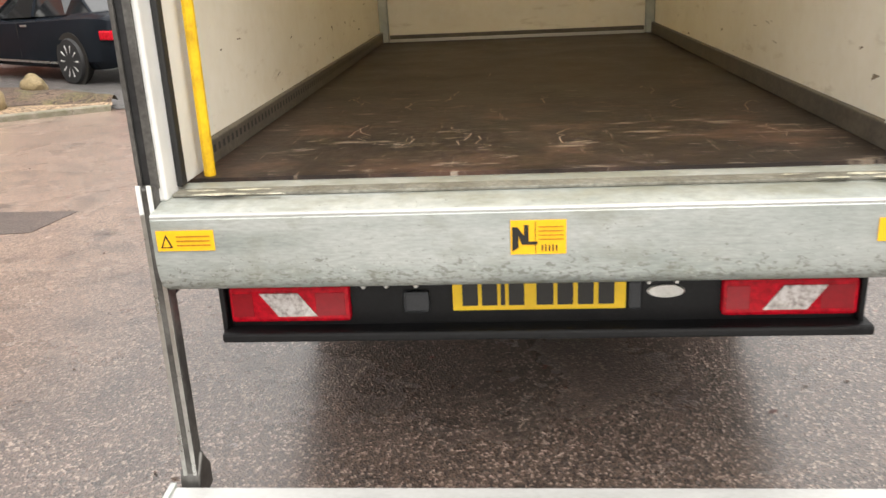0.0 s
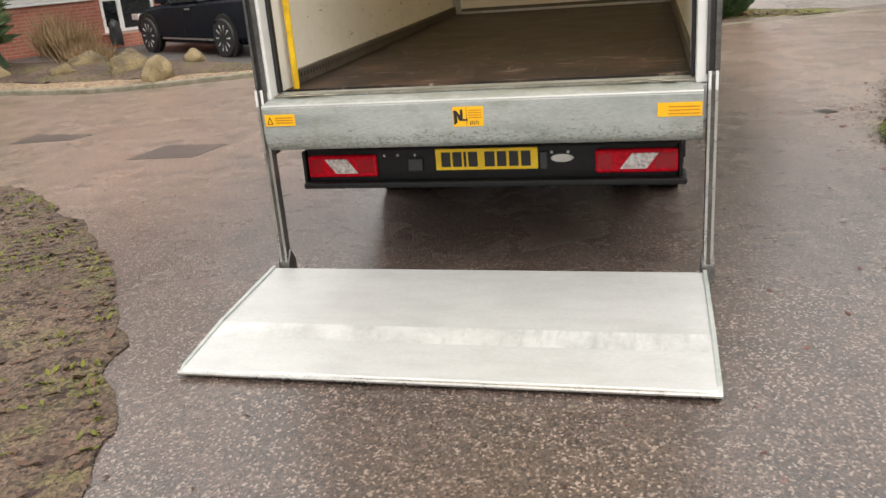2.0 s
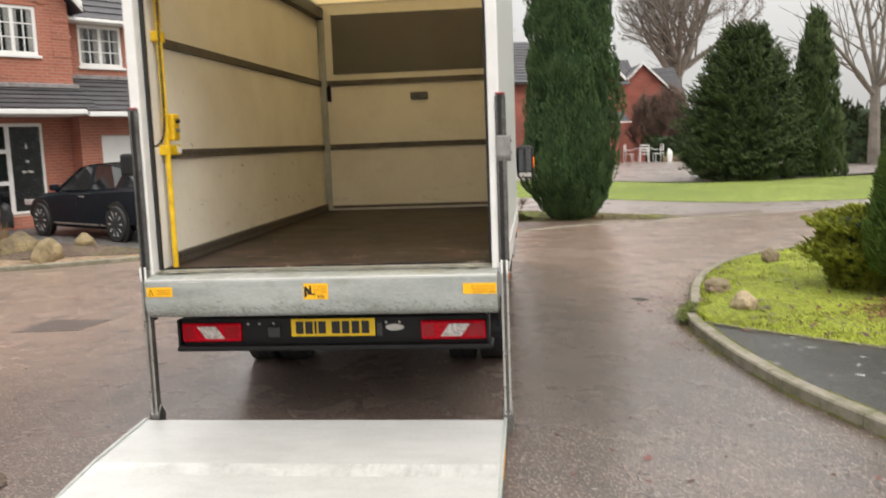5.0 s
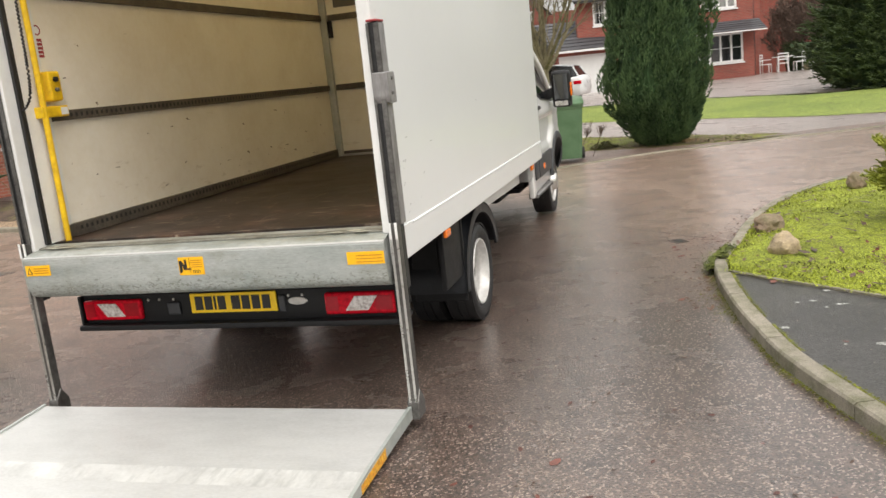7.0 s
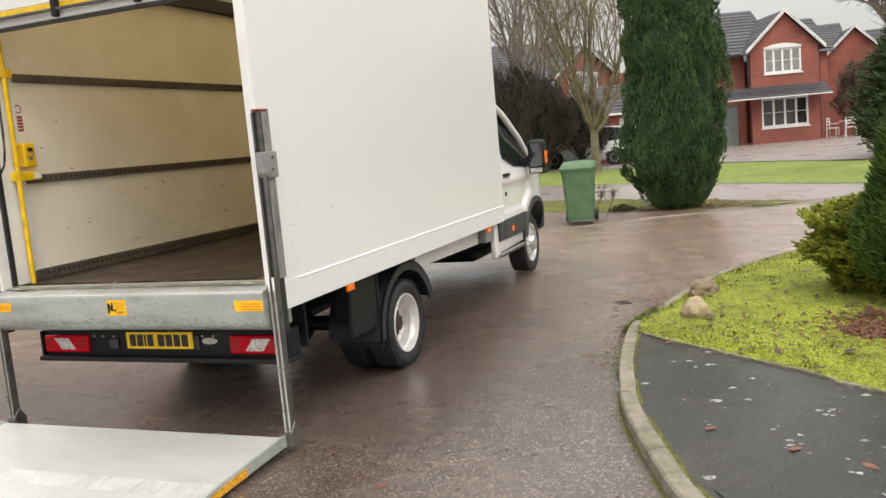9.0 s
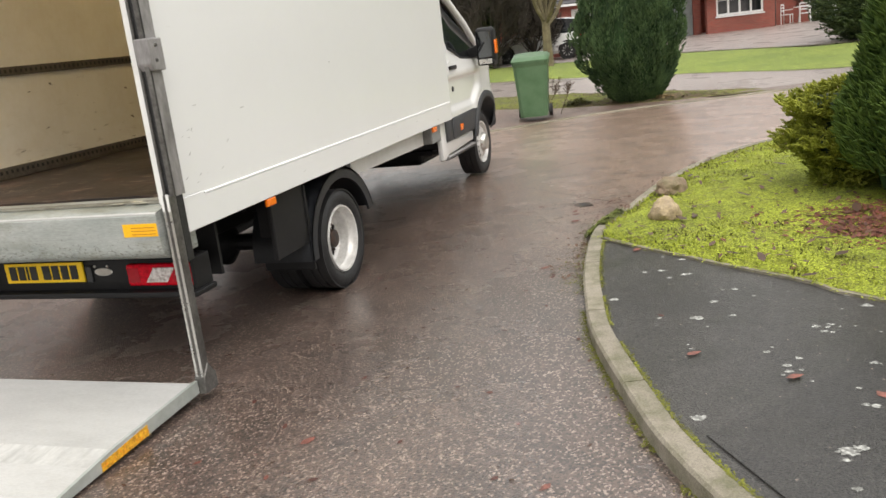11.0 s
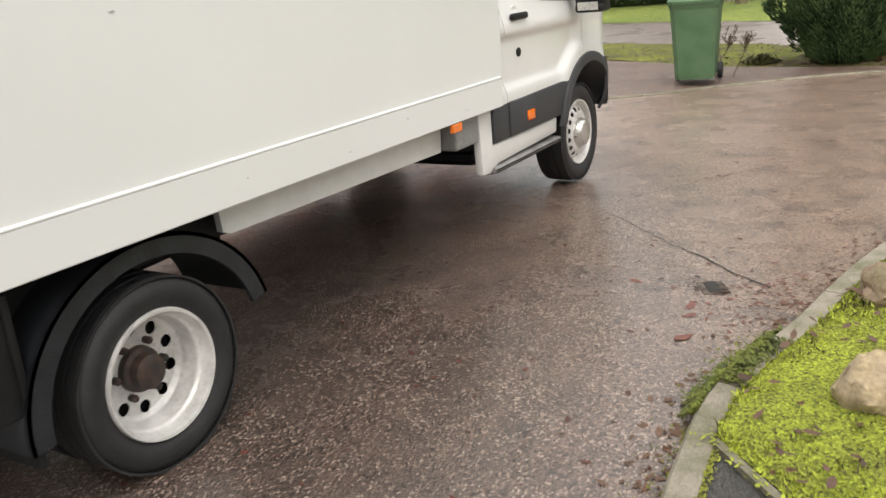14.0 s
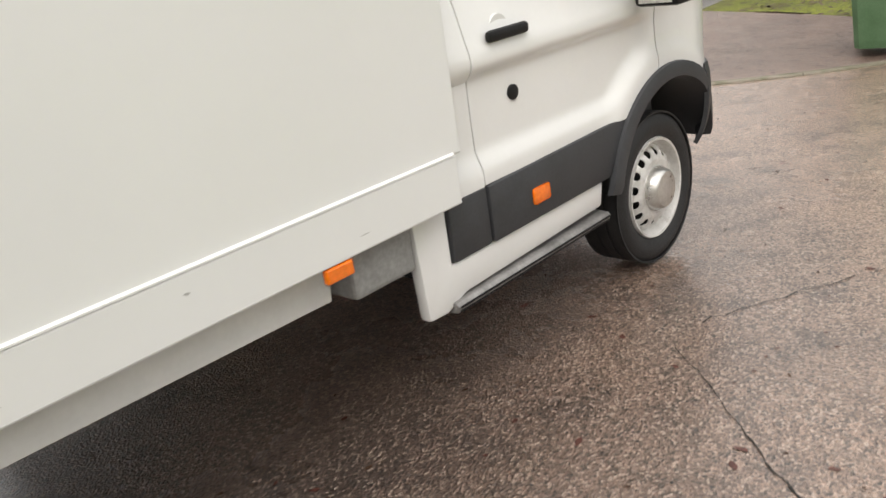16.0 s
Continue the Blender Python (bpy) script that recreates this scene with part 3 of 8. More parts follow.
FZ = 0.96
vp("side_panel", box(XR - 0.035, XR, Y0, Y1, 0.937, 3.15, 0.006), M_BOX, "smooth white side panel")
vp("side_panel", box(XL, XL + 0.035, Y0, Y1, 0.937, 3.15, 0.006), M_BOX, "smooth white side panel")
vp("side_rail", box(XR - 0.05, XR + 0.006, Y0 - 0.108, Y1 - 0.03, 0.785, 0.937, 0.006), M_BOX, "white lower side rail")
vp("side_rail", box(XL - 0.006, XL + 0.05, Y0 - 0.108, Y1 - 0.03, 0.785, 0.937, 0.006), M_BOX, "white lower side rail")
vp("side_trim", prism([(XR - 0.002, 0.949), (XR + 0.0085, 0.943), (XR + 0.0085, 0.938), (XR - 0.002, 0.939)], Y0 + 0.16, Y1 - 0.04, "y"), M_WLINE, "bright white trim line")
for xa, xb in ((XR - 0.001, XR + 0.0085), (XL - 0.0085, XL + 0.001)):
    vp("corner_cover", box(xa, xb, Y0 - 0.1, Y0 + 0.15, 0.788, 0.952, 0.003), M_BOX, "white corner cover")
    vp("corner_strip", box(xa, xb - 0.005 if xb > 0 else xb, Y0 - 0.1, Y0 + 0.15, 0.956, 3.1, 0.002) if xb > 0 else box(xa + 0.005, xb, Y0 - 0.1, Y0 + 0.15, 0.956, 3.1, 0.002), M_BOX, "white corner strip")
vp("lining", box(XL + 0.036, XL + 0.05, Y0 + 0.12, Y1 - 0.05, FZ, 3.08), M_BOXIN, "cream plywood lining")
vp("lining", box(XR - 0.05, XR - 0.036, Y0 + 0.12, Y1 - 0.05, FZ, 3.08), M_BOXIN, "cream plywood lining")
vp("front_wall", box(XL + 0.037, XR - 0.037, Y1 - 0.045, Y1, 0.94, 3.15), M_BOXIN, "cream front bulkhead")
vp("load_floor", box(XL + 0.04, XR - 0.04, Y0 + 0.06, Y1 - 0.05, FZ - 0.03, FZ), M_PLY, "worn brown plywood load floor")
vp("floor_frame", box(XL + 0.05, XR - 0.05, Y0 + 0.05, Y1 - 0.06, 0.80, FZ - 0.032), M_STEELD)
# lashing rails, corner posts and skirting inside
for z in (1.635, 2.3):
    for x0, x1 in ((XL + 0.05, XL + 0.072), (XR - 0.072, XR - 0.05)):
        bm = box(x0, x1, Y0 + 0.2, Y1 - 0.09, z - 0.028, z + 0.028, 0.004)
        vp("lashing_rail", bm, M_RAIL, "perforated brown lashing rail")
    vp("lashing_rail", box(XL + 0.12, XR - 0.12, Y1 - 0.067, Y1 - 0.045, z - 0.028, z + 0.028, 0.004), M_RAIL, "brown lashing rail across the bulkhead")
for x0, x1 in ((XL + 0.05, XL + 0.115), (XR - 0.115, XR - 0.05)):
    vp("corner_post", box(x0, x1, Y1 - 0.1, Y1 - 0.046, FZ, 3.08, 0.01), M_GALV, "grey corner post")
for x0, x1 in ((XL + 0.05, XL + 0.075), (XR - 0.075, XR - 0.05)):
    vp("skirting", box(x0, x1, Y0 + 0.15, Y1 - 0.1, FZ, FZ + 0.075, 0.005), M_RAIL, "dark perforated skirting rail")
vp("skirting", box(XL + 0.12, XR - 0.12, Y1 - 0.07, Y1 - 0.046, FZ, FZ + 0.05, 0.005), M_RAIL)
vp("skirting_strip", box(XL + 0.12, XR - 0.12, Y1 - 0.085, Y1 - 0.071, FZ, FZ + 0.022, 0.003), M_ALU)
vp("bulkhead_panel", box(XL + 0.19, XR - 0.16, Y1 - 0.052, Y1 - 0.046, 2.39, 3.0, 0.002), mat("grey_bulkhead_panel", (0.13, 0.122, 0.11), 0.6, var=0.06, scale=3), "dark grey upper bulkhead panel")
vp("interior_light", box(0.08, 0.26, Y1 - 0.085, Y1 - 0.046, 2.105, 2.175, 0.008), M_STEELD, "small interior lamp unit")
vp("switch_box", box(-0.83, -0.765, Y1 - 0.075, Y1 - 0.046, 2.11, 2.27, 0.006), M_BLACKP)
# roof: translucent skin on bows
M_ROOF = mat("translucent_roof_skin", (0.6, 0.45, 0.2), 0.5, var=0.06, scale=2)
nb = M_ROOF.node_tree.nodes
mixs, trl = nb.new("ShaderNodeMixShader"), nb.new("ShaderNodeBsdfTranslucent")
trl.inputs[0].default_value = (0.86, 0.755, 0.53, 1)
mixs.inputs[0].default_value = 0.67
M_ROOF.node_tree.links.new(nb["Principled BSDF"].outputs[0], mixs.inputs[1])
M_ROOF.node_tree.links.new(trl.outputs[0], mixs.inputs[2])
M_ROOF.node_tree.links.new(mixs.outputs[0], nb["Material Output"].inputs[0])
vp("roof", box(XL + 0.04, XR - 0.04, Y0 + 0.02, Y1 - 0.02, 3.12, 3.125), M_ROOF, "translucent yellowish roof skin")
for x0, x1 in ((XL - 0.004, XL + 0.06), (XR - 0.06, XR + 0.004)):
    vp("roof_rail", box(x0, x1, Y0, Y1, 3.11, 3.18, 0.012), M_TRIM)
vp("roof_rail", box(XL + 0.06, XR - 0.06, Y1 - 0.06, Y1 + 0.004, 3.11, 3.18, 0.012), M_TRIM)
for y in (3.2, 3.95, 4.7, 5.3, 5.85):
    vp("roof_bow", box(XL + 0.05, XR - 0.05, y - 0.02, y + 0.02, 3.075, 3.118, 0.004), M_RAIL, "dark roof bow")
for x0, x1 in ((XL + 0.05, XL + 0.13), (XR - 0.13, XR - 0.05)):
    vp("door_track", box(x0, x1, Y0 + 0.1, Y1 - 0.12, 2.95, 3.06, 0.006), M_COLUMN, "dark overhead door track")

# rear frame
for s, xa, xb in ((1, XR - 0.06, XR + 0.002), (-1, XL - 0.002, XL + 0.06)):
    vp("rear_post", box(xa, xb, Y0 - 0.11, Y0 + 0.02, FZ - 0.02, 3.2, 0.008), M_TRIM, "white rear frame post")
    ia = xa - 0.016 if s > 0 else xb
    vp("door_guide", box(ia - 0.002 if s > 0 else ia, ia + 0.016 if s > 0 else ia + 0.018, Y0 - 0.035, Y0 + 0.002, FZ, 3.0, 0.004), M_RUBBERD, "black roller door guide")
    gx = (xa - 0.012) if s > 0 else xb
    vp("inner_post", box(gx, gx + 0.012, Y0 + 0.004, Y0 + 0.19, FZ, 3.0, 0.004), M_TRIM, "pale inner guide post")
vp("rear_header", box(XL + 0.075, XR - 0.075, Y0 - 0.1, Y0 + 0.02, 2.985, 3.2, 0.008), M_TRIM, "white header over the door")
# rolled up door: slats and bottom rail
door = thing("roller_door", "", "", None)
door.parent = van
door["label"] = "white roller shutter door rolled up"
for i in range(4):
    vp("slat", box(XL + 0.1, XR - 0.1, Y0 + 0.0, Y0 + 0.022, 2.67 + i * 0.078, 2.745 + i * 0.078, 0.008), M_TRIM, parent=door)
vp("bottom_rail", box(XL + 0.1, XR - 0.1, Y0 - 0.012, Y0 + 0.026, 2.57, 2.615, 0.006), M_ALU, "aluminium bottom rail", parent=door)
vp("bottom_seal", box(XL + 0.1, XR - 0.1, Y0 - 0.006, Y0 + 0.02, 2.55, 2.569), M_RUBBERD, parent=door)
vp("yellow_strip", box(XL + 0.1, XR - 0.1, Y0 - 0.004, Y0 + 0.024, 2.63, 2.668, 0.004), M_YELLOW, "yellow warning strip", parent=door)
vp("lock_bar", tube([(XL + 0.1, Y0 - 0.03, 2.622), (XR - 0.1, Y0 - 0.03, 2.622)], 0.011, 8), M_STEELD, parent=door)
for x in (-0.78, -0.19, 0.42, 1.02):
    vp("bracket", box(x - 0.018, x + 0.018, Y0 - 0.045, Y0 + 0.0, 2.58, 2.68, 0.006), M_BLACKP, parent=door)
vp("handle", box(0.02, 0.18, Y0 - 0.03, Y0, 2.68, 2.72, 0.008), M_BLACKP, "black recessed handle", parent=door)
for x in (XL + 0.125, XR - 0.125):
    vp("roller_bracket", box(x - 0.02, x + 0.02, Y0 - 0.025, Y0, 2.75, 2.8, 0.005), M_GALV, parent=door)

# yellow pole, control box and curly cable at the near side
vp("grab_pole", tube([(-0.812, Y0 + 0.095, 0.955), (-0.812, Y0 + 0.1, 2.0), (-0.815, Y0 + 0.1, 3.0)], 0.0165, 10), M_YELLOW, "yellow upright grab pole")
vp("control_box", box(-0.872, -0.785, Y0 + 0.15, Y0 + 0.24, 1.715, 1.875, 0.012), M_YELLOW, "yellow lift control box")
vp("control_knob", lathe([(0.014, 0.0), (0.013, 0.02), (0.006, 0.024)], 14, pose(-0.786, Y0 + 0.19, 1.83)), M_BLACKP, "black turning knob")
vp("control_knob", lathe([(0.012, 0.0), (0.011, 0.016), (0.006, 0.02)], 14, pose(-0.786, Y0 + 0.19, 1.775)), M_STEELD)
vp("rail_label", box(-0.8, -0.798, Y0 + 0.215, Y0 + 0.27, 1.64, 1.68), M_TRIM, "small white label")
vp("pole_clamp", box(-0.872, -0.8, Y0 + 0.07, Y0 + 0.28, 1.63, 1.69, 0.008), M_YELLOW)
vp("pole_clamp", box(-0.872, -0.8, Y0 + 0.07, Y0 + 0.16, 2.29, 2.35, 0.008), M_YELLOW)
hang = spline([(2.62, -0.79, 0.03), (2.5, -0.775, 0.02), (2.2, -0.77, 0.0), (1.9, -0.765, -0.015), (1.76, -0.768, -0.03), (1.7, -0.79, -0.045), (1.68, -0.83, -0.04)], 0.004)
coil = [(p.y + 0.0045 * math.cos(k * 1.3), Y0 + p.z + 0.0045 * math.sin(k * 1.3), p.x) for k, p in enumerate(hang)]
vp("curly_cable", tube(coil, 0.0055, 5), M_BLACKP, "black curly cable", True)
vp("warning_label", box(-0.8718, -0.8698, Y0 + 0.2, Y0 + 0.25, 1.955, 2.055), M_REDP, "small red warning label")
for k in range(4):
    vp("text_bar", box(-0.8697, -0.8692, Y0 + 0.207, Y0 + 0.243, 1.97 + k * 0.021, 1.976 + k * 0.021), M_TRIM)
vp("warning_label", lathe([(0.028, 0.0), (0.028, 0.002), (0.021, 0.002), (0.021, 0.0)], 24, pose(-0.8715, Y0 + 0.225, 2.1), True), M_REDP, "round red and white prohibition sign")
vp("sign_field", box(-0.8712, -0.8705, Y0 + 0.2, Y0 + 0.25, 2.075, 2.125), M_TRIM)

SHIFT = Matrix.Translation((0.014, -0.04, -0.012))
# tail lift: columns, runners, beam, platform
M_WORNST = mat("rubbed_grey_steel", (0.3, 0.29, 0.285), 0.45, 0.3, var=0.15, scale=9, col2=(0.17, 0.165, 0.16), stretch=(1, 1, 0.3))
M_TREAD = mat("grimy_tread", (0.24, 0.235, 0.2), 0.6, 0.1, var=0.25, scale=7, fine=60, col2=(0.12, 0.11, 0.085), bump=0.3)
lift = van
SHIFT = Matrix.Translation((0.014, 0.008, -0.012))
for s, x in ((1, 1.158), (-1, -0.918)):
    col = vp("lift_column", box(x - 0.025, x + 0.025, 2.2, 2.285, 0.99, 1.905, 0.006), M_COLUMN, "black steel lift column")
    vp("column_edge", box(x - 0.029, x - 0.016, 2.19, 2.2, 0.99, 1.9, 0.003), M_STEELD)
    vp("column_edge", box(x + 0.006, x + 0.029, 2.19, 2.2, 0.99, 1.9, 0.003), M_STEELD, "worn grey edge")
    vp("column_side", box(x + s * 0.0252, x + s * 0.0272, 2.21, 2.28, 0.99, 1.9, 0.001), M_WORNST, "rubbed grey outer face")
    vp("column_cap", box(x - 0.026, x + 0.026, 2.19, 2.288, 1.906, 1.916, 0.004), M_REDP, "red plastic end cap")
    vp("column_back", box(x - 0.02, x + 0.02, 2.216, 2.27, 0.68, 0.99, 0.006), M_COLUMN)
    vp("runner", box(x - 0.022, x + 0.022, 2.16, 2.215, 0.11, 1.0, 0.006), M_STEELD, "worn twin steel runner")
    for e in (-0.02, 0.009):
        vp("runner_strip", box(x + e, x + e + 0.012, 2.157, 2.1605, 0.13, 1.004, 0.001), M_STEEL, "bright rubbed strip")
        vp("runner_tip", box(x + e, x + e + 0.012, 2.154, 2.1585, 0.93, 1.008, 0.001), M_TRIM)
    if s > 0:
        vp("column_bracket", prism([(2.185, 1.575), (2.2, 1.545), (2.285, 1.545), (2.285, 1.685), (2.185, 1.685)], x - 0.028, x + 0.05, "x", 0.006), M_WORNST, "grey cast bracket on the column")
        vp("bracket_bolt", lathe([(0.009, 0.0), (0.007, 0.006)], 10, pose(x + 0.05, 2.235, 1.655)), M_STEELD)
        vp("bracket_bolt", lathe([(0.009, 0.0), (0.007, 0.006)], 10, pose(x + 0.05, 2.225, 1.59)), M_STEELD)
    else:
        vp("column_bracket", box(x - 0.1, x - 0.02, 2.18, 2.28, 1.53, 1.66, 0.018), M_BLACKP, "black cast bracket on the column")
    vp("runner_foot", prism([(2.14, 0.05), (2.25, 0.05), (2.25, 0.12), (2.2, 0.19), (2.155, 0.13)], x - 0.03, x + 0.03, "x", 0.006), M_STEELD, "dark hinge foot")
SHIFT = Matrix.Translation((0.014, -0.04, -0.012))
# rounded beam across the rear
prof = [(2.44, FZ - 0.004), (2.39, FZ + 0.006), (2.37, FZ + 0.006), (2.34, 0.962), (2.285, 0.958), (2.24, 0.95), (2.185, 0.936), (2.172, 0.922), (2.172, 0.8), (2.177, 0.765), (2.192, 0.732), (2.225, 0.711), (2.3, 0.705), (2.44, 0.708)]
vp("lift_beam", prism(prof, -0.9, 1.118, "x"), M_BEAM, "scuffed galvanised rear beam with rounded lower edge", True)
vp("beam_tread", box(-0.87, 1.085, 2.27, 2.33, 0.957, 0.966, 0.002), M_TREAD, "grimy anti-slip tread strip")
vp("beam_lip", tube([(-0.9, 2.18, 0.93), (1.118, 2.18, 0.93)], 0.007, 8), M_ALU)
# platform: hinged plate, thicker at the hinge, ramped to its lip, with side rails
pl = [(2.18, 0.108), (1.59, 0.082), (1.215, 0.046), (1.195, 0.036), (1.215, 0.024), (1.6, 0.036), (2.18, 0.066)]
vp("lift_platform", prism(pl[:2] + [(1.6, 0.036)] + pl[6:], -0.955, 1.135, "x"), M_ALU, "scuffed grey aluminium lift platform lying open")
vp("platform_ramp", prism([(1.46, 0.0695), *pl[2:5], (1.46, 0.0315)], -0.955, 1.135, "x"), M_ALU, "aluminium ramp to the lip")
vp("crease_band", prism([pl[1], (1.46, 0.0695), (1.46, 0.0315), pl[5]], -0.955, 1.135, "x"), M_RAMP, "brighter worn band along the crease")
for x0, x1 in ((-0.972, -0.955), (1.135, 1.152)):
    vp("platform_rail", prism([(2.19, 0.118), (1.6, 0.092), (1.24, 0.052), (1.21, 0.034), (1.27, 0.02), (2.19, 0.056)], x0, x1, "x"), M_GALV, "grey side rail")
vp("reflector_strip", prism([(1.8, 0.088), (1.5, 0.066), (1.5, 0.03), (1.8, 0.04)], 1.152, 1.154, "x"), mat("mottled_reflector", (0.85, 0.42, 0.02), 0.4, var=0.4, scale=45, col2=(0.42, 0.2, 0.02)), "orange reflective strip")
vp("platform_lip", tube([(-0.97, 1.2, 0.034), (1.15, 1.2, 0.034)], 0.01, 8), M_STEEL)

# splashed pale paint on the ends of the tread
rng = random.Random(31)
bm = bmesh.new()
for cx, cy, w, d in ((-0.73, 2.255, 0.1, 0.012), (-0.66, 2.3, 0.06, 0.008), (-0.8, 2.3, 0.05, 0.01), (-0.6, 2.25, 0.05, 0.007), (0.93, 2.3, 0.06, 0.012), (0.85, 2.265, 0.05, 0.008), (0.98, 2.26, 0.04, 0.01), (0.76, 2.31, 0.04, 0.006)):
    bm.faces.new([bm.verts.new((cx + w * math.cos(t) * rng.uniform(0.6, 1.2), cy + d * math.sin(t) * rng.uniform(0.6, 1.3), 0.9675)) for t in np.linspace(0, 2 * math.pi, 16)[:-1]])
bmesh.ops.recalc_face_normals(bm, faces=bm.faces[:])
sc = vp("paint_splash", bm, mat("cream_paint_splash", (0.62, 0.6, 0.48), 0.6, var=0.2, scale=40), "pale paint splashed on both ends of the tread")
sc["kind"] = "stuff"

# stickers
vp("sticker", box(-0.888, -0.735, 2.169, 2.171, 0.84, 0.895), M_STICK, "orange warning sticker")
vp("sticker", box(0.032, 0.172, 2.169, 2.171, 0.812, 0.902), M_STICK, "orange load diagram sticker")
vp("sticker", box(0.93, 1.114, 2.169, 2.171, 0.828, 0.888), M_STICK, "orange warning sticker")

# bumper, lamps, number plate
SHIFT = Matrix()
BY = 2.47
vp("rear_bumper", box(-0.825, 1.05, BY - 0.02, BY + 0.1, 0.455, 0.635, 0.012), M_BLACKP, "black plastic rear bumper")
vp("bumper_end", box(1.047, 1.064, BY - 0.05, BY + 0.1, 0.455, 0.632, 0.006), M_BLACKP)
vp("bumper_end", box(-0.84, -0.823, BY - 0.05, BY + 0.1, 0.455, 0.632, 0.006), M_BLACKP)
vp("bumper_step", box(-0.835, 1.085, BY - 0.085, BY + 0.1, 0.44, 0.472, 0.01), M_BLACKP)
for x0, x1 in ((-0.812, -0.44), (0.659, 1.046)):
    lamp = vp("rear_lamp", box(x0, x1, BY - 0.045, BY - 0.01, 0.49, 0.605, 0.012), M_REDL, "red rear lamp cluster")
    w = x1 - x0
    a, b = (x0 + w * 0.26, x0 + w * 0.58) if x0 < 0 else (x0 + w * 0.3, x0 + w * 0.62)
    k = 0.055 if x0 < 0 else -0.055
    vp("clear_lens", prism([(a, 0.587), (b, 0.587), (b + k, 0.512), (a + k, 0.512)] if x0 < 0 else [(a - k, 0.587), (b - k, 0.587), (b, 0.512), (a, 0.512)], BY - 0.05, BY - 0.046, "y"), M_CLEARL, "clear reversing lens", parent=lamp)
    for q0, q1 in ((0.03, 0.2), (0.72, 0.96)):
        vp("reflector_block", box(x0 + w * q0, x0 + w * q1, BY - 0.0465, BY - 0.044, 0.512, 0.586, 0.001), M_REDIN, parent=lamp)
plate = vp("number_plate", box(-0.13, 0.383, BY - 0.034, BY - 0.022, 0.516, 0.624, 0.003), M_YPLATE, "yellow number plate with plain dark marks")
for x, w in ((-0.132, 0.046), (-0.074, 0.046), (-0.018, 0.013), (0.006, 0.046), (0.088, 0.05), (0.15, 0.046), (0.21, 0.046), (0.27, 0.046)):
    vp("mark", box(x + 0.032, x + w + 0.032, BY - 0.037, BY - 0.0345, 0.533, 0.608), M_INK, parent=plate)
vp("badge", lathe([(0.03, 0), (0.027, 0.004)], 24, pose(0.5, BY - 0.021, 0.565) @ pose(0, 0, 0, 0, 0, -90) @ Matrix.Diagonal((1, 1.9, 0.72, 1))), M_STEEL, "plain oval badge")
for x in (-0.4, -0.33, -0.24, 0.45, 0.53):
    vp("bolt", lathe([(0.009, 0), (0.006, 0.006)], 10, pose(x, BY - 0.02, 0.595) @ pose(0, 0, 0, 0, 0, -90)), M_STEEL)
vp("socket", box(-0.28, -0.2, BY - 0.035, BY - 0.02, 0.51, 0.58, 0.01), M_DARKP, "trailer socket cover")
vp("socket", box(0.39, 0.43, BY - 0.03, BY - 0.02, 0.51, 0.6, 0.008), M_DARKP)
SHIFT = Matrix.Translation((0.014, -0.04, -0.012))
# marks on the stickers
vp("triangle_mark", prism([(-0.878, 0.849), (-0.846, 0.849), (-0.862, 0.886)], 2.1675, 2.1688, "y"), M_INK)
vp("triangle_field", prism([(-0.872, 0.852), (-0.852, 0.852), (-0.862, 0.876)], 2.1665, 2.1674, "y"), M_STICK)
for i in range(3):
    vp("text_bar", box(-0.835, -0.745, 2.1675, 2.1688, 0.853 + i * 0.012, 0.857 + i * 0.012), mat("brown_print", (0.55, 0.24, 0.01), 0.5))
    vp("text_bar", box(0.975, 1.105, 2.1675, 2.1688, 0.838 + i * 0.015, 0.842 + i * 0.015), bpy.data.materials["brown_print"])
vp("diagram_mark", prism([(0.036, 0.82), (0.052, 0.83), (0.052, 0.862), (0.06, 0.838), (0.1, 0.838), (0.1, 0.846), (0.078, 0.846), (0.078, 0.89), (0.066, 0.89), (0.066, 0.862), (0.05, 0.885), (0.036, 0.885)], 2.1675, 2.1688, "y"), M_INK, "black load diagram")
vp("diagram_line", box(0.094, 0.0955, 2.1675, 2.1688, 0.815, 0.898), M_INK)
for i in range(5):
    vp("diagram_bar", box(0.11 + i * 0.009, 0.1135 + i * 0.009, 2.1675, 2.1688, 0.82, 0.836 + 0.002 * (i % 2)), M_INK)
for i in range(4):
    vp("text_bar", box(0.102, 0.165, 2.1675, 2.1688, 0.85 + i * 0.011, 0.853 + i * 0.011), bpy.data.materials["brown_print"])

# wheels
SHIFT = Matrix()


def cut_circle(bm, centre, r, plane):
    """Takes the faces inside a circle out of a sheet and draws the edge of the hole round. plane: the two axes it lies in."""
    i, j = plane
    d = lambda co: math.hypot(co[i] - centre[0], co[j] - centre[1])
    gone = [f for f in bm.faces if d(f.calc_center_median()) < r]
    rim = {v for f in gone for v in f.verts}
    bmesh.ops.delete(bm, geom=gone, context="FACES")
    for v in rim:
        if v.is_valid and v.is_boundary:
            k = d(v.co)
            if k > 1e-6:
                v.co[i] = centre[0] + (v.co[i] - centre[0]) * r / k
                v.co[j] = centre[1] + (v.co[j] - centre[1]) * r / k


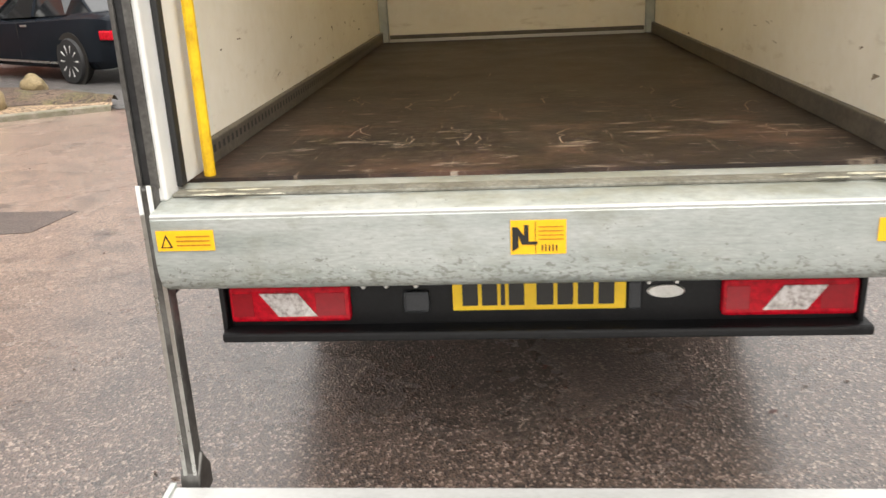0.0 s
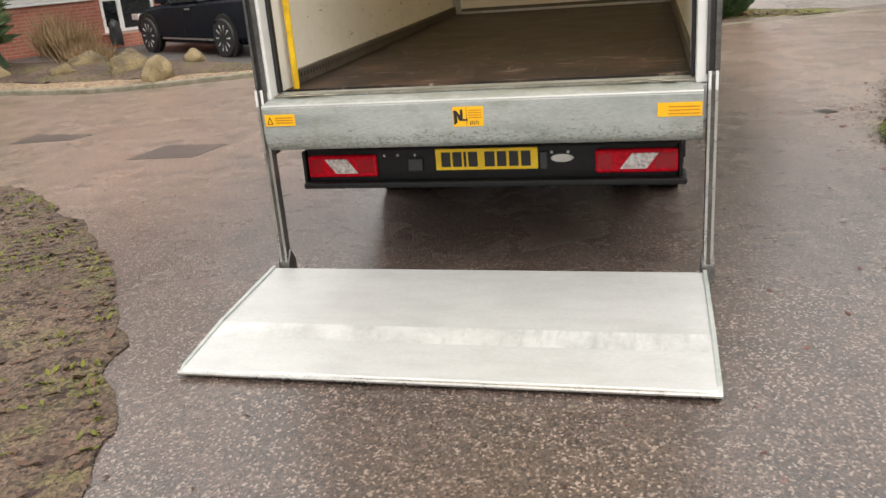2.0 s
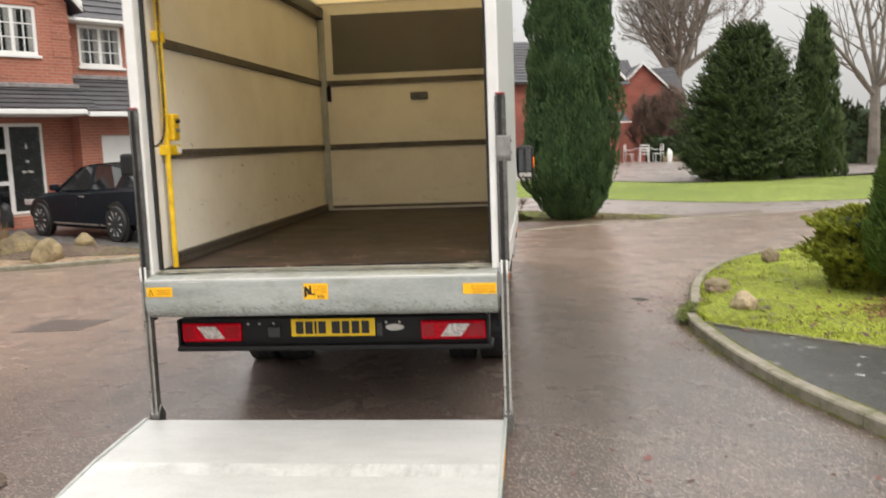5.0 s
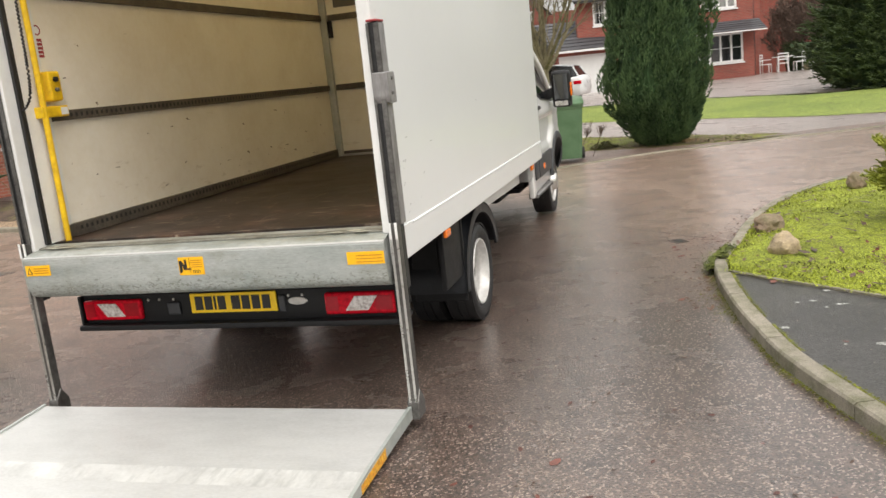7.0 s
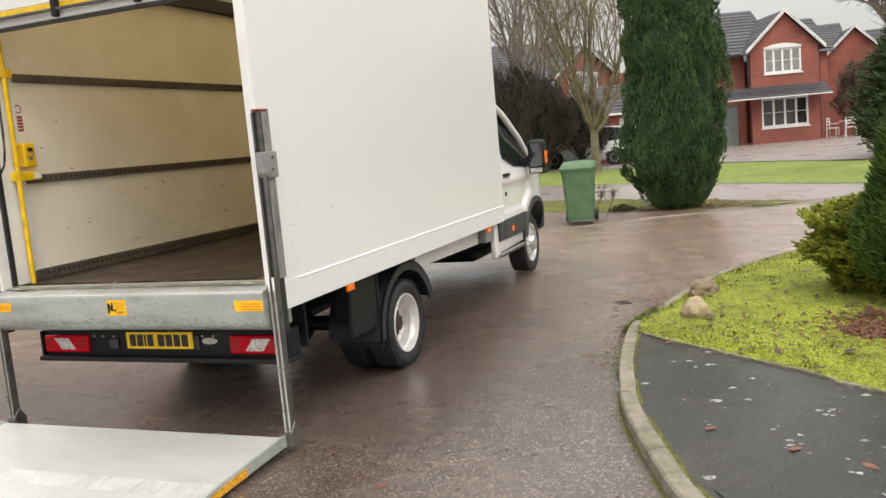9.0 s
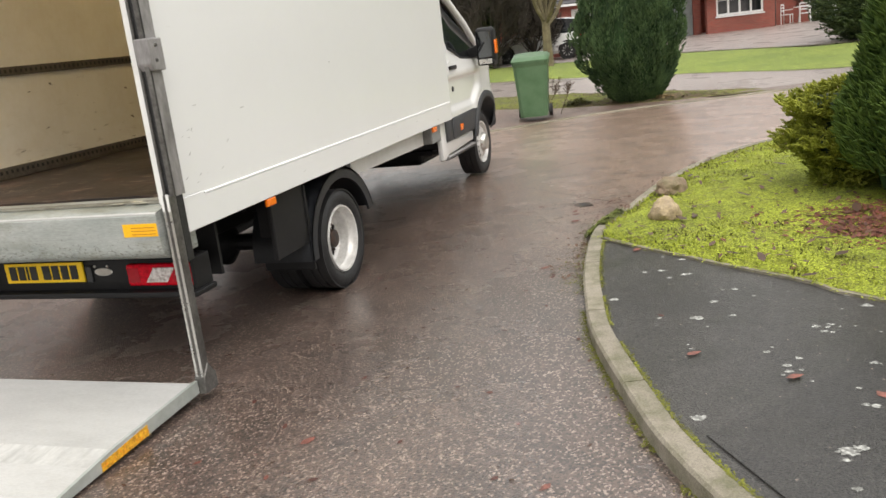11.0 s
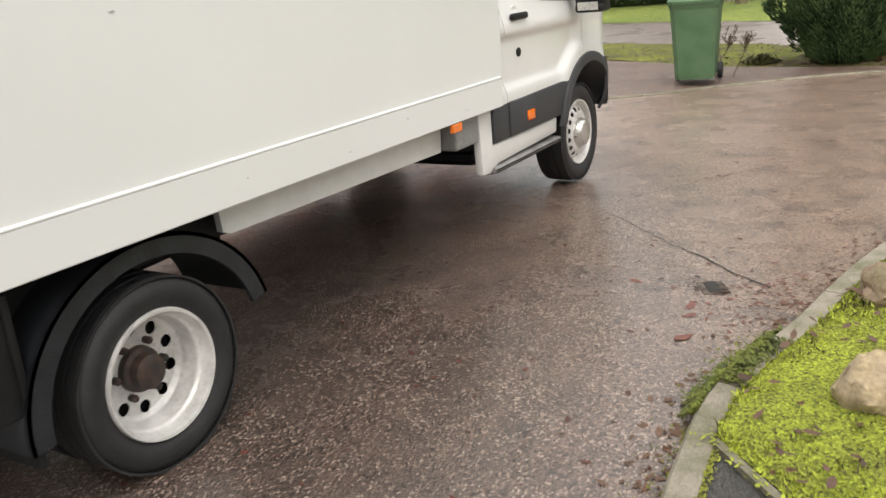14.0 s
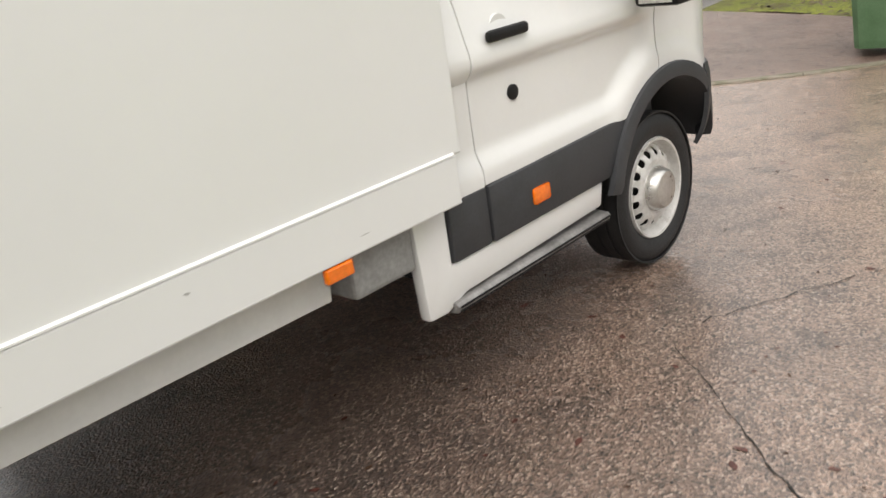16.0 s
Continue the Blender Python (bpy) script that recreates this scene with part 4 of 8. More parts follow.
def tyre(parent, x, y, z, r=0.342, w=0.19):
    m = pose(x - XC, y - 4.5, z)
    h = w / 2
    prof = [(0.222, -h * 0.72), (0.235, -h * 0.86), (0.27, -h), (0.3, -h * 0.98), (r - 0.018, -h * 0.84), (r - 0.003, -h * 0.7)]
    for g in (-0.42, -0.14, 0.14, 0.42):
        prof += [(r, (g - 0.1) * w), (r, (g - 0.03) * w), (r - 0.008, (g - 0.025) * w), (r - 0.008, (g + 0.025) * w), (r, (g + 0.03) * w)]
    prof += [(r - 0.003, h * 0.7), (r - 0.018, h * 0.84), (0.3, h * 0.98), (0.27, h), (0.235, h * 0.86), (0.222, h * 0.72)]
    ob = part("tyre", lathe(prof, 48, m, True), M_RUBBER, parent, "black rubber tyre", True)
    return ob


def disc(parent, x, y, z, s, profile, holes, hole_r, at_r, name="rim"):
    """A pressed steel wheel: a turned profile of (radius, depth outwards) with a ring of holes. s: +1 or -1, the side that it looks to."""
    m = pose(x - XC, y - 4.5, z) @ (Matrix.Diagonal((s, 1, 1, 1)))
    n, bm = 120, bmesh.new()
    fine = []
    for (r0, h0), (r1, h1) in zip(profile, profile[1:]):
        k = max(1, round(math.hypot(r1 - r0, h1 - h0) / 0.008))
        fine += [(r0 + (r1 - r0) * i / k, h0 + (h1 - h0) * i / k) for i in range(k)]
    fine.append(profile[-1])
    rings = [[bm.verts.new((h, r * math.cos(2 * math.pi * i / n), r * math.sin(2 * math.pi * i / n))) for i in range(n)] for r, h in fine]
    for a, b in zip(rings, rings[1:]):
        for i in range(n):
            bm.faces.new((a[i], a[(i + 1) % n], b[(i + 1) % n], b[i]))
    for i in range(holes):
        a = 2 * math.pi * (i + 0.5) / holes
        cut_circle(bm, (at_r * math.cos(a), at_r * math.sin(a)), hole_r, (1, 2))
    bmesh.ops.recalc_face_normals(bm, faces=bm.faces[:])
    bmesh.ops.solidify(bm, geom=bm.faces[:], thickness=0.006)
    bm.transform(m)
    return part(name, bm, M_RIM, parent, "silver painted steel rim", True)


M_GUARD = mat("black_guard_plastic", (0.022, 0.024, 0.028), 0.42, var=0.2, scale=9, fine=120, bump=0.06, spec=0.4)
M_HUB = mat("grimy_hub", (0.035, 0.032, 0.03), 0.6, 0.2, var=0.3, scale=30, col2=(0.09, 0.05, 0.035))
RWY, RWZ, FWY, FWZ = 4.055, 0.3, 7.89, 0.375
for s, xo in ((1, 1.01), (-1, -0.79)):
    # twin rear wheel, deeply dished
    wh = thing("rear_wheel", "", "")
    wh.parent = van
    wh["label"] = "twin rear wheel with dished silver rim"
    tyre(wh, xo, RWY, RWZ, 0.334)
    tyre(wh, xo - s * 0.235, RWY, RWZ, 0.334)
    disc(wh, xo, RWY, RWZ, s, [(0.226, 0.075), (0.222, 0.088), (0.212, 0.086), (0.207, 0.06), (0.2, 0.04), (0.192, 0.03), (0.188, -0.005), (0.181, -0.035), (0.163, -0.052), (0.1, -0.052), (0.07, -0.05)], 10, 0.023, 0.143)
    m = pose(xo - XC, RWY - 4.5, RWZ) @ Matrix.Diagonal((s, 1, 1, 1))
    part("hub", lathe([(0.082, -0.06), (0.078, -0.025), (0.064, -0.015), (0.06, 0.02), (0.045, 0.028), (0.01, 0.028)], 28, m), M_HUB, wh, "grimy hub", True)
    for i in range(6):
        a = 2 * math.pi * i / 6
        part("wheel_nut", lathe([(0.013, -0.055), (0.013, -0.022), (0.008, -0.017)], 6, m @ Matrix.Translation((0, 0.1 * math.cos(a), 0.1 * math.sin(a)))), M_HUB, wh)
    part("drum", lathe([(0.17, -0.22), (0.17, -0.085), (0.12, -0.075), (0.02, -0.075)], 28, m), M_BLACKP, wh)
    # front wheel with a domed centre
    wh = thing("front_wheel", "", "")
    wh.parent = van
    wh["label"] = "front wheel with silver rim and domed centre cap"
    tyre(wh, xo - s * 0.06, FWY, FWZ, 0.338, 0.2)
    disc(wh, xo - s * 0.06, FWY, FWZ, s, [(0.226, 0.078), (0.222, 0.092), (0.212, 0.09), (0.205, 0.07), (0.2, 0.05), (0.193, 0.042), (0.185, 0.05), (0.165, 0.075), (0.13, 0.09), (0.1, 0.085), (0.085, 0.085)], 16, 0.0185, 0.164)
    m = pose(xo - s * 0.06 - XC, FWY - 4.5, FWZ) @ Matrix.Diagonal((s, 1, 1, 1))
    part("centre_cap", lathe([(0.1, 0.075), (0.1, 0.1), (0.092, 0.112), (0.088, 0.128), (0.078, 0.138), (0.03, 0.143), (0.005, 0.143)], 36, m), M_STEEL, wh, "pale silver domed centre cap", True)
    part("drum", lathe([(0.19, -0.05), (0.19, 0.03), (0.12, 0.035), (0.02, 0.035)], 28, m), M_BLACKP, wh)

# underside
M_TANK = mat("weathered_grey_box", (0.3, 0.3, 0.295), 0.6, var=0.12, scale=6, col2=(0.2, 0.2, 0.195))
# unseen block, added to keep light off the road beneath the van
vp("fuel_tank", box(XL + 0.06, XL + 0.5, 5.5, 7.3, 0.16, 0.7, 0.05), M_BLACKP, "unseen black block on the far side that shades the road")
vp("underbody", box(XL + 0.45, XR - 0.5, 2.8, 6.5, 0.64, 0.664), M_BLACKP, "dirty black underbody")
for x in (XC - 0.42, XC + 0.34):
    vp("chassis_rail", box(x, x + 0.08, 2.7, 8.2, 0.5, 0.66, 0.01), M_BLACKP, "black chassis rail")
for y in (2.75, 3.3, 4.9, 5.6, 6.2):
    vp("cross_bearer", box(XL + 0.3, XR - 0.3, y, y + 0.05, 0.668, 0.8, 0.005), M_BLACKP)
vp("rear_axle", tube([(-0.6, RWY, RWZ), (0.82, RWY, RWZ)], 0.06, 14), M_BLACKP)
vp("axle_casing", lathe([(0.05, -0.16), (0.15, -0.07), (0.16, 0.07), (0.05, 0.16)], 20, pose(XC, RWY, RWZ)), M_BLACKP, "", True)
vp("propshaft", tube([(XC, RWY + 0.1, RWZ + 0.04), (XC, 6.6, 0.42)], 0.045, 12), M_BLACKP)
vp("exhaust", tube([(0.35, 3.1, 0.54), (0.36, 5.4, 0.54), (0.3, 6.6, 0.5)], 0.04, 10), M_STEELD)
vp("silencer", tube([(0.36, 4.7, 0.54), (0.36, 5.5, 0.54)], 0.1, 14), M_STEELD)
for s in (1, -1):
    xa = XR - 0.4 if s > 0 else XL + 0.05
    vp("mud_flap", box(xa, xa + 0.35, 3.565, 3.59, 0.225, 0.76, 0.006), M_BLACKP, "black rear mud flap")
    xb = XR - 0.09 if s > 0 else XL + 0.06
    vp("side_shield", box(xb, xb + 0.03, 3.17, 3.574, 0.4, 0.785, 0.006), M_BLACKP, "black shield behind the wheel")
    # wheel arch guard: a curved band over the twin wheels
    bm = bmesh.new()
    for r0, r1, u0, u1 in ((0.452, 0.465, 0.0, 0.42), (0.395, 0.465, 0.402, 0.42)):
        pts = [(RWY + r1 * math.cos(a) * 1.1, RWZ + 0.01 + r1 * math.sin(a)) for a in np.linspace(math.pi * 1.02, 0.24, 30)]
        inn = [(RWY + r0 * math.cos(a) * 1.1, RWZ + 0.01 + r0 * math.sin(a)) for a in np.linspace(math.pi * 1.02, 0.24, 30)]
        x0, x1 = (XR - 0.46 + u0, XR - 0.46 + u1) if s > 0 else (XL + 0.46 - u1, XL + 0.46 - u0)
        rows = [[bm.verts.new((x, *p)) for p in line] for x, line in ((x0, pts), (x1, pts), (x1, inn), (x0, inn))]
        for q in range(4):
            for e in range(29):
                bm.faces.new((rows[q][e], rows[q][e + 1], rows[(q + 1) % 4][e + 1], rows[(q + 1) % 4][e]))
        for e in (0, 29):
            bm.faces.new([rows[q][e] for q in range(4)])
    bmesh.ops.recalc_face_normals(bm, faces=bm.faces[:])
    vp("wheel_guard", bm, M_GUARD, "black plastic wheel guard", True)
    # plate that closes the space above the guard
    arc = [(RWY + 0.455 * math.cos(a) * 1.1, RWZ + 0.01 + 0.455 * math.sin(a)) for a in np.linspace(math.pi * 0.98, 0.28, 18)]
    xi = XR - 0.24 if s > 0 else XL + 0.22
    vp("arch_infill", prism(arc + [(arc[-1][0], 0.783), (arc[0][0], 0.783)], xi, xi + 0.02, "x"), M_BLACKP)
    # skirt under the box, tank and lamps
    xs = XR - 0.17 if s > 0 else XL + 0.14
    vp("side_skirt", prism([(4.47, 0.784), (4.48, 0.66), (4.52, 0.645), (6.04, 0.622), (6.06, 0.784)], xs, xs + 0.03, "x"), M_TRIM, "pale grey side skirt")
    xq = XR - 0.32 if s > 0 else XL + 0.06
    vp("tank", box(xq, xq + 0.26, 6.07, 6.32, 0.62, 0.78, 0.015), M_TANK, "grey box behind the cab")
    for y in (3.085, 5.98):
        lampx = XR - 0.014 if s > 0 else XL - 0.008
        vp("marker_lamp", box(lampx, lampx + 0.022, y - 0.048, y + 0.048, 0.74, 0.783, 0.006), M_AMBER, "amber side marker lamp")
# two more blocks out of view, added to darken the road below
vp("gearbox", box(XC - 0.5, XC - 0.02, 5.2, 7.3, 0.3, 0.62, 0.05), M_BLACKP, "unseen black block under the middle that shades the road")
vp("engine_tray", box(XC - 0.55, XC + 0.45, 7.2, 8.4, 0.26, 0.5, 0.05), M_BLACKP)
vp("rear_valance", box(-0.85, 1.02, 2.72, 2.74, 0.46, 0.78), M_BLACKP)
vp("spare_wheel", lathe([(0.1, -0.08), (0.3, -0.09), (0.33, -0.05), (0.33, 0.05), (0.3, 0.09), (0.1, 0.08)], 28, pose(XC, 3.2, 0.58, 0, 90, 0)), M_RUBBER, "", True)
# a few grey scratches on the white side
rng = random.Random(52)
bm = bmesh.new()
for k in range(0, 16, 2):
    y, z = Y0 + 0.15 + k * 0.26 + rng.uniform(-0.06, 0.06), rng.choice((rng.uniform(0.8, 0.92), rng.uniform(0.97, 1.5)))
    w, h = rng.uniform(0.004, 0.03), rng.uniform(0.0015, 0.005)
    x = XR + (0.0085 if z < 0.935 else 0.0025)
    bm.faces.new([bm.verts.new((x, y + w * math.cos(t) * rng.uniform(0.6, 1.0), z + h * math.sin(t) * rng.uniform(0.6, 1.0))) for t in np.linspace(0, 2 * math.pi, 9)[:-1]])
sc = vp("panel_scuffing", bm, mat("grey_scratch", (0.52, 0.52, 0.5), 0.6, var=0.2, scale=30), "small grey scratches on the box side")
sc["kind"] = "stuff"
rng = random.Random(54)
bm = bmesh.new()
for _ in range(10):
    y, z, w, h = Y0 + abs(rng.gauss(0.1, 0.12)), 0.97 + abs(rng.gauss(0.0, 0.22)), rng.uniform(0.003, 0.013), rng.uniform(0.0008, 0.002)
    tilt = rng.gauss(0.3, 0.5)
    bm.faces.new([bm.verts.new((XR + 0.0048, y + w * math.cos(t) - h * tilt * math.sin(t), z + w * tilt * math.cos(t) + h * math.sin(t) * rng.uniform(0.5, 1.2))) for t in np.linspace(0, 2 * math.pi, 11)[:-1]])
sc = vp("dark_scuffing", bm, mat("dark_rubbed_mark", (0.26, 0.26, 0.25), 0.6, var=0.2, scale=30), "dark rubbed marks near the rear corner")
sc["kind"] = "stuff"
# small scuffs on the load floor and walls
rng = random.Random(7)
bm = bmesh.new()
for _ in range(16):
    x, y = rng.uniform(XL + 0.3, XR - 0.2), Y0 + rng.uniform(0.15, 1.8)
    p = [(x, y)]
    for _ in range(6):
        p.append((p[-1][0] + rng.gauss(0.0, 0.02), p[-1][1] + rng.uniform(0.01, 0.06)))
    for (xa, ya), (xb, yb) in zip(p, p[1:]):
        bm.faces.new([bm.verts.new(q) for q in ((xa - 0.002, ya, FZ + 0.0014), (xa + 0.002, ya, FZ + 0.0014), (xb + 0.002, yb, FZ + 0.0014), (xb - 0.002, yb, FZ + 0.0014))])
bmesh.ops.recalc_face_normals(bm, faces=bm.faces[:])
sc = vp("floor_scuffing", bm, M_PLYW, "pale scuffs worn into the load floor")
sc["kind"] = "stuff"
M_MARKW = mat("brown_scuff", (0.33, 0.27, 0.2), 0.7, var=0.3, scale=30)
bm = bmesh.new()
for _ in range(70):
    y, z, h, w = rng.uniform(Y0 + 0.3, Y1 - 0.3), FZ + 0.08 + abs(rng.gauss(0.1, 0.5)), rng.uniform(0.002, 0.01), rng.uniform(0.004, 0.06)
    x = XL + 0.0512 if rng.random() < 0.6 else XR - 0.0512
    bm.faces.new([bm.verts.new(p) for p in ((x, y, z), (x, y + w, z + rng.gauss(0, 0.01)), (x, y + w * 0.8, z + h), (x, y, z + h * 0.7))])
sc = vp("wall_scuffing", bm, M_MARKW, "brown scuff marks on the lining")
sc["kind"] = "stuff"
# dark perforations of the lashing rails and skirting, on the side seen best
bm = bmesh.new()
for z, x in ((1.635, XL + 0.0725), (FZ + 0.045, XL + 0.0755)):
    y = Y0 + 0.25
    while y < Y1 - 0.15:
        bm.faces.new([bm.verts.new(p) for p in ((x, y, z - 0.011), (x, y + 0.02, z - 0.011), (x, y + 0.02, z + 0.011), (x, y, z + 0.011))])
        y += 0.045
pf = vp("rail_perforation", bm, M_RUBBERD, "rows of slots in the rails")
pf["kind"] = "stuff"


# ---- the cab ----
# drawn with its rear wall at 6.5 and set a little longer
SHIFT = Matrix.Translation((0, 6.53, 0)) @ Matrix.Diagonal((1, 1.05, 1, 1)) @ Matrix.Translation((0, -6.5, 0))
FAY, FAZ, ARY = 6.5 + (7.92 - 6.53) / 1.05, 0.395, 1 / 1.05
soft_step = lambda v: (lambda t: t * t * (3 - 2 * t))(min(1.0, max(0.0, v)))
def belt(y):
    return 1.40 - 0.1 * min(1, max(0, (y - 6.9) / 0.35)) - 0.045 * max(0, (y - 7.25) / 0.6)


def skin_x(y, z):
    """How far the cab's side stands from its middle plane."""
    x = 0.978
    # panel sunk between a crisp crease below the handle and the flare over the cladding
    round_ = math.hypot((y - FAY) / ARY, z - FAZ)
    x -= 0.027 * soft_step((1.152 - z) / 0.045) * soft_step((z - 0.81) / 0.085) * soft_step((round_ - 0.585) / 0.085) * soft_step((7.72 - y) / 0.12)
    x += 0.006 * math.exp(-((z - 1.165) / 0.03) ** 2)
    if z > 1.2:
        x -= 0.26 * (z - 1.2) + 0.05 * (z - 1.2) ** 2
    if z < 0.52:
        x -= 0.5 * (0.52 - z)
    if y > 7.75:
        x -= 0.42 * max(0, (y - 8.05) / 0.6) ** 1.9
    r = math.hypot((y - FAY) / ARY, z - FAZ)
    if y > 7.2:
        x += 0.012 * math.exp(-(max(0.0, r - 0.56) / 0.05) ** 2)
    return x


def hood(y):
    return 1.25 - 0.24 * max(0, (y - 8.0) / 0.75) ** 1.6


def skin(y0, y1, lo, hi, step=0.022, arch=0.0, thick=0.025):
    """A piece of the cab's side between two places along it, from lo(y) up to hi(y), with the wheel arch cut out."""
    bm = bmesh.new()
    ny = max(2, round((y1 - y0) / step))
    nz = 44
    grid = []
    for i in range(ny + 1):
        y = y0 + (y1 - y0) * i / ny
        a, b = lo(y), hi(y)
        grid.append([bm.verts.new((skin_x(y, a + (b - a) * j / nz), y, a + (b - a) * j / nz)) for j in range(nz + 1)])
    for p, q in zip(grid, grid[1:]):
        for j in range(nz):
            bm.faces.new((p[j], q[j], q[j + 1], p[j + 1]))
    if arch:
        for v in bm.verts:
            v.co.y = FAY + (v.co.y - FAY) / ARY
        cut_circle(bm, (FAY, FAZ), arch, (1, 2))
        for v in bm.verts:
            v.co.y = FAY + (v.co.y - FAY) * ARY
            v.co.x = skin_x(v.co.y, v.co.z)
    bmesh.ops.recalc_face_normals(bm, faces=bm.faces[:])
    if sum(f.normal.x for f in bm.faces) < 0:
        bmesh.ops.reverse_faces(bm, faces=bm.faces[:])
    bmesh.ops.solidify(bm, geom=bm.faces[:], thickness=thick)
    return bm


def both(name, make, material, label="", smooth=True, parents=(None, None)):
    """A part of the cab and its mirror image; made about the middle plane."""
    out = []
    for s, pa in zip((1, -1), parents):
        bm = make()
        if s < 0:
            bm.transform(Matrix.Diagonal((-1, 1, 1, 1)))
            bmesh.ops.reverse_faces(bm, faces=bm.faces[:])
        bm.transform(Matrix.Translation((0, -4.5, 0)) @ SHIFT)
        out.append(part(name, bm, material, van if pa is None else pa, label, smooth))
    return out


both("rear_quarter", lambda: skin(6.5, 6.642, lambda y: 0.77, lambda y: 2.02), M_PAINT, "white cab rear quarter")
doors = both("cab_door", lambda: skin(6.648, 7.735, lambda y: 0.775, belt, arch=0.515), M_PAINT, "white cab door")
both("pillar_panel", lambda: skin(6.648, 6.9, lambda y: belt(y) + 0.002, lambda y: 2.02), M_PAINT, "white door pillar")
both("front_wing", lambda: skin(7.742, 8.72, lambda y: 0.66 + 0.12 * max(0, (y - 8.25) / 0.4), hood, arch=0.515), M_PAINT, "white front wing")
both("rocker", lambda: prism([(6.31, 0.78), (6.455, 0.78), (6.455, 0.572), (7.31, 0.572), (7.29, 0.475), (6.5, 0.455), (6.41, 0.42), (6.325, 0.425)], 0.925, 0.974, "x", 0.012), M_PAINT, "white sill panel")
both("cladding", lambda: prism([(6.46, 0.772), (6.642, 0.772), (6.642, 0.575), (6.46, 0.575)], 0.93, 0.984, "x", 0.008), M_DARKP, "dark grey side cladding")
both("door_cladding", lambda: prism([(6.648, 0.772), (7.47, 0.785), (7.44, 0.7), (7.38, 0.62), (7.34, 0.575), (6.648, 0.575)], 0.93, 0.99, "x", 0.008), M_DARKP, "dark grey door cladding", parents=doors)
both("indicator", lambda: box(0.985, 0.998, 6.86, 6.955, 0.63, 0.69, 0.01), M_AMBER, "amber side reflector", parents=doors)
steps = both("step_bar", lambda: prism([(0.9, 0.452), (0.985, 0.448), (0.998, 0.436), (0.99, 0.412), (0.9, 0.4)], 6.43, 7.31, "y", 0.004), M_WORNST, "worn grey ribbed side step")
for zz, xx in ((0.4335, 0.9985), (0.4175, 0.9925)):
    both("step_edge", lambda: box(xx - 0.006, xx + 0.002, 6.44, 7.3, zz - 0.0035, zz + 0.0035, 0.001), M_BLACKP, "black rubber rib", parents=steps)


def arch_trim():
    bm = bmesh.new()
    n = 40
    rows = []
    for i in range(n + 1):
        a = math.radians(168 - 156 * i / n)
        row = []
        for r, w in ((0.528, -0.01), (0.525, 0.014), (0.5, 0.022), (0.462, 0.018), (0.452, -0.02), (0.452, -0.3)):
            y, z = FAY + ARY * r * math.cos(a), FAZ + r * math.sin(a)
            row.append(bm.verts.new((skin_x(y, max(0.5, z)) + w, y, z)))
        rows.append(row)
    for p, q in zip(rows, rows[1:]):
        for j in range(5):
            bm.faces.new((p[j], q[j], q[j + 1], p[j + 1]))
    bmesh.ops.recalc_face_normals(bm, faces=bm.faces[:])
    bmesh.ops.solidify(bm, geom=bm.faces[:], thickness=0.006)
    return bm


both("arch_trim", arch_trim, M_DARKP, "dark grey wheel arch trim")


def bumper_end():
    """The bumper's corner, wrapped round the wing below it."""
    bm = bmesh.new()
    rows = []
    for i in range(15):
        y = 8.135 + 0.42 * i / 14
        top = 0.85 - 0.05 * (i / 14) ** 2
        low = 0.475 + 0.1 * soft_step(i / 9)
        rows.append([bm.verts.new((skin_x(y, 0.8) + 0.006 + 0.02 * math.sin(math.pi * k / 8) ** 0.6 - 0.05 * (1 - k / 8) ** 3, y, low + (top - low) * k / 8)) for k in range(9)])
    for p, q in zip(rows, rows[1:]):
        for k in range(8):
            bm.faces.new((p[k], q[k], q[k + 1], p[k + 1]))
    bmesh.ops.recalc_face_normals(bm, faces=bm.faces[:])
    bmesh.ops.solidify(bm, geom=bm.faces[:], thickness=0.02)
    return bm


both("front_bumper", bumper_end, M_DARKP, "dark grey front bumper end")
vp("bumper_front", box(XC - 0.68, XC + 0.68, 8.42, 8.62, 0.58, 0.8, 0.06, 4), M_DARKP, "dark front bumper", True)
# bonnet, windscreen, roof, pillars
bm = bmesh.new()
rows = [[bm.verts.new((XC + u * (skin_x(y, hood(y)) - 0.003), y, hood(y) + 0.05 * (1 - u * u) * (1 if y < 8.6 else 0.4))) for u in np.linspace(-1, 1, 17)] for y in np.linspace(8.02, 8.72, 12)]
for p, q in zip(rows, rows[1:]):
    for j in range(16):
        bm.faces.new((p[j], p[j + 1], q[j + 1], q[j]))
bmesh.ops.solidify(bm, geom=bm.faces[:], thickness=0.02)
vp("bonnet", bm, M_PAINT, "white bonnet", True)
vp("grille", box(XC - 0.55, XC + 0.55, 8.66, 8.76, 0.8, 1.02, 0.03), M_BLACKP, "black front grille")
bm = bmesh.new()
rows = [[bm.verts.new((XC + u * w, y, z + 0.03 * (1 - u * u))) for u in np.linspace(-1, 1, 13)] for y, z, w in ((6.5, 2.06, 0.75), (6.9, 2.09, 0.76), (7.05, 2.06, 0.755))]
for p, q in zip(rows, rows[1:]):
    for j in range(12):
        bm.faces.new((p[j], p[j + 1], q[j + 1], q[j]))
bmesh.ops.solidify(bm, geom=bm.faces[:], thickness=0.03)
vp("cab_roof", bm, M_PAINT, "white cab roof", True)
both("roof_side", lambda: tube([(0.755, 6.5, 2.03), (0.76, 6.9, 2.06), (0.765, 7.02, 2.04)], 0.05, 10), M_PAINT)
both("a_pillar", lambda: tube([(0.765, 6.98, 2.06), (0.83, 7.3, 1.88), (0.89, 7.62, 1.63), (0.94, 7.98, 1.29)], 0.034, 10), M_PAINT, "white windscreen pillar")


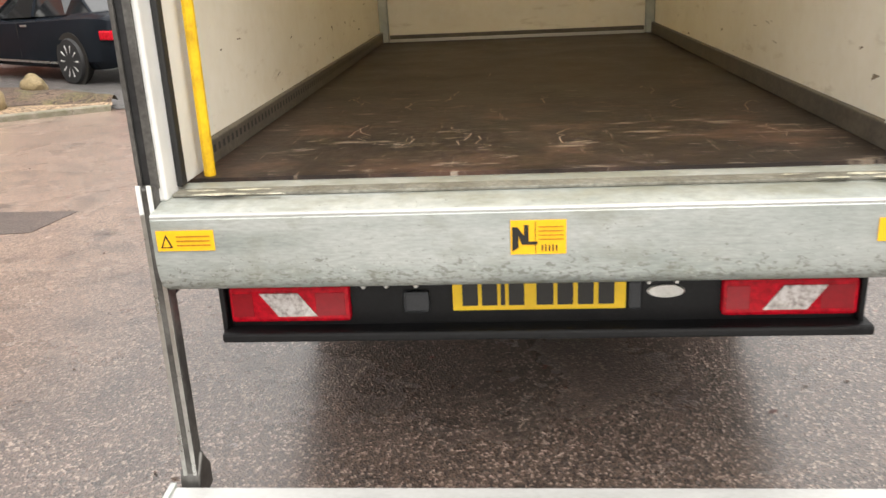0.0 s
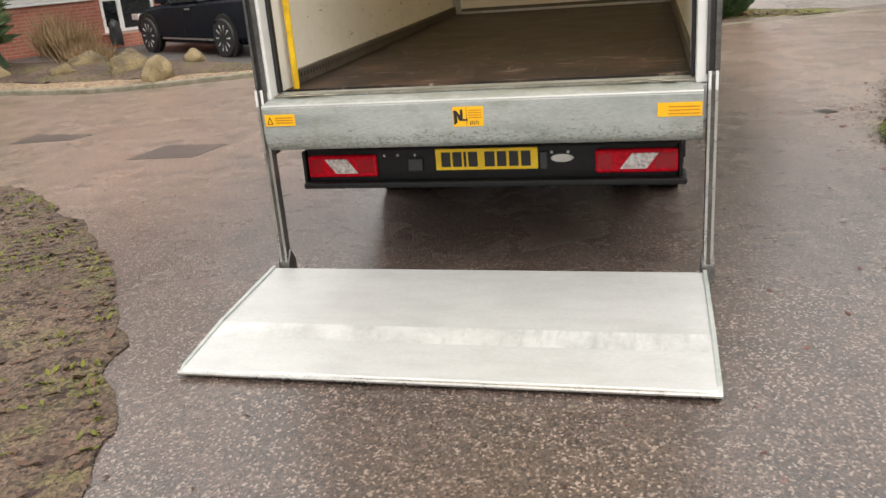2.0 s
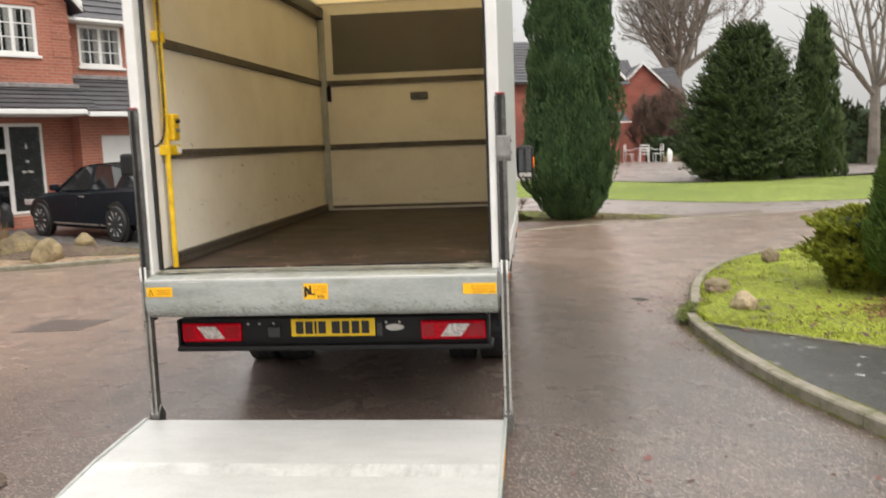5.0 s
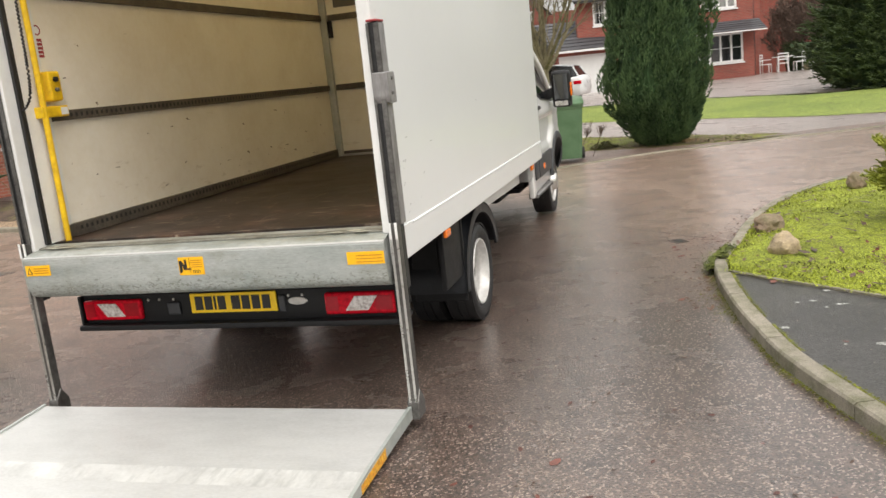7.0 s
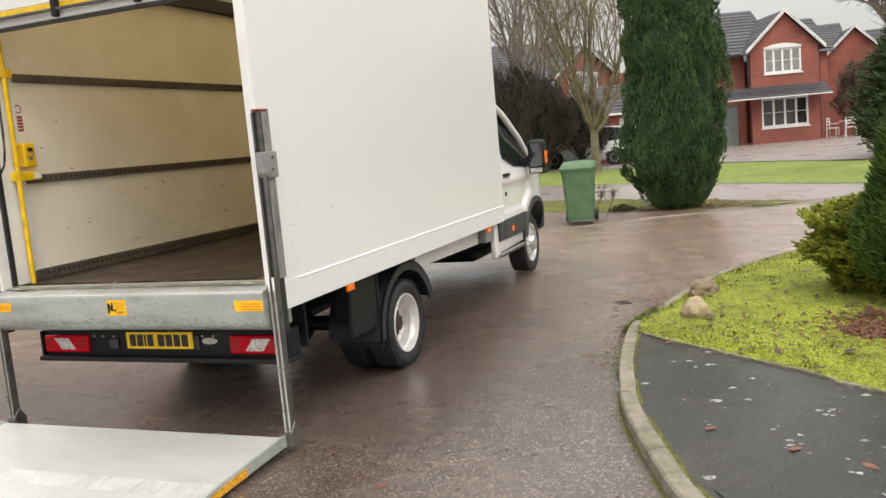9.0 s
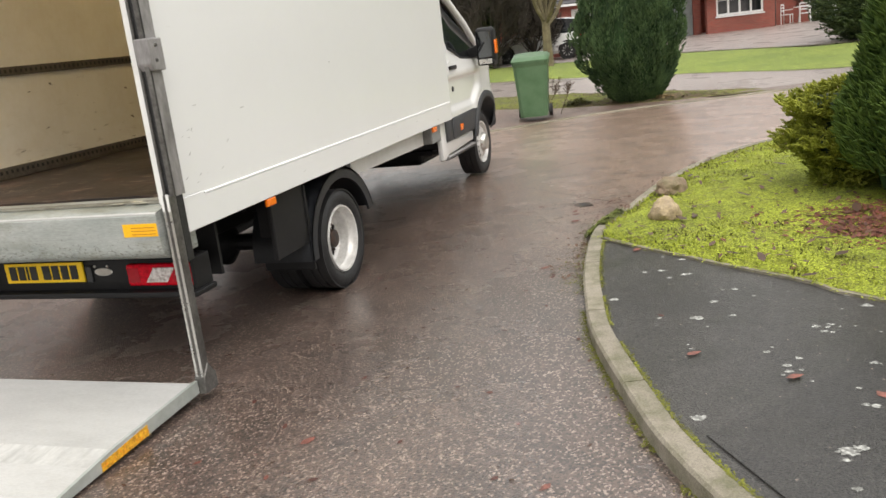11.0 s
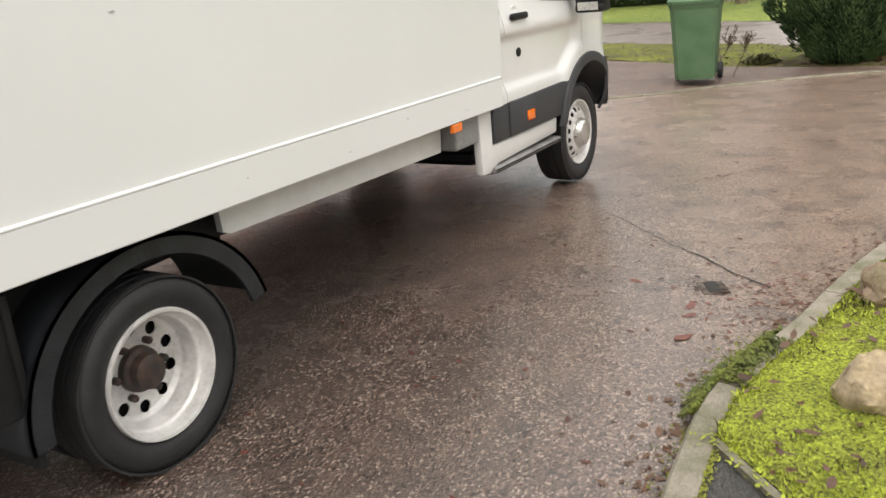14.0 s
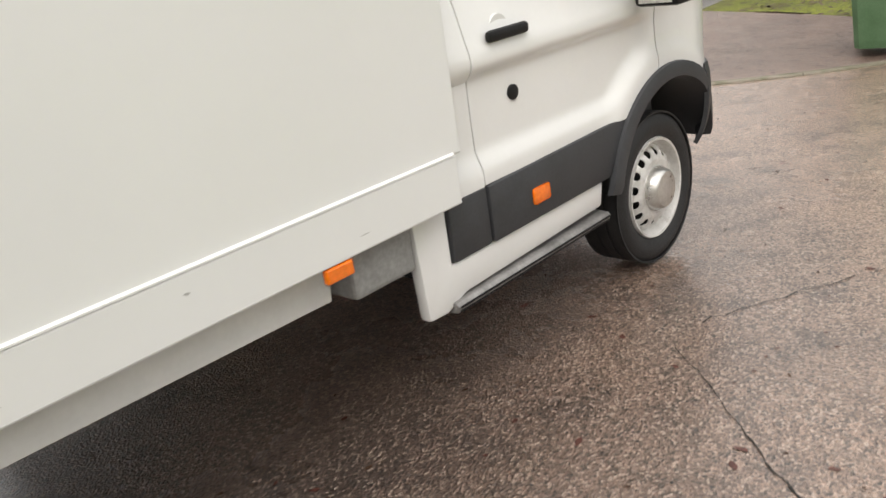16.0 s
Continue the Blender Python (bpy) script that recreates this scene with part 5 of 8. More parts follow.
def side_glass():
    line = [(6.905, belt(6.9) + 0.003), (7.2, belt(7.2)), (7.5, belt(7.5)), (7.93, belt(7.93))]
    top = [(6.905, 2.0), (7.0, 2.0), (7.3, 1.845), (7.93, 1.31)]
    bm = bmesh.new()
    lo = [bm.verts.new((skin_x(y, z) - 0.012, y, z)) for y, z in line]
    hi = [bm.verts.new((max(0.755, skin_x(y, z) - 0.012), y, z)) for y, z in top]
    for i in range(3):
        bm.faces.new((lo[i], lo[i + 1], hi[i + 1], hi[i]))
    return bm


for ob in both("side_window", side_glass, M_DGLASS, "dark glass side window"):
    pass
both("window_seal", lambda: tube([(0.945, 6.9, 1.41), (0.95, 7.2, 1.305), (0.955, 7.6, 1.275), (0.95, 7.98, 1.255)], 0.009, 6), M_RUBBERD)
bm = bmesh.new()
lo = [bm.verts.new((XC + u * 0.93, 8.05 - 0.06 * abs(u), 1.27)) for u in np.linspace(-1, 1, 9)]
hi = [bm.verts.new((XC + u * 0.75, 7.06 - 0.04 * abs(u), 2.06)) for u in np.linspace(-1, 1, 9)]
for i in range(8):
    bm.faces.new((lo[i], lo[i + 1], hi[i + 1], hi[i]))
vp("windscreen", bm, M_DGLASS, "dark windscreen glass")
vp("cab_interior", box(XC - 0.86, XC + 0.86, 6.52, 7.9, 0.5, 1.22, 0.02), M_CABIN)
vp("cab_floor", box(XC - 0.8, XC + 0.8, 6.5, 8.1, 0.46, 0.5), M_BLACKP)
vp("cab_back", box(XC - 0.75, XC + 0.75, 6.49, 6.51, 0.7, 2.05), M_PAINT)
vp("arch_liner", box(XC - 0.66, XC + 0.66, 7.4, 8.4, 0.5, 0.95), M_BLACKP)
both("door_handle", lambda: box(0.972, 0.998, 6.73, 6.93, 1.214, 1.252, 0.012), M_BLACKP, "black door handle", parents=doors)
both("handle_cup", lambda: lathe([(0.05, 0.0), (0.046, 0.006), (0.02, 0.004)], 24, pose(0.954, 6.82, 1.247)), M_PAINT, "", parents=doors)
both("door_lock", lambda: lathe([(0.026, 0.0), (0.026, 0.012), (0.018, 0.015)], 20, pose(0.946, 6.86, 1.03)), M_BLACKP, "black lock cover", parents=doors)


# mirrors
def mirror_shell():
    bm = box(1.02, 1.222, 7.52, 7.67, 1.2, 1.57, 0.05, 4)
    return bm


shells = both("door_mirror", mirror_shell, M_BLACKP, "black door mirror")
both("mirror_arm", lambda: prism([(0.93, 1.27), (1.08, 1.3), (1.08, 1.42), (0.9, 1.36)], 7.55, 7.66, "y", 0.012), M_BLACKP, "", parents=shells)
both("spotter_glass", lambda: box(1.055, 1.19, 7.506, 7.509, 1.205, 1.255), M_STEEL, "bright lower spotter mirror", False, shells)
# main glass tinted dark to stand for the dark trees it reflects
both("mirror_glass", lambda: box(1.05, 1.195, 7.516, 7.519, 1.27, 1.53), mat("mirror_glass", (0.12, 0.125, 0.13), 0.04, 1.0, var=0.0, rvar=0.01), "", False, shells)
both("mirror_base", lambda: box(1.03, 1.217, 7.51, 7.67, 1.19, 1.245, 0.02), M_BLACKP, "black lower cover", parents=shells)
both("turn_signal", lambda: box(1.214, 1.23, 7.54, 7.64, 1.3, 1.44, 0.008), M_AMBER, "amber turn signal", parents=shells)


from mathutils.bvhtree import BVHTree


# ---- kerbs, stones and litter of the ground ----
def kerb_stones(name, path, label, width, top, length, gap=0.008, first=0.0, moss=False):
    """Kerb stones laid end to end along a line of the plan."""
    kerb = thing(name, label, "kerb", kind="structure")
    out = offset(path, width)
    i = 0
    while i < len(path) - 2:
        j, run = i, 0.0
        while j < len(path) - 1 and run < length:
            run += (path[j + 1] - path[j]).length
            j += 1
        bm = bmesh.new()
        rows = []
        for k in range(i, j + 1):
            p, q = path[k], out[k]
            t = 0.0
            if k == i:
                p, q = p.lerp(path[k + 1], gap / max(1e-3, (path[k + 1] - path[k]).length)), q.lerp(out[k + 1], gap / max(1e-3, (path[k + 1] - path[k]).length))
            d = (q - p)
            lip = 0.012
            rows.append([bm.verts.new(v) for v in ((p.x, p.y, -0.05), (p.x, p.y, top - lip), (p.x + d.x * 0.12, p.y + d.y * 0.12, top), (q.x, q.y, top), (q.x, q.y, -0.05))])
        for a, b in zip(rows, rows[1:]):
            for m in range(4):
                bm.faces.new((a[m], a[m + 1], b[m + 1], b[m]))
        bm.faces.new(rows[0]), bm.faces.new(rows[-1][::-1])
        bmesh.ops.recalc_face_normals(bm, faces=bm.faces[:])
        part("kerb_stone", bm, M_KERB, kerb)
        i = j
    return kerb


near_kerb = [p for p in line if p.y < 9.9]
kerb_stones("kerb", near_kerb, "weathered concrete kerb round the island", 0.095, 0.082, 0.9)
kerb_stones("far_kerb", [p for p in far if p.x > -3], "flush concrete kerb along the footway", -0.09, 0.018, 0.9)
kerb_stones("edging", [p for p in edge if p.x < 4.6], "thin mossy concrete path edging", 0.032, 0.09, 0.9)
gk = spline(GK, 0.2)
kerb_stones("garden_kerb", gk, "low stone kerb along the gravel bed", -0.12, 0.07, 0.9)


def drop_on(tree, x, y):
    """The height of a sheet of ground under a place of the plan."""
    hit_ = tree.ray_cast(Vector((x, y, 5)), Vector((0, 0, -1)))[0]
    return None if hit_ is None else hit_.z


def tree_of(ob):
    return BVHTree.FromPolygons([v.co.copy() for v in ob.data.vertices], [tuple(p.vertices) for p in ob.data.polygons])


ON_VERGE, ON_LAWN, ON_PAVE = tree_of(mud), tree_of(lawn), tree_of(pavement)


def grit(name, n, place, size, material, label, flat=0.35, seed=1, kind="stuff", category="litter", onto=None, wide=1.0):
    """Many small flat scraps (leaves, crumbs, spots) lying on the ground."""
    r = random.Random(seed)
    verts, faces = [], []
    for _ in range(n):
        p = place(r)
        if p is None:
            continue
        x, y, z = p
        if onto is not None:
            z = drop_on(onto, x, y)
            if z is None:
                continue
        a, s, k = r.uniform(0, 6.28), size * r.uniform(0.5, 1.5), len(verts)
        tilt = r.uniform(-flat, flat)
        for c in ((-1.0, 0), (-0.35, 0.45), (0.4, 0.4), (1.1, 0.0), (0.35, -0.42), (-0.4, -0.45)):
            u, v = c[0] * s * r.uniform(0.8, 1.2), c[1] * s * wide * r.uniform(0.7, 1.3)
            verts.append((x + u * math.cos(a) - v * math.sin(a), y + u * math.sin(a) + v * math.cos(a), z + 0.002 + (fall(x, y) if z == 0 else 0) + abs(tilt) * s * 0.5 * (1 + c[0] * (1 if tilt > 0 else -1))))
        faces.append(tuple(range(k, k + 6)))
    me = bpy.data.meshes.new(name)
    me.from_pydata(verts, [], faces)
    me.materials.append(material)
    ob = new(name, me)
    return tagged(ob, label, category, kind=kind)


def on_island(r):
    """A place on the island's lawn near its corner."""
    i = r.randrange(corner, min(len(back) - 1, corner + 75))
    e = edge[min(len(edge) - 1, r.randrange(0, 30))]
    k = r.random() ** 1.2
    p = back[i].lerp(e, k)
    return (p.x, p.y, 0.1 + 0.035 * math.sin(math.pi * k))


M_FLECK = mat("blade_green", (0.36, 0.41, 0.04), 0.8, var=0.2, scale=3, col2=(0.2, 0.225, 0.026), rnd=0.0)
over = lambda r: (lambda p: (p[0], p[1], p[2] + 0.012))(on_island(r))
grit("lawn_leaves", 420, over, 0.022, M_LEAF, "small dead brown leaves scattered over the lawn", 0.9, 3)
grit("road_leaves", 170, lambda r: (r.uniform(0.6, 3.2), r.uniform(-1, 12), 0.0) if r.random() < 0.5 else (r.gauss(2.0, 0.7), r.gauss(6.0, 1.6), 0.0), 0.016, M_LEAFR, "wet reddish leaves stuck to the road", 0.15, 5)
grit("road_crumbs", 650, lambda r: (r.uniform(-6, 4), r.uniform(-3, 12), 0.0), 0.011, M_LEAF, "dark crumbs and twigs on the road", 0.5, 6)
grit("verge_leaves", 2600, lambda r: (lambda p, d: (p.x - d, p.y - d * 0.7, 0.05))(near[r.randrange(20, len(near) - 15)], r.uniform(0, 1.6) ** 1.3), 0.024, M_LEAF, "brown leaves on the muddy verge", 0.8, 7, onto=ON_VERGE)


def on_pavement(r):
    i = r.randrange(max(0, corner - 50), corner)
    e = edge[min(len(edge) - 1, r.randrange(2, 40))]
    p = back[i].lerp(e, r.uniform(0.1, 0.95))
    return (p.x, p.y, 0.078)


def lichen(r):
    """Loose clusters of spots."""
    p = on_pavement(random.Random(r.randrange(22) + 100))
    return (p[0] + r.gauss(0, 0.05), p[1] + r.gauss(0, 0.04), p[2])


rl = random.Random(71)
verts, faces = [], []
for k in range(110):
    p = on_pavement(rl) if k % 3 else lichen(rl)
    z = drop_on(ON_PAVE, p[0], p[1])
    if z is None:
        continue
    size_ = 0.006 + 0.024 * rl.random() ** 2 * (1.0 if k % 3 else 0.5)
    m0, c0 = len(verts), rl.uniform(0, 9)
    for q in range(22):
        a = 2 * math.pi * q / 22
        rr_ = size_ * (1 + 0.75 * noise.noise(Vector((2.2 * math.cos(a) + c0, 2.2 * math.sin(a), c0))))
        verts.append((p[0] + rr_ * math.cos(a) * 1.25, p[1] + rr_ * math.sin(a), (0.08 if (p[1] - 1.86) * 0.99 < (p[0] - 3.46) * 1.14 + 0.05 else z + 0.0012)))
    faces.append(tuple(range(m0, m0 + 22)))
me = bpy.data.meshes.new("lichen_spots")
me.from_pydata(verts, [], faces)
me.materials.append(M_WHITE)
tagged(new("lichen_spots", me), "pale torn lichen spots on the pavement", "lichen", kind="stuff")
grit("large_leaves", 9, lambda r: (r.gauss(2.35, 0.35), r.uniform(1.5, 7.0), 0.0), 0.032, M_LEAFR, "large wet dark red leaves on the road", 0.1, 15)
grit("large_leaves", 16, on_pavement, 0.035, M_LEAFR, "wet red leaves on the pavement", 0.1, 16)
ON_LAWN = tree_of(lawn)
grit("leaf_mulch", 1300, lambda r: (lambda a, k: (4.62 + 0.5 * k * math.cos(a), 4.62 + 0.27 * k * math.sin(a) + 0.1 * math.cos(a), 0.0))(r.uniform(0, 6.28), r.random() ** 0.55), 0.017, mat("mulch_red_brown", (0.17, 0.06, 0.035), 0.7, var=0.35, scale=14, col2=(0.07, 0.03, 0.02)), "bed of red-brown dead leaves under the shrub", 0.9, 85, onto=ON_LAWN)
grit("large_leaves", 60, over, 0.04, M_LEAF, "curled brown leaves on the moss", 0.7, 17)
grit("gutter_litter", 520, lambda r: (lambda p: (p.x - abs(r.gauss(0, 0.1)), p.y + r.gauss(0, 0.05), 0.0))(line[r.randrange(corner - 5, corner + 38)]), 0.017, M_LEAF, "dark rotting leaves gathered along the kerb", 0.6, 18)
def moss_line(r):
    """Moss in the joints on both sides of the kerb, thickest at the corner."""
    i = r.randrange(max(0, corner - 45), corner + 40)
    near_corner = abs(i - corner) < 9
    inner = r.random() < 0.55
    q = (back if inner else line)[i].lerp((back if inner else line)[i + 1], r.random())
    t = (line[i + 1] - line[i]).normalized()
    d = (abs(r.gauss(0, 0.012)) if inner else -abs(r.gauss(0, 0.018 + 0.05 * near_corner * (r.random() < 0.5))))
    if noise.noise(Vector((i * 0.31, 3.0 * inner, 0))) < -0.12 and not near_corner:
        return None
    return (q.x + d * t.y, q.y - d * t.x, 0.078 if inner else 0.004)


grit("kerb_moss", 9000, moss_line, 0.0065, mat("kerb_moss_olive", (0.17, 0.18, 0.02), 0.85, var=0.3, scale=5, col2=(0.08, 0.075, 0.015)), "bright moss along both edges of the kerb", 0.9, 11)
grit("edge_moss", 900, lambda r: (lambda p: (p.x + r.gauss(0, 0.03), p.y + r.gauss(0, 0.035), 0.09))(edge[r.randrange(0, 26)]), 0.008, M_FLECK, "moss creeping over the path edging", 0.9, 12)
def moss_bank(r):
    i = r.randrange(corner + 1, corner + 8)
    q, t = line[i].lerp(line[i + 1], r.random()), (line[i + 1] - line[i]).normalized()
    k = 1 - abs(i - corner - 4.5) / 5
    d = -abs(r.gauss(0, 0.07 * k)) + (0.1 * r.random() if 2 < i - corner < 7 else 0)
    return (q.x + d * t.y, q.y - d * t.x, (0.09 if d > 0 else max(0.006, 0.075 * math.exp(-abs(d) / 0.08))) + r.uniform(-0.01, 0.01))


grit("moss_bank", 2600, moss_bank, 0.009, mat("dull_moss", (0.14, 0.16, 0.02), 0.85, var=0.35, scale=6, col2=(0.05, 0.065, 0.014)), "mossy turf spilling over the kerb into the gutter", 1.2, 63)
# moss and weeds on the verge
def on_verge(r):
    p, d = near[r.randrange(20, len(near) - 15)], r.uniform(0.02, 1.5) ** 1.2
    q = (p.x - d, p.y - d * 0.7, 0.05)
    return q if noise.noise(Vector((q[0] * 2.3, q[1] * 2.3, 7.0))) > 0.02 else None


grit("verge_moss", 9000, on_verge, 0.016, mat("verge_weed", (0.15, 0.15, 0.02), 0.85, var=0.3, scale=3, col2=(0.07, 0.075, 0.015)), "green moss and weeds on the verge", 1.4, 27, onto=ON_VERGE)
# fine turf over the lawn
r0 = random.Random(21)
verts, faces = [], []
for _ in range(19000):
    x, y, z = on_island(r0)
    z -= 0.02
    h, a, w = r0.uniform(0.006, 0.024), r0.uniform(0, 6.28), r0.uniform(0.003, 0.008)
    k = len(verts)
    verts += [(x - w * math.cos(a), y - w * math.sin(a), z), (x + w * math.cos(a), y + w * math.sin(a), z), (x + r0.gauss(0, 0.01), y + r0.gauss(0, 0.01), z + h)]
    faces.append((k, k + 1, k + 2))
me = bpy.data.meshes.new("turf")
me.from_pydata(verts, [], faces)
me.materials.append(M_FLECK)
tagged(new("turf", me), "short bright green moss and grass blades", "grass", kind="stuff")
verts, faces = [], []
for _ in range(6000):
    x, y, z = on_island(r0)
    if noise.noise(Vector((x * 3.1, y * 3.1, 4.0))) < 0.05:
        continue
    z -= 0.02
    h, a, w = r0.uniform(0.012, 0.032), r0.uniform(0, 6.28), r0.uniform(0.004, 0.009)
    k = len(verts)
    verts += [(x - w * math.cos(a), y - w * math.sin(a), z), (x + w * math.cos(a), y + w * math.sin(a), z), (x + r0.gauss(0, 0.012), y + r0.gauss(0, 0.012), z + h)]
    faces.append((k, k + 1, k + 2))
me = bpy.data.meshes.new("dull_turf")
me.from_pydata(verts, [], faces)
me.materials.append(mat("dull_blade", (0.1, 0.1, 0.022), 0.85, var=0.3, scale=4, col2=(0.06, 0.045, 0.02)))
tagged(new("dull_turf", me), "dull olive patches in the lawn", "grass", kind="stuff")


def boulder(name, x, y, z, size, material, label, seed, group=""):
    bm = bmesh.new()
    bmesh.ops.create_icosphere(bm, subdivisions=4, radius=1.0)
    for v in bm.verts:
        d = v.co.normalized()
        k = 1 + 0.22 * noise.fractal(d * 1.3 + Vector((seed, 0, seed)), 0.9, 2.0, 3) + 0.05 * noise.noise(d * 5 + Vector((seed, 1, 0)))
        v.co = Vector((d.x * size[0], d.y * size[1], max(-0.55, d.z) * size[2])) * k
    ob = part(name, bm, material, None, "", True)
    ob.matrix_world = pose(x, y, z, 0, 0, seed * 40)
    return tagged(ob, label, "stone", group)


M_PALE = mat("pale_limestone", (0.42, 0.33, 0.2), 0.85, var=0.18, scale=7, fine=60, bump=0.5, col2=(0.27, 0.21, 0.14))
M_BROWNST = mat("brown_stone", (0.26, 0.19, 0.13), 0.85, var=0.2, scale=7, fine=60, bump=0.5, col2=(0.14, 0.12, 0.06))
boulder("stone", 3.13, 5.0, 0.155, (0.115, 0.11, 0.115), M_PALE, "pale rounded stone on the mossy lawn", 1, "stones on the island")
boulder("stone", 3.12, 6.02, 0.13, (0.16, 0.12, 0.095), M_BROWNST, "flat brown stone on the kerb edge", 2, "stones on the island")
boulder("stone", 4.12, 7.9, 0.15, (0.1, 0.1, 0.1), M_BROWNST, "round mottled stone on the lawn", 3, "stones on the island")
for i, (x, y, sx, sz, m) in enumerate(((-8.3, 11.2, 0.32, 0.24, M_STONEM), (-6.96, 10.4, 0.38, 0.26, M_STONEM), (-6.08, 9.7, 0.28, 0.27, M_STONE), (-6.34, 11.25, 0.21, 0.18, M_STONE), (-8.2, 10.4, 0.23, 0.16, M_STONEM), (-9.6, 10.4, 0.27, 0.24, M_STONE), (-7.7, 11.5, 0.26, 0.22, M_STONEM))):
    boulder("boulder", x, y, 0.12, (sx, sx * 0.75, sz), m, "mossy sandstone boulder in the gravel bed", i + 5, "boulders in the front garden")
# repairs, cracks and a tap cover in the road
M_PATCH = ground_mat("old_tarmac_patch", ((0.1, 0.07, 0.056), (0.135, 0.098, 0.08), (0.07, 0.048, 0.04)), (1.5, 6.0), 0.45, 1.0, None, 0.2, 110, 0.8, 0.12)
patch = part("road_patch", prism([(-3.62, 4.95), (-2.98, 5.0), (-2.9, 5.48), (-3.55, 5.5)], -0.02, 0.004, "z"), M_PATCH)
tagged(patch, "darker square tarmac repair in the road", "road patch", kind="structure")
patch = part("road_patch", prism([(-5.5, 5.75), (-4.85, 5.85), (-4.75, 6.1), (-5.5, 6.2)], -0.02, 0.004, "z"), M_PATCH)
tagged(patch, "darker tarmac repair in the road", "road patch", kind="structure")
cr = bmesh.new()
pts = spline([(1.46, 7.2), (1.56, 7.125), (1.8, 6.92), (1.97, 6.755), (2.25, 6.52), (2.43, 6.355), (2.62, 6.2)], 0.05)
rr = random.Random(3)
ring = [(p.x + rr.gauss(0, 0.006), p.y + rr.gauss(0, 0.006)) for p in pts]
for i, (a, b) in enumerate(zip(ring, ring[1:])):
    w = rr.uniform(0.6, 1.4) * (0.002 + 0.008 * (i / len(ring)) ** 2)
    cr.faces.new([cr.verts.new(v) for v in ((a[0], a[1] - w, 0.004 + fall(*a)), (b[0], b[1] - w, 0.004 + fall(*b)), (b[0], b[1] + w, 0.004 + fall(*b)), (a[0], a[1] + w, 0.004 + fall(*a)))])
crack = part("road_crack", cr, mat("dark_crack", (0.02, 0.018, 0.016), 0.7))
tagged(crack, "dark open crack across the road", "crack", kind="structure")
cr = bmesh.new()
ring = [(p.x + rr.gauss(0, 0.008), p.y + rr.gauss(0, 0.008)) for p in spline([(1.45, 7.42), (1.55, 7.59), (1.76, 7.95), (1.98, 8.3), (2.3, 8.75)], 0.07)]
for a, b in zip(ring, ring[1:]):
    w = rr.uniform(0.001, 0.004)
    cr.faces.new([cr.verts.new(v) for v in ((a[0] + w, a[1], 0.004 + fall(*a)), (b[0] + w, b[1], 0.004 + fall(*b)), (b[0] - w, b[1], 0.004 + fall(*b)), (a[0] - w, a[1], 0.004 + fall(*a)))])
seam = part("road_crack", cr, bpy.data.materials["dark_crack"])
tagged(seam, "fine dark seam in the road", "crack", kind="structure")
tap = thing("tap_cover", "small worn iron tap cover set in the road", "cover", pose(2.378, 6.13, fall(2.378, 6.13), 0, 0, 28))
M_IRON = mat("mottled_iron", (0.15, 0.12, 0.095), 0.6, 0.2, var=0.5, scale=45, col2=(0.05, 0.04, 0.035), bump=0.4)
part("cover_frame", box(-0.06, 0.06, -0.08, 0.08, -0.03, 0.0045, 0.003), M_IRON, tap)
part("lid", box(-0.03, 0.032, -0.068, 0.068, -0.02, 0.0075, 0.003), mat("dark_iron", (0.03, 0.026, 0.022), 0.5, 0.3, var=0.3, scale=40), tap, "dark iron lid")
M_SODDEN = mat("sodden_leaf", (0.055, 0.03, 0.02), 0.5, var=0.3, scale=20)
# sodden leaves heaped where the crack meets the kerb
grit("leaf_heap", 30, lambda r: (r.gauss(2.42, 0.09), r.gauss(6.1, 0.06), 0.003 + abs(r.gauss(0, 0.003))), 0.015, M_SODDEN, "small heap of dark sodden leaves on the road", 0.5, 61)
grit("leaf_heap", 110, lambda r: (r.gauss(2.6, 0.15), r.gauss(6.05, 0.16), 0.0), 0.013, M_LEAFR, "torn red leaves round the heap", 0.2, 62)
part_seam = [(3.46, 1.86), (4.02, 2.5), (4.45, 3.0), (6.3, 2.2), (9.5, 0.85), (9.0, -2.1), (6.5, -0.98), (4.72, 0.42), (3.85, 1.22)]
patch = part("pavement_patch", prism(part_seam, 0.05, 0.0785, "z"), ground_mat("newer_grey_asphalt", ((0.036, 0.034, 0.031), (0.056, 0.052, 0.047), (0.028, 0.028, 0.022)), (0.7, 4.0), 0.55, 0.9, ((0.2, 0.19, 0.17), 60.0, 0.76), 0.25, 150, 0.3, 0.04))
tagged(patch, "darker newer stretch of asphalt pavement", "pavement", kind="structure")


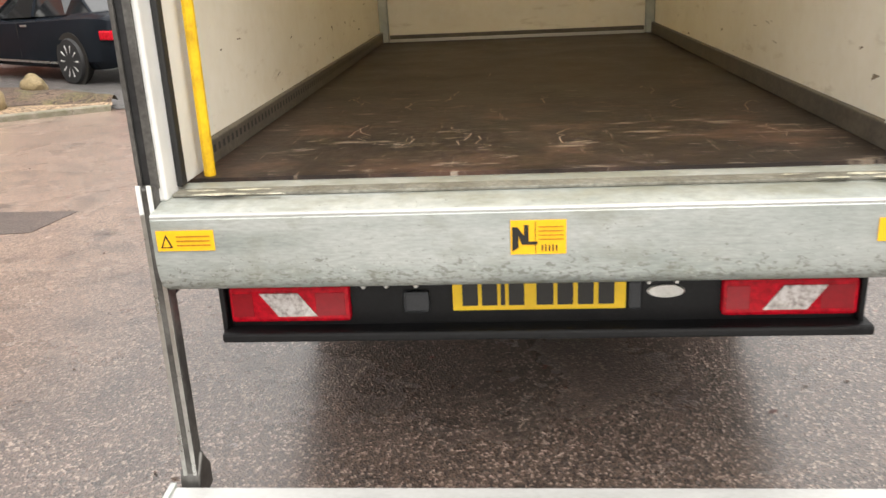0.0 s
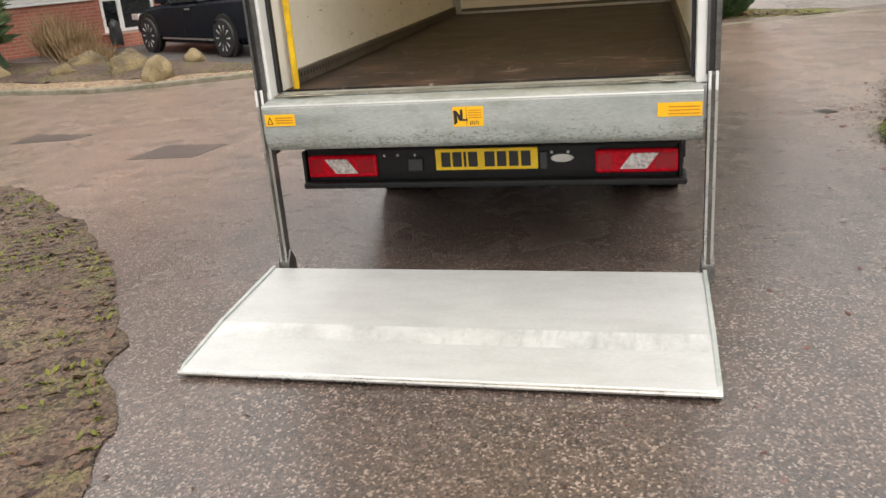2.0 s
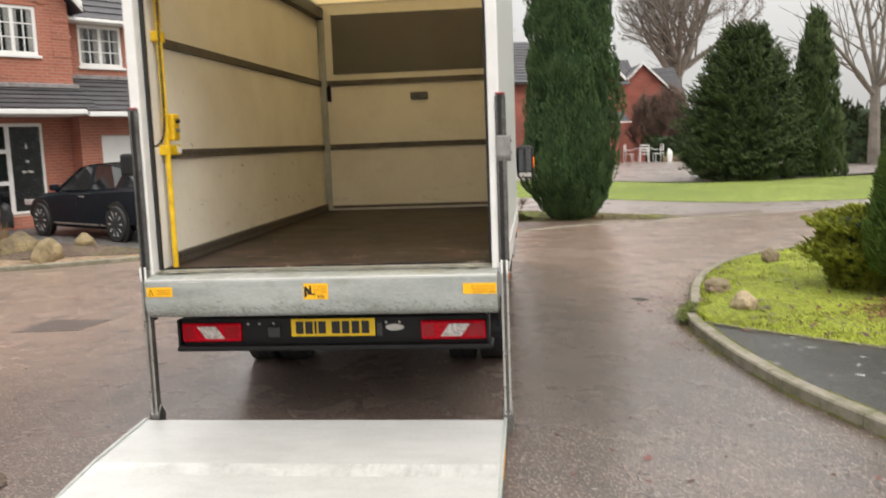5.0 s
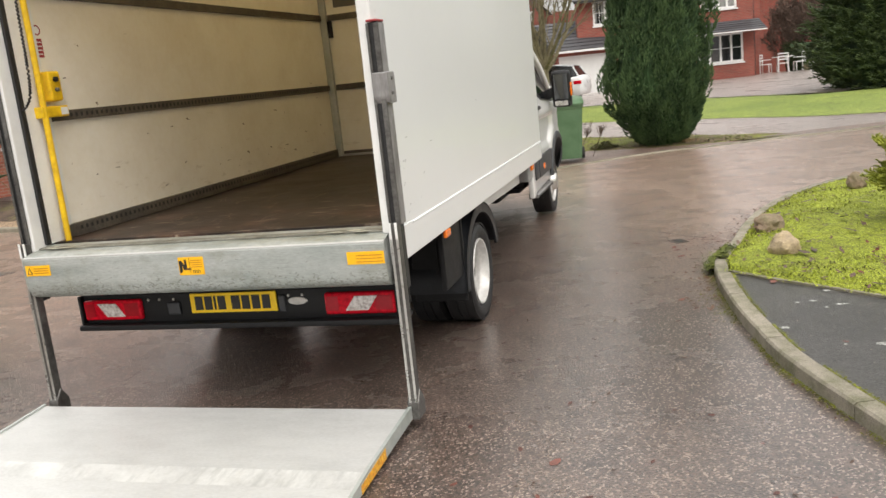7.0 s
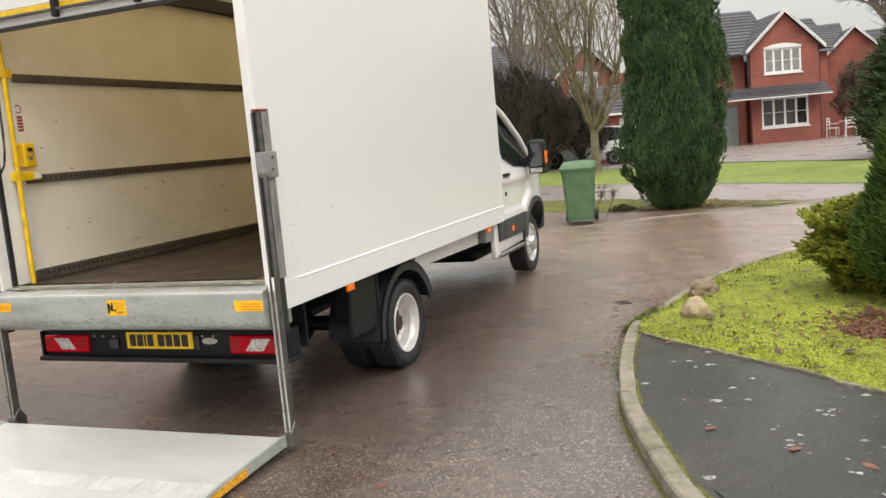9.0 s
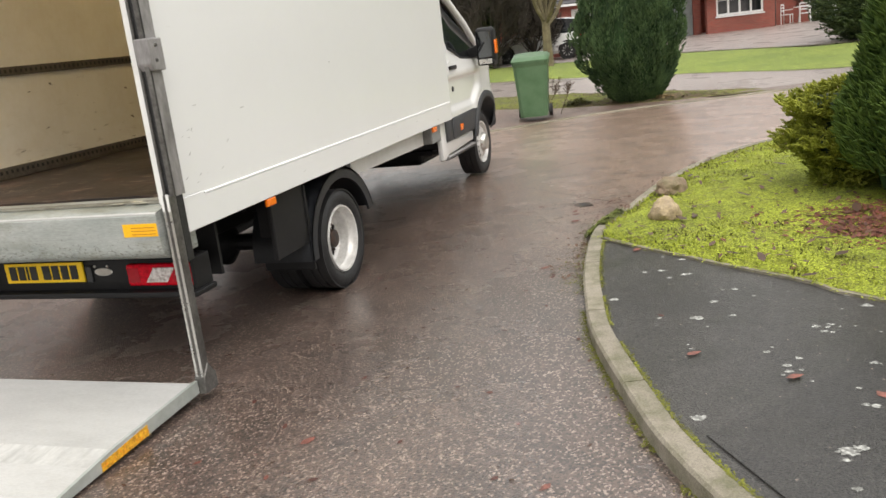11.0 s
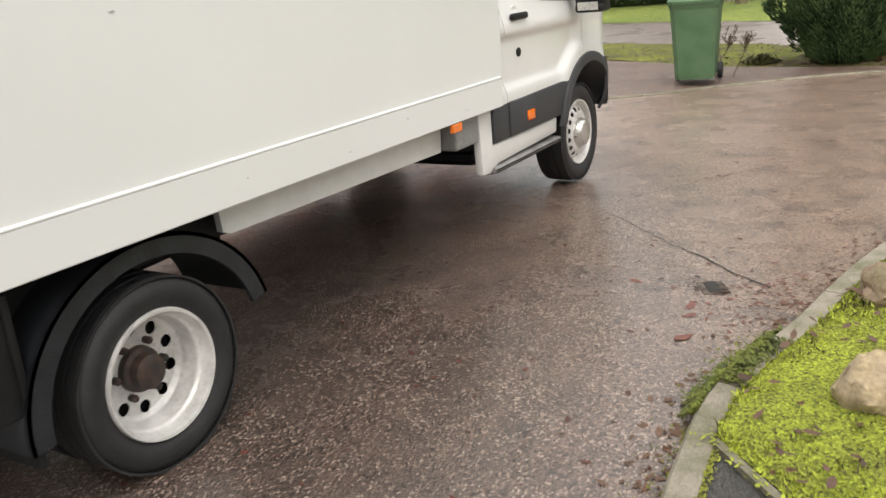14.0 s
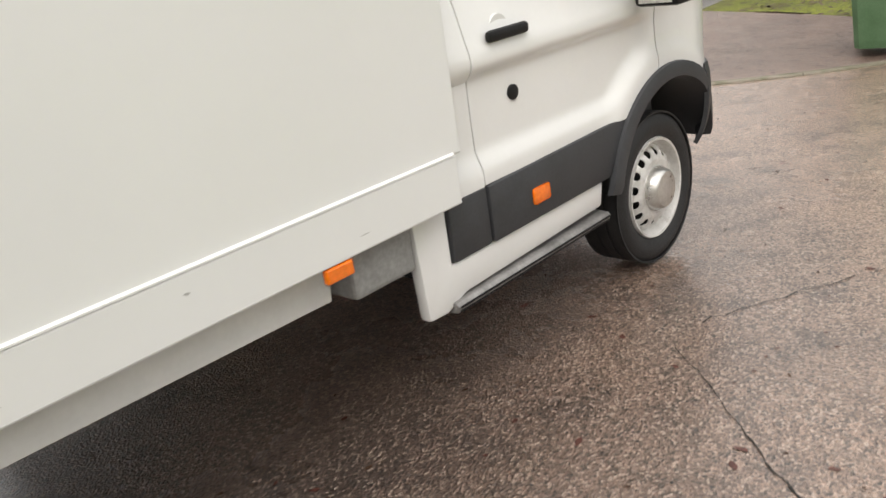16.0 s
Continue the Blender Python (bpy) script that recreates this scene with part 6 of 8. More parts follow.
# ---- green bin ----
def wheelie_bin(at):
    b = thing("wheelie_bin", "green plastic wheelie bin with closed lid on the verge", "bin", at)
    bm = bmesh.new()
    rows = []
    for z, w, d in ((0.06, 0.215, 0.26), (0.12, 0.222, 0.268), (0.86, 0.27, 0.32), (0.9, 0.285, 0.335), (0.955, 0.287, 0.337)):
        c = 0.05
        rows.append([bm.verts.new((x, y, z)) for x, y in ((-w + c, -d), (w - c, -d), (w, -d + c), (w, d - c), (w - c, d), (-w + c, d), (-w, d - c), (-w, -d + c))])
    for p, q in zip(rows, rows[1:]):
        for i in range(8):
            bm.faces.new((p[i], p[(i + 1) % 8], q[(i + 1) % 8], q[i]))
    bm.faces.new(rows[0][::-1]), bm.faces.new(rows[-1])
    part("body", bm, M_BIN, b, "tapered green body")
    bm = bmesh.new()
    rows = []
    for z, w, d in ((0.955, 0.3, 0.35), (0.985, 0.302, 0.352), (1.03, 0.27, 0.31), (1.05, 0.2, 0.22)):
        c = 0.06
        rows.append([bm.verts.new((x, y, z + 0.03 * (y / 0.35))) for x, y in ((-w + c, -d), (w - c, -d), (w, -d + c), (w, d - c), (w - c, d), (-w + c, d), (-w, d - c), (-w, -d + c))])
    for p, q in zip(rows, rows[1:]):
        for i in range(8):
            bm.faces.new((p[i], p[(i + 1) % 8], q[(i + 1) % 8], q[i]))
    bm.faces.new(rows[0][::-1]), bm.faces.new(rows[-1])
    part("lid", bm, M_BIN, b, "domed green lid", True)
    part("handle", tube([(-0.2, 0.36, 0.98), (-0.2, 0.4, 1.0), (0.2, 0.4, 1.0), (0.2, 0.36, 0.98)], 0.015, 8), M_BIN, b)
    for x in (-0.25, 0.25):
        part("wheel", lathe([(0.03, -0.03), (0.1, -0.028), (0.1, 0.028), (0.03, 0.03)], 20, pose(x, 0.27, 0.1)), M_RUBBER, b, "black rubber wheel", True)
    part("axle", tube([(-0.25, 0.27, 0.1), (0.25, 0.27, 0.1)], 0.012, 8), M_STEELD, b)
    return b


wheelie_bin(pose(0.58, 12.8, 0.038, 0, 0, 8))


# ---- foliage ----
def foliage(name, dark, light):
    """Sprays that differ one by one."""
    m = bpy.data.materials.new(name)
    m.use_nodes = True
    n, l = m.node_tree.nodes, m.node_tree.links
    b = n["Principled BSDF"]
    geo, ramp, tc, nz, ad = n.new("ShaderNodeNewGeometry"), n.new("ShaderNodeValToRGB"), n.new("ShaderNodeTexCoord"), n.new("ShaderNodeTexNoise"), n.new("ShaderNodeMath")
    nz.inputs["Scale"].default_value, nz.inputs["Detail"].default_value = 4.2, 4
    l.new(tc.outputs["Object"], nz.inputs["Vector"])
    ad.operation = "MULTIPLY_ADD"
    ad.inputs[1].default_value = 0.34
    l.new(geo.outputs["Random Per Island"], ad.inputs[0])
    l.new(nz.outputs["Fac"], ad.inputs[2])
    ramp.color_ramp.elements[0].position, ramp.color_ramp.elements[1].position = 0.42, 0.88
    ramp.color_ramp.elements[0].color, ramp.color_ramp.elements[1].color = (*dark, 1), (*light, 1)
    l.new(ad.outputs[0], ramp.inputs[0])
    l.new(ramp.outputs[0], b.inputs["Base Color"])
    b.inputs["Roughness"].default_value, b.inputs["Specular IOR Level"].default_value = 0.7, 0.25
    return m


F_CYP = foliage("cypress_sprays", (0.024, 0.05, 0.022), (0.098, 0.16, 0.06))
F_YEW = foliage("dark_conifer_sprays", (0.022, 0.04, 0.018), (0.1, 0.135, 0.05))
F_LIME = foliage("golden_conifer_sprays", (0.12, 0.14, 0.015), (0.34, 0.36, 0.05))
F_GREEN = foliage("fresh_conifer_sprays", (0.03, 0.06, 0.012), (0.1, 0.155, 0.03))
F_BOX = foliage("hedge_leaves", (0.02, 0.03, 0.014), (0.06, 0.075, 0.03))
F_DRY = foliage("dry_stalks", (0.16, 0.1, 0.05), (0.34, 0.24, 0.13))


def spindles(items, sides=3):
    """Slim leaf sprays: (root, way, length, width) each."""
    verts, faces = [], []
    for p, d, ln, w in items:
        d = d.normalized()
        u = d.cross(Vector((0.13, 0.71, 0.29))).normalized()
        v = d.cross(u)
        k = len(verts)
        verts.append(p)
        for i in range(sides):
            a = 2 * math.pi * i / sides
            verts.append(p + d * ln * 0.45 + w * (math.cos(a) * u + math.sin(a) * v))
        verts.append(p + d * ln)
        for i in range(sides):
            j = (i + 1) % sides
            faces.append((k, k + 1 + j, k + 1 + i))
            faces.append((k + 1 + i, k + 1 + j, k + 1 + sides))
    me = bpy.data.meshes.new("crown")
    me.from_pydata(verts, [], faces)
    return me


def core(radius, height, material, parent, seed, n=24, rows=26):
    """The dense heart of a conifer, coloured dark for the shade inside it."""
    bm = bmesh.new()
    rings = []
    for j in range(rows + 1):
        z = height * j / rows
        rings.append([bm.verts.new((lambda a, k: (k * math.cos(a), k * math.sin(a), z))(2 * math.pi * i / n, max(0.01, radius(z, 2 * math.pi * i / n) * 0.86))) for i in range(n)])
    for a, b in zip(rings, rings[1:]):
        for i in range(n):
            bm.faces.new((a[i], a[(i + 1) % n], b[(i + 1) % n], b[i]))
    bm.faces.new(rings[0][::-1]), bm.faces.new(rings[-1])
    return part("inner_foliage", bm, material, parent, "inner foliage coloured dark for shade", True)


def conifer(name, label, at, height, radius, count, spray, width, rise, material, heart, seed, z0=0.1, trunk=0.1, category="tree"):
    """radius(z, angle): the outline; rise: how steeply sprays point upwards, 0 to 1."""
    tree = thing(name, label, category, at)
    r = random.Random(seed)
    part("trunk", tube([(0, 0, -0.1), (0, 0, max(0.4, z0 + 0.4))], trunk, 10, taper=trunk * 0.8), M_BARK, tree, "brown trunk")
    core(radius, height * 0.985, heart, tree, seed)
    items = []
    for _ in range(count):
        z = z0 + (height - z0) * (1 - (1 - r.random()) ** 0.85)
        a = r.uniform(0, 2 * math.pi)
        k = radius(z, a) * (1 - 0.16 * r.random() ** 2)
        out = Vector((math.cos(a), math.sin(a), 0))
        way = out * (1 - rise) + Vector((0, 0, rise)) + Vector((r.gauss(0, 0.22), r.gauss(0, 0.22), r.gauss(0, 0.18)))
        items.append((out * k + Vector((0, 0, z - spray * 0.5 * rise)), way, spray * r.uniform(0.6, 1.35), width * r.uniform(0.7, 1.3)))
    me = spindles(items)
    me.materials.append(material)
    ob = new("crown", me)
    ob.parent = tree
    ob["label"] = "dense green leaf sprays"
    return tree


def ripple(z, a, seed, amp, fz=1.0, fa=1.0):
    return 1 + amp * noise.noise(Vector((fa * 2 * math.cos(a) + seed, fa * 2 * math.sin(a), z * fz + seed)))


CYP_Z = (0.0, 0.12, 0.4, 0.8, 1.2, 1.6, 2.2, 5.5)
CYP_BULGE = (0.28, 0.38, 0.62, 0.94, 0.97, 0.84, 0.74, 0.8)
CYP_STRAIGHT = (0.2, 0.3, 0.53, 0.64, 0.72, 0.79, 0.84, 0.82)


def cyp_r(z, a):
    """Narrow at the foot, one side bulging low down, then nearly upright."""
    side = 0.5 + 0.5 * math.cos(a - 3.0)
    k = side * np.interp(z, CYP_Z, CYP_BULGE) + (1 - side) * np.interp(z, CYP_Z, CYP_STRAIGHT)
    if z > 5.5:
        k *= max(0.02, (6.9 - z) / 1.4) ** 0.6
    return float(k) * ripple(z, a, 2.0, 0.13, 0.35, 1.6) * ripple(z, a, 9.0, 0.15, 0.9, 3.2)


def plume_tree(name, label, at, height, radius, plumes, material, heart, seed, tall=0.75, girth=0.13, spray=0.13, width=0.017, each=30, trunk=0.13):
    """A dense upright conifer whose surface is made of many upright plumes, each a clump of sprays."""
    tree = thing(name, label, "tree", at)
    r = random.Random(seed)
    part("trunk", tube([(0, 0, -0.1), (0, 0, 0.9)], trunk, 10, taper=trunk * 0.8), M_BARK, tree, "brown trunk")
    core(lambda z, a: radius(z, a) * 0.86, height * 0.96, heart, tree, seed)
    items = []
    for _ in range(plumes):
        z = height * (1 - (1 - r.random()) ** 0.92)
        a = r.uniform(0, 2 * math.pi)
        out = Vector((math.cos(a), math.sin(a), 0))
        h, g = tall * r.uniform(0.55, 1.25), girth * r.uniform(0.7, 1.3)
        foot, inner = max(0.02, z - tall * 0.45), r.uniform(0.72, 0.97)
        p = out * radius(foot, a) * inner + Vector((0, 0, foot))
        swell = min(1.0, max(-0.3, (radius(foot + h * 0.8, a) - radius(foot, a)) / (0.8 * h)))
        axis = (Vector((0, 0, 1)) + out * (swell + r.gauss(0.04, 0.06)) + Vector((r.gauss(0, 0.06), r.gauss(0, 0.06), 0))).normalized()
        if z > height * 0.9:
            h *= 0.7
        for _ in range(each):
            t = r.random() ** 0.8
            b = r.uniform(0, 2 * math.pi)
            off = Vector((math.cos(b), math.sin(b), 0))
            if off.dot(out) < -0.35:
                off = -off
            q = p + axis * h * t + off * g * math.sin(math.pi * min(1, 0.12 + 0.88 * t) ** 0.8)
            items.append((q, axis * 0.95 + off * 0.45 + Vector((r.gauss(0, 0.16), r.gauss(0, 0.16), r.gauss(0, 0.16))), spray * r.uniform(0.6, 1.3), width * r.uniform(0.7, 1.3)))
    me = spindles(items)
    me.materials.append(material)
    ob = new("crown", me)
    ob.parent = tree
    ob["label"] = "dense upright green plumes"
    return tree


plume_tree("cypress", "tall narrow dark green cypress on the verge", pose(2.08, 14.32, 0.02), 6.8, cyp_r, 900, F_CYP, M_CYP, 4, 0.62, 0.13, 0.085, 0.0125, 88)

def yew_r(z, a):
    k = 1.55 + 0.4 * z if z < 1 else 1.95 * max(0.03, 1 - ((z - 1) / 3.9) ** 1.5)
    return k * ripple(z, a, 5.0, 0.22, 0.6, 1.3) * ripple(z, a, 3.0, 0.14, 1.8, 2.5)


def plumed(name, label, at, height, radius, limbs, material, heart, seed, reach=0.75, spray=0.2, width=0.03, trunk=0.12):
    """A broad evergreen of feathery limbs that sweep out and up, with gaps between them."""
    tree = thing(name, label, "tree", at)
    r = random.Random(seed)
    part("trunk", tube([(0, 0, -0.1), (0, 0, height * 0.6)], trunk, 10, taper=trunk * 0.4), M_BARK, tree, "brown trunk")
    core(lambda z, a: radius(z, a) * 0.7, height * 0.84, heart, tree, seed)
    items = []
    for _ in range(limbs):
        z = height * (0.02 + 0.93 * r.random())
        a = r.uniform(0, 2 * math.pi)
        out = Vector((math.cos(a), math.sin(a), 0))
        p = out * radius(z, a) * r.uniform(0.62, 0.82) + Vector((0, 0, z))
        lift_ = 0.25 + 0.5 * z / height
        d = (out + Vector((r.gauss(0, 0.5), r.gauss(0, 0.5), lift_ * 0.7 + r.gauss(0, 0.25)))).normalized()
        ln = reach * r.uniform(0.55, 1.15) * (0.75 if z > height * 0.8 else 1.0)
        side = d.cross(Vector((0, 0, 1))).normalized()
        for i in range(20):
            t = (i + r.random()) / 20
            q = p + d * ln * t + Vector((0, 0, 0.14 * ln * t * t))
            s_ = 1 if i % 2 else -1
            way = d * 0.9 + side * s_ * (0.9 - 0.4 * t) + Vector((r.gauss(0, 0.3), r.gauss(0, 0.3), r.gauss(0.1, 0.3)))
            items.append((q, way, spray * (1.15 - 0.5 * t) * r.uniform(0.7, 1.3), width * r.uniform(0.7, 1.2)))
    me = spindles(items)
    me.materials.append(material)
    ob = new("crown", me)
    ob.parent = tree
    ob["label"] = "feathery dark green limbs"
    return tree


plumed("yew_shrub", "broad dark feathery evergreen shrub on the far lawn", pose(7.95, 25.2, 0.05), 4.8, yew_r, 2600, F_YEW, M_YEW, 6, 0.62, 0.16, 0.022)


def col_r(z, a):
    return (0.95 - 0.1 * z) * (1 if z < 4 else max(0.05, (5.9 - z) / 1.9) ** 0.7) * ripple(z, a, 7.0, 0.15, 0.8, 1.5)


plume_tree("column_conifer", "slender dark conifer beside the broad evergreen", pose(10.2, 25.6, 0.05), 5.0, lambda z, a: 0.88 * col_r(z * 1.18, a), 420, F_YEW, M_CYP, 8, 0.9, 0.17, 0.2, 0.028, 26)


# shrubs on the island
def tier_r(z, a):
    """Two spreading tiers over a narrow shaded foot."""
    k = 0.2 + 0.36 * math.exp(-((z - 0.36) / 0.12) ** 2) + 0.3 * math.exp(-((z - 0.64) / 0.1) ** 2)
    return k * (1 if z < 0.66 else max(0.05, (0.82 - z) / 0.16)) * ripple(z, a, 1.0, 0.25, 2.0, 1.8)


def pyr_r(z, a):
    return 1.0 * max(0.03, 1 - z / 2.45) ** 0.75 * (0.6 + 0.4 * min(1, z / 0.7)) * ripple(z, a, 4.0, 0.2, 1.6, 1.6)


# dark green heart under yellow sprays stands for the shade beneath the tiers
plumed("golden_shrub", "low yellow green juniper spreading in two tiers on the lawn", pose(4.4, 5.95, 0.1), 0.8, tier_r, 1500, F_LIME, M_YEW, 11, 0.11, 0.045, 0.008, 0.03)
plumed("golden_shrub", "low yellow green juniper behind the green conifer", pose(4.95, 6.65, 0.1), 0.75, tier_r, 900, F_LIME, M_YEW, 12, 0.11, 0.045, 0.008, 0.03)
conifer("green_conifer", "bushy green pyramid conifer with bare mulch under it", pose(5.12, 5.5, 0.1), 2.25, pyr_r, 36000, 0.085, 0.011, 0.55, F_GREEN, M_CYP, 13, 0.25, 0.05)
ON_FAR = tree_of(verge)
grit("cypress_litter", 2600, lambda r: (r.gauss(2.2, 0.85), r.gauss(14.15, 0.32), 0.06), 0.024, mat("tan_litter", (0.27, 0.2, 0.12), 0.8, var=0.3, scale=9, col2=(0.1, 0.065, 0.04)), "tan fallen scraps and bare soil under the cypress", 0.6, 81, onto=ON_FAR)
grit("tan_heap", 160, lambda r: (r.gauss(2.5, 0.1), r.gauss(14.3, 0.08), 0.06 + abs(r.gauss(0, 0.03))), 0.026, mat("yellow_tan_leaf", (0.42, 0.3, 0.14), 0.8, var=0.3, scale=9, col2=(0.24, 0.16, 0.07)), "heap of tan dead sprays at the cypress foot", 0.9, 83)
grit("grass_tuft", 700, lambda r: (lambda a, k: (1.04 + 0.26 * k * math.cos(a), 14.3 + 0.14 * k * math.sin(a), 0.06 + 0.11 * (1 - k * k) * r.random()))(r.uniform(0, 6.28), r.random() ** 0.6), 0.022, mat("olive_tuft", (0.1, 0.1, 0.025), 0.85, var=0.3, scale=9, col2=(0.05, 0.045, 0.02)), "low olive grass tuft on the verge", 1.5, 84)
grit("verge_litter", 1500, lambda r: (r.uniform(-2.0, 4.2), r.uniform(14.0, 17.5), 0.06), 0.03, M_LEAF, "dead leaves on the grass verge", 0.7, 82, onto=ON_FAR)
M_MULCH = mat("red_brown_mulch", (0.2, 0.06, 0.035), 0.8, var=0.3, scale=18, col2=(0.08, 0.035, 0.02))
grit("mulch", 5200, lambda r: (r.gauss(5.0, 0.42), r.gauss(4.75, 0.24), 0.1), 0.02, M_MULCH, "fallen red brown needles and scraps under the conifer", 0.5, 33, onto=ON_LAWN)
# dark conifer in the front garden and dry stalks by the wall
conifer("garden_conifer", "dark conifer in the gravel bed", pose(-10.7, 10.7, 0.05), 5.5, lambda z, a: (1.05 - 0.17 * z) * ripple(z, a, 6.0, 0.3, 1.2, 1.6), 4200, 0.35, 0.04, 0.35, F_YEW, M_YEW, 14, 0.6)
for i, (x, y, h) in enumerate(((-9.35, 12.4, 0.8), (-8.5, 11.6, 0.45), (-10.1, 12.9, 1.0))):
    tuft = thing("dry_tuft", "clump of dry brown stalks in the front garden", "plant", pose(x, y, 0.08), "dry clumps")
    r = random.Random(40 + i)
    me = spindles([(Vector((r.gauss(0, 0.16), r.gauss(0, 0.16), 0)), Vector((r.gauss(0, 0.3), r.gauss(0, 0.3), 1)), h * r.uniform(0.6, 1.1), 0.012) for _ in range(260)])
    me.materials.append(F_DRY)
    ob = new("dry_growth", me)
    ob.parent = tuft


def bare_tree(name, label, at, height, seed, spread=0.55, levels=6, stems=1, trunk=0.16, lean=0.0, material=None, twig=0.006):
    """A leafless tree: trunk and limbs split again and again."""
    tree = thing(name, label, "tree", at)
    r = random.Random(seed)
    verts, faces = [], {0: [], 1: []}
    def bar(a, b, ra, rb, deep):
        n = 7 if deep < 2 else 3
        d = (b - a).normalized()
        u = d.cross(Vector((0.3, 0.2, 0.93))).normalized()
        v = d.cross(u)
        k = len(verts)
        for p, q in ((a, ra), (b, rb)):
            for i in range(n):
                t = 2 * math.pi * i / n
                verts.append(p + q * (math.cos(t) * u + math.sin(t) * v))
        for i in range(n):
            faces[0 if deep < 2 else 1].append((k + i, k + (i + 1) % n, k + n + (i + 1) % n, k + n + i))
    def grow(p, d, ln, rad, deep):
        steps = 3
        for i in range(steps):
            q = p + d * ln / steps
            nr = max(twig, rad * 0.88)
            bar(p, q, rad, nr, deep)
            p, rad = q, nr
            d = (d + Vector((r.gauss(0, 0.1), r.gauss(0, 0.1), 0.07))).normalized()
            if deep and deep < levels and r.random() < 0.55:
                side = (d + Vector((r.gauss(0, spread), r.gauss(0, spread), r.uniform(0.0, 0.3)))).normalized()
                grow(p, side, ln * 0.66, max(twig, rad * 0.5), deep + 1)
        if deep < levels:
            for _ in range(2 if r.random() < 0.6 else 3):
                nd = (d + Vector((r.gauss(0, spread), r.gauss(0, spread), r.gauss(0.12, 0.2)))).normalized()
                grow(p, nd, ln * r.uniform(0.62, 0.85), max(twig, rad * 0.66), deep + 1)
    for s in range(stems):
        a = 2 * math.pi * s / stems
        off = Vector((0.12 * math.cos(a), 0.12 * math.sin(a), 0)) * (stems > 1)
        grow(off, Vector((0.28 * math.cos(a) * (stems > 1) + lean, 0.28 * math.sin(a) * (stems > 1), 1)).normalized(), height * 0.27, trunk, 0)
    for k, nm in ((0, "trunk"), (1, "branch_work")):
        me = bpy.data.meshes.new(nm)
        me.from_pydata(verts, [], faces[k])
        me.materials.append(material or M_BARKF)
        ob = new(nm, me)
        ob.parent = tree
    return tree


def crown_tree(name, label, at, fork, centre, rx, rz, seed, material, trunk=0.25, twig=0.012, counts=(9, 8, 6, 4), upright=0.5, lean=0.0):
    """A leafless tree: limbs fan from a fork and divide towards the skin of an egg-shaped crown."""
    tree = thing(name, label, "tree", at)
    r = random.Random(seed)
    verts, faces = [], {0: [], 1: []}
    def limb(pts, ra, rb, deep):
        n = 7 if deep == 0 else 4 if deep == 1 else 3
        k0 = len(verts)
        for i, p in enumerate(pts):
            d = (pts[min(i + 1, len(pts) - 1)] - pts[max(0, i - 1)]).normalized()
            u = d.cross(Vector((0.31, 0.2, 0.17))).normalized()
            v = d.cross(u)
            q = ra + (rb - ra) * i / (len(pts) - 1)
            verts.extend(p + q * (math.cos(2 * math.pi * j / n) * u + math.sin(2 * math.pi * j / n) * v) for j in range(n))
        for i in range(len(pts) - 1):
            for j in range(n):
                a, b = k0 + i * n + j, k0 + i * n + (j + 1) % n
                faces[0 if deep < 1 else 1].append((a, b, b + n, a + n))
    def reach_to(p, d):
        """How far it is from a place inside the crown to its skin."""
        e = Vector(((p.x - lean) / rx, p.y / rx, (p.z - centre) / rz))
        w = Vector((d.x / rx, d.y / rx, d.z / rz))
        a, b, c = w.dot(w), 2 * e.dot(w), e.dot(e) - 1
        disc_ = b * b - 4 * a * c
        return max(0.25, (-b + math.sqrt(disc_)) / (2 * a)) if disc_ > 0 else 0.3
    def grow(p, d, rad, deep):
        full = reach_to(p, d)
        ln = full * (r.uniform(0.72, 0.98) if deep < 2 else r.uniform(0.35, 0.8))
        steps = 7 if deep < 2 else 4
        pts, q = [p], p
        for i in range(steps):
            d = (d + Vector((r.gauss(0, 0.09), r.gauss(0, 0.09), 0.05 * upright + r.gauss(0, 0.06)))).normalized()
            q = q + d * ln / steps
            pts.append(q)
        end = max(twig, rad * 0.3)
        limb(pts, max(twig, rad), end, deep)
        if deep + 1 < len(counts):
            for i in range(counts[deep + 1]):
                t = 0.18 + 0.8 * (i + r.random()) / counts[deep + 1]
                k = min(steps - 1, int(t * steps))
                at_ = pts[k].lerp(pts[k + 1], t * steps - k)
                way = (pts[k + 1] - pts[k]).normalized()
                side = way.cross(Vector((r.gauss(0, 1), r.gauss(0, 1), r.gauss(0, 1)))).normalized()
                grow(at_, (way * 0.8 + side * r.uniform(0.45, 0.85) + Vector((0, 0, 0.3 * upright))).normalized(), max(twig, (rad + (end - rad) * t) * 0.55), deep + 1)
    limb([Vector((0, 0, -0.1)), Vector((lean * 0.1, 0, fork * 0.5)), Vector((lean * 0.25, 0, fork))], trunk * 1.2, trunk * 0.85, 0)
    for i in range(counts[0]):
        a = 2 * math.pi * (i + r.uniform(-0.3, 0.3)) / counts[0] * 2.4
        tilt = (i + 0.5) / counts[0]
        flat_ = math.sin(tilt * (1.45 - 0.75 * upright))
        grow(Vector((lean * 0.25, 0, fork * r.uniform(0.86, 1.0))), Vector((flat_ * math.cos(a), flat_ * math.sin(a), math.cos(tilt * (1.45 - 0.75 * upright)))).normalized(), trunk * r.uniform(0.42, 0.6), 0)
    for k, nm in ((0, "trunk"), (1, "branch_work")):
        me = bpy.data.meshes.new(nm)
        me.from_pydata(verts, [], faces[k])
        me.materials.append(material)
        ob = new(nm, me)
        ob.parent = tree
    return tree


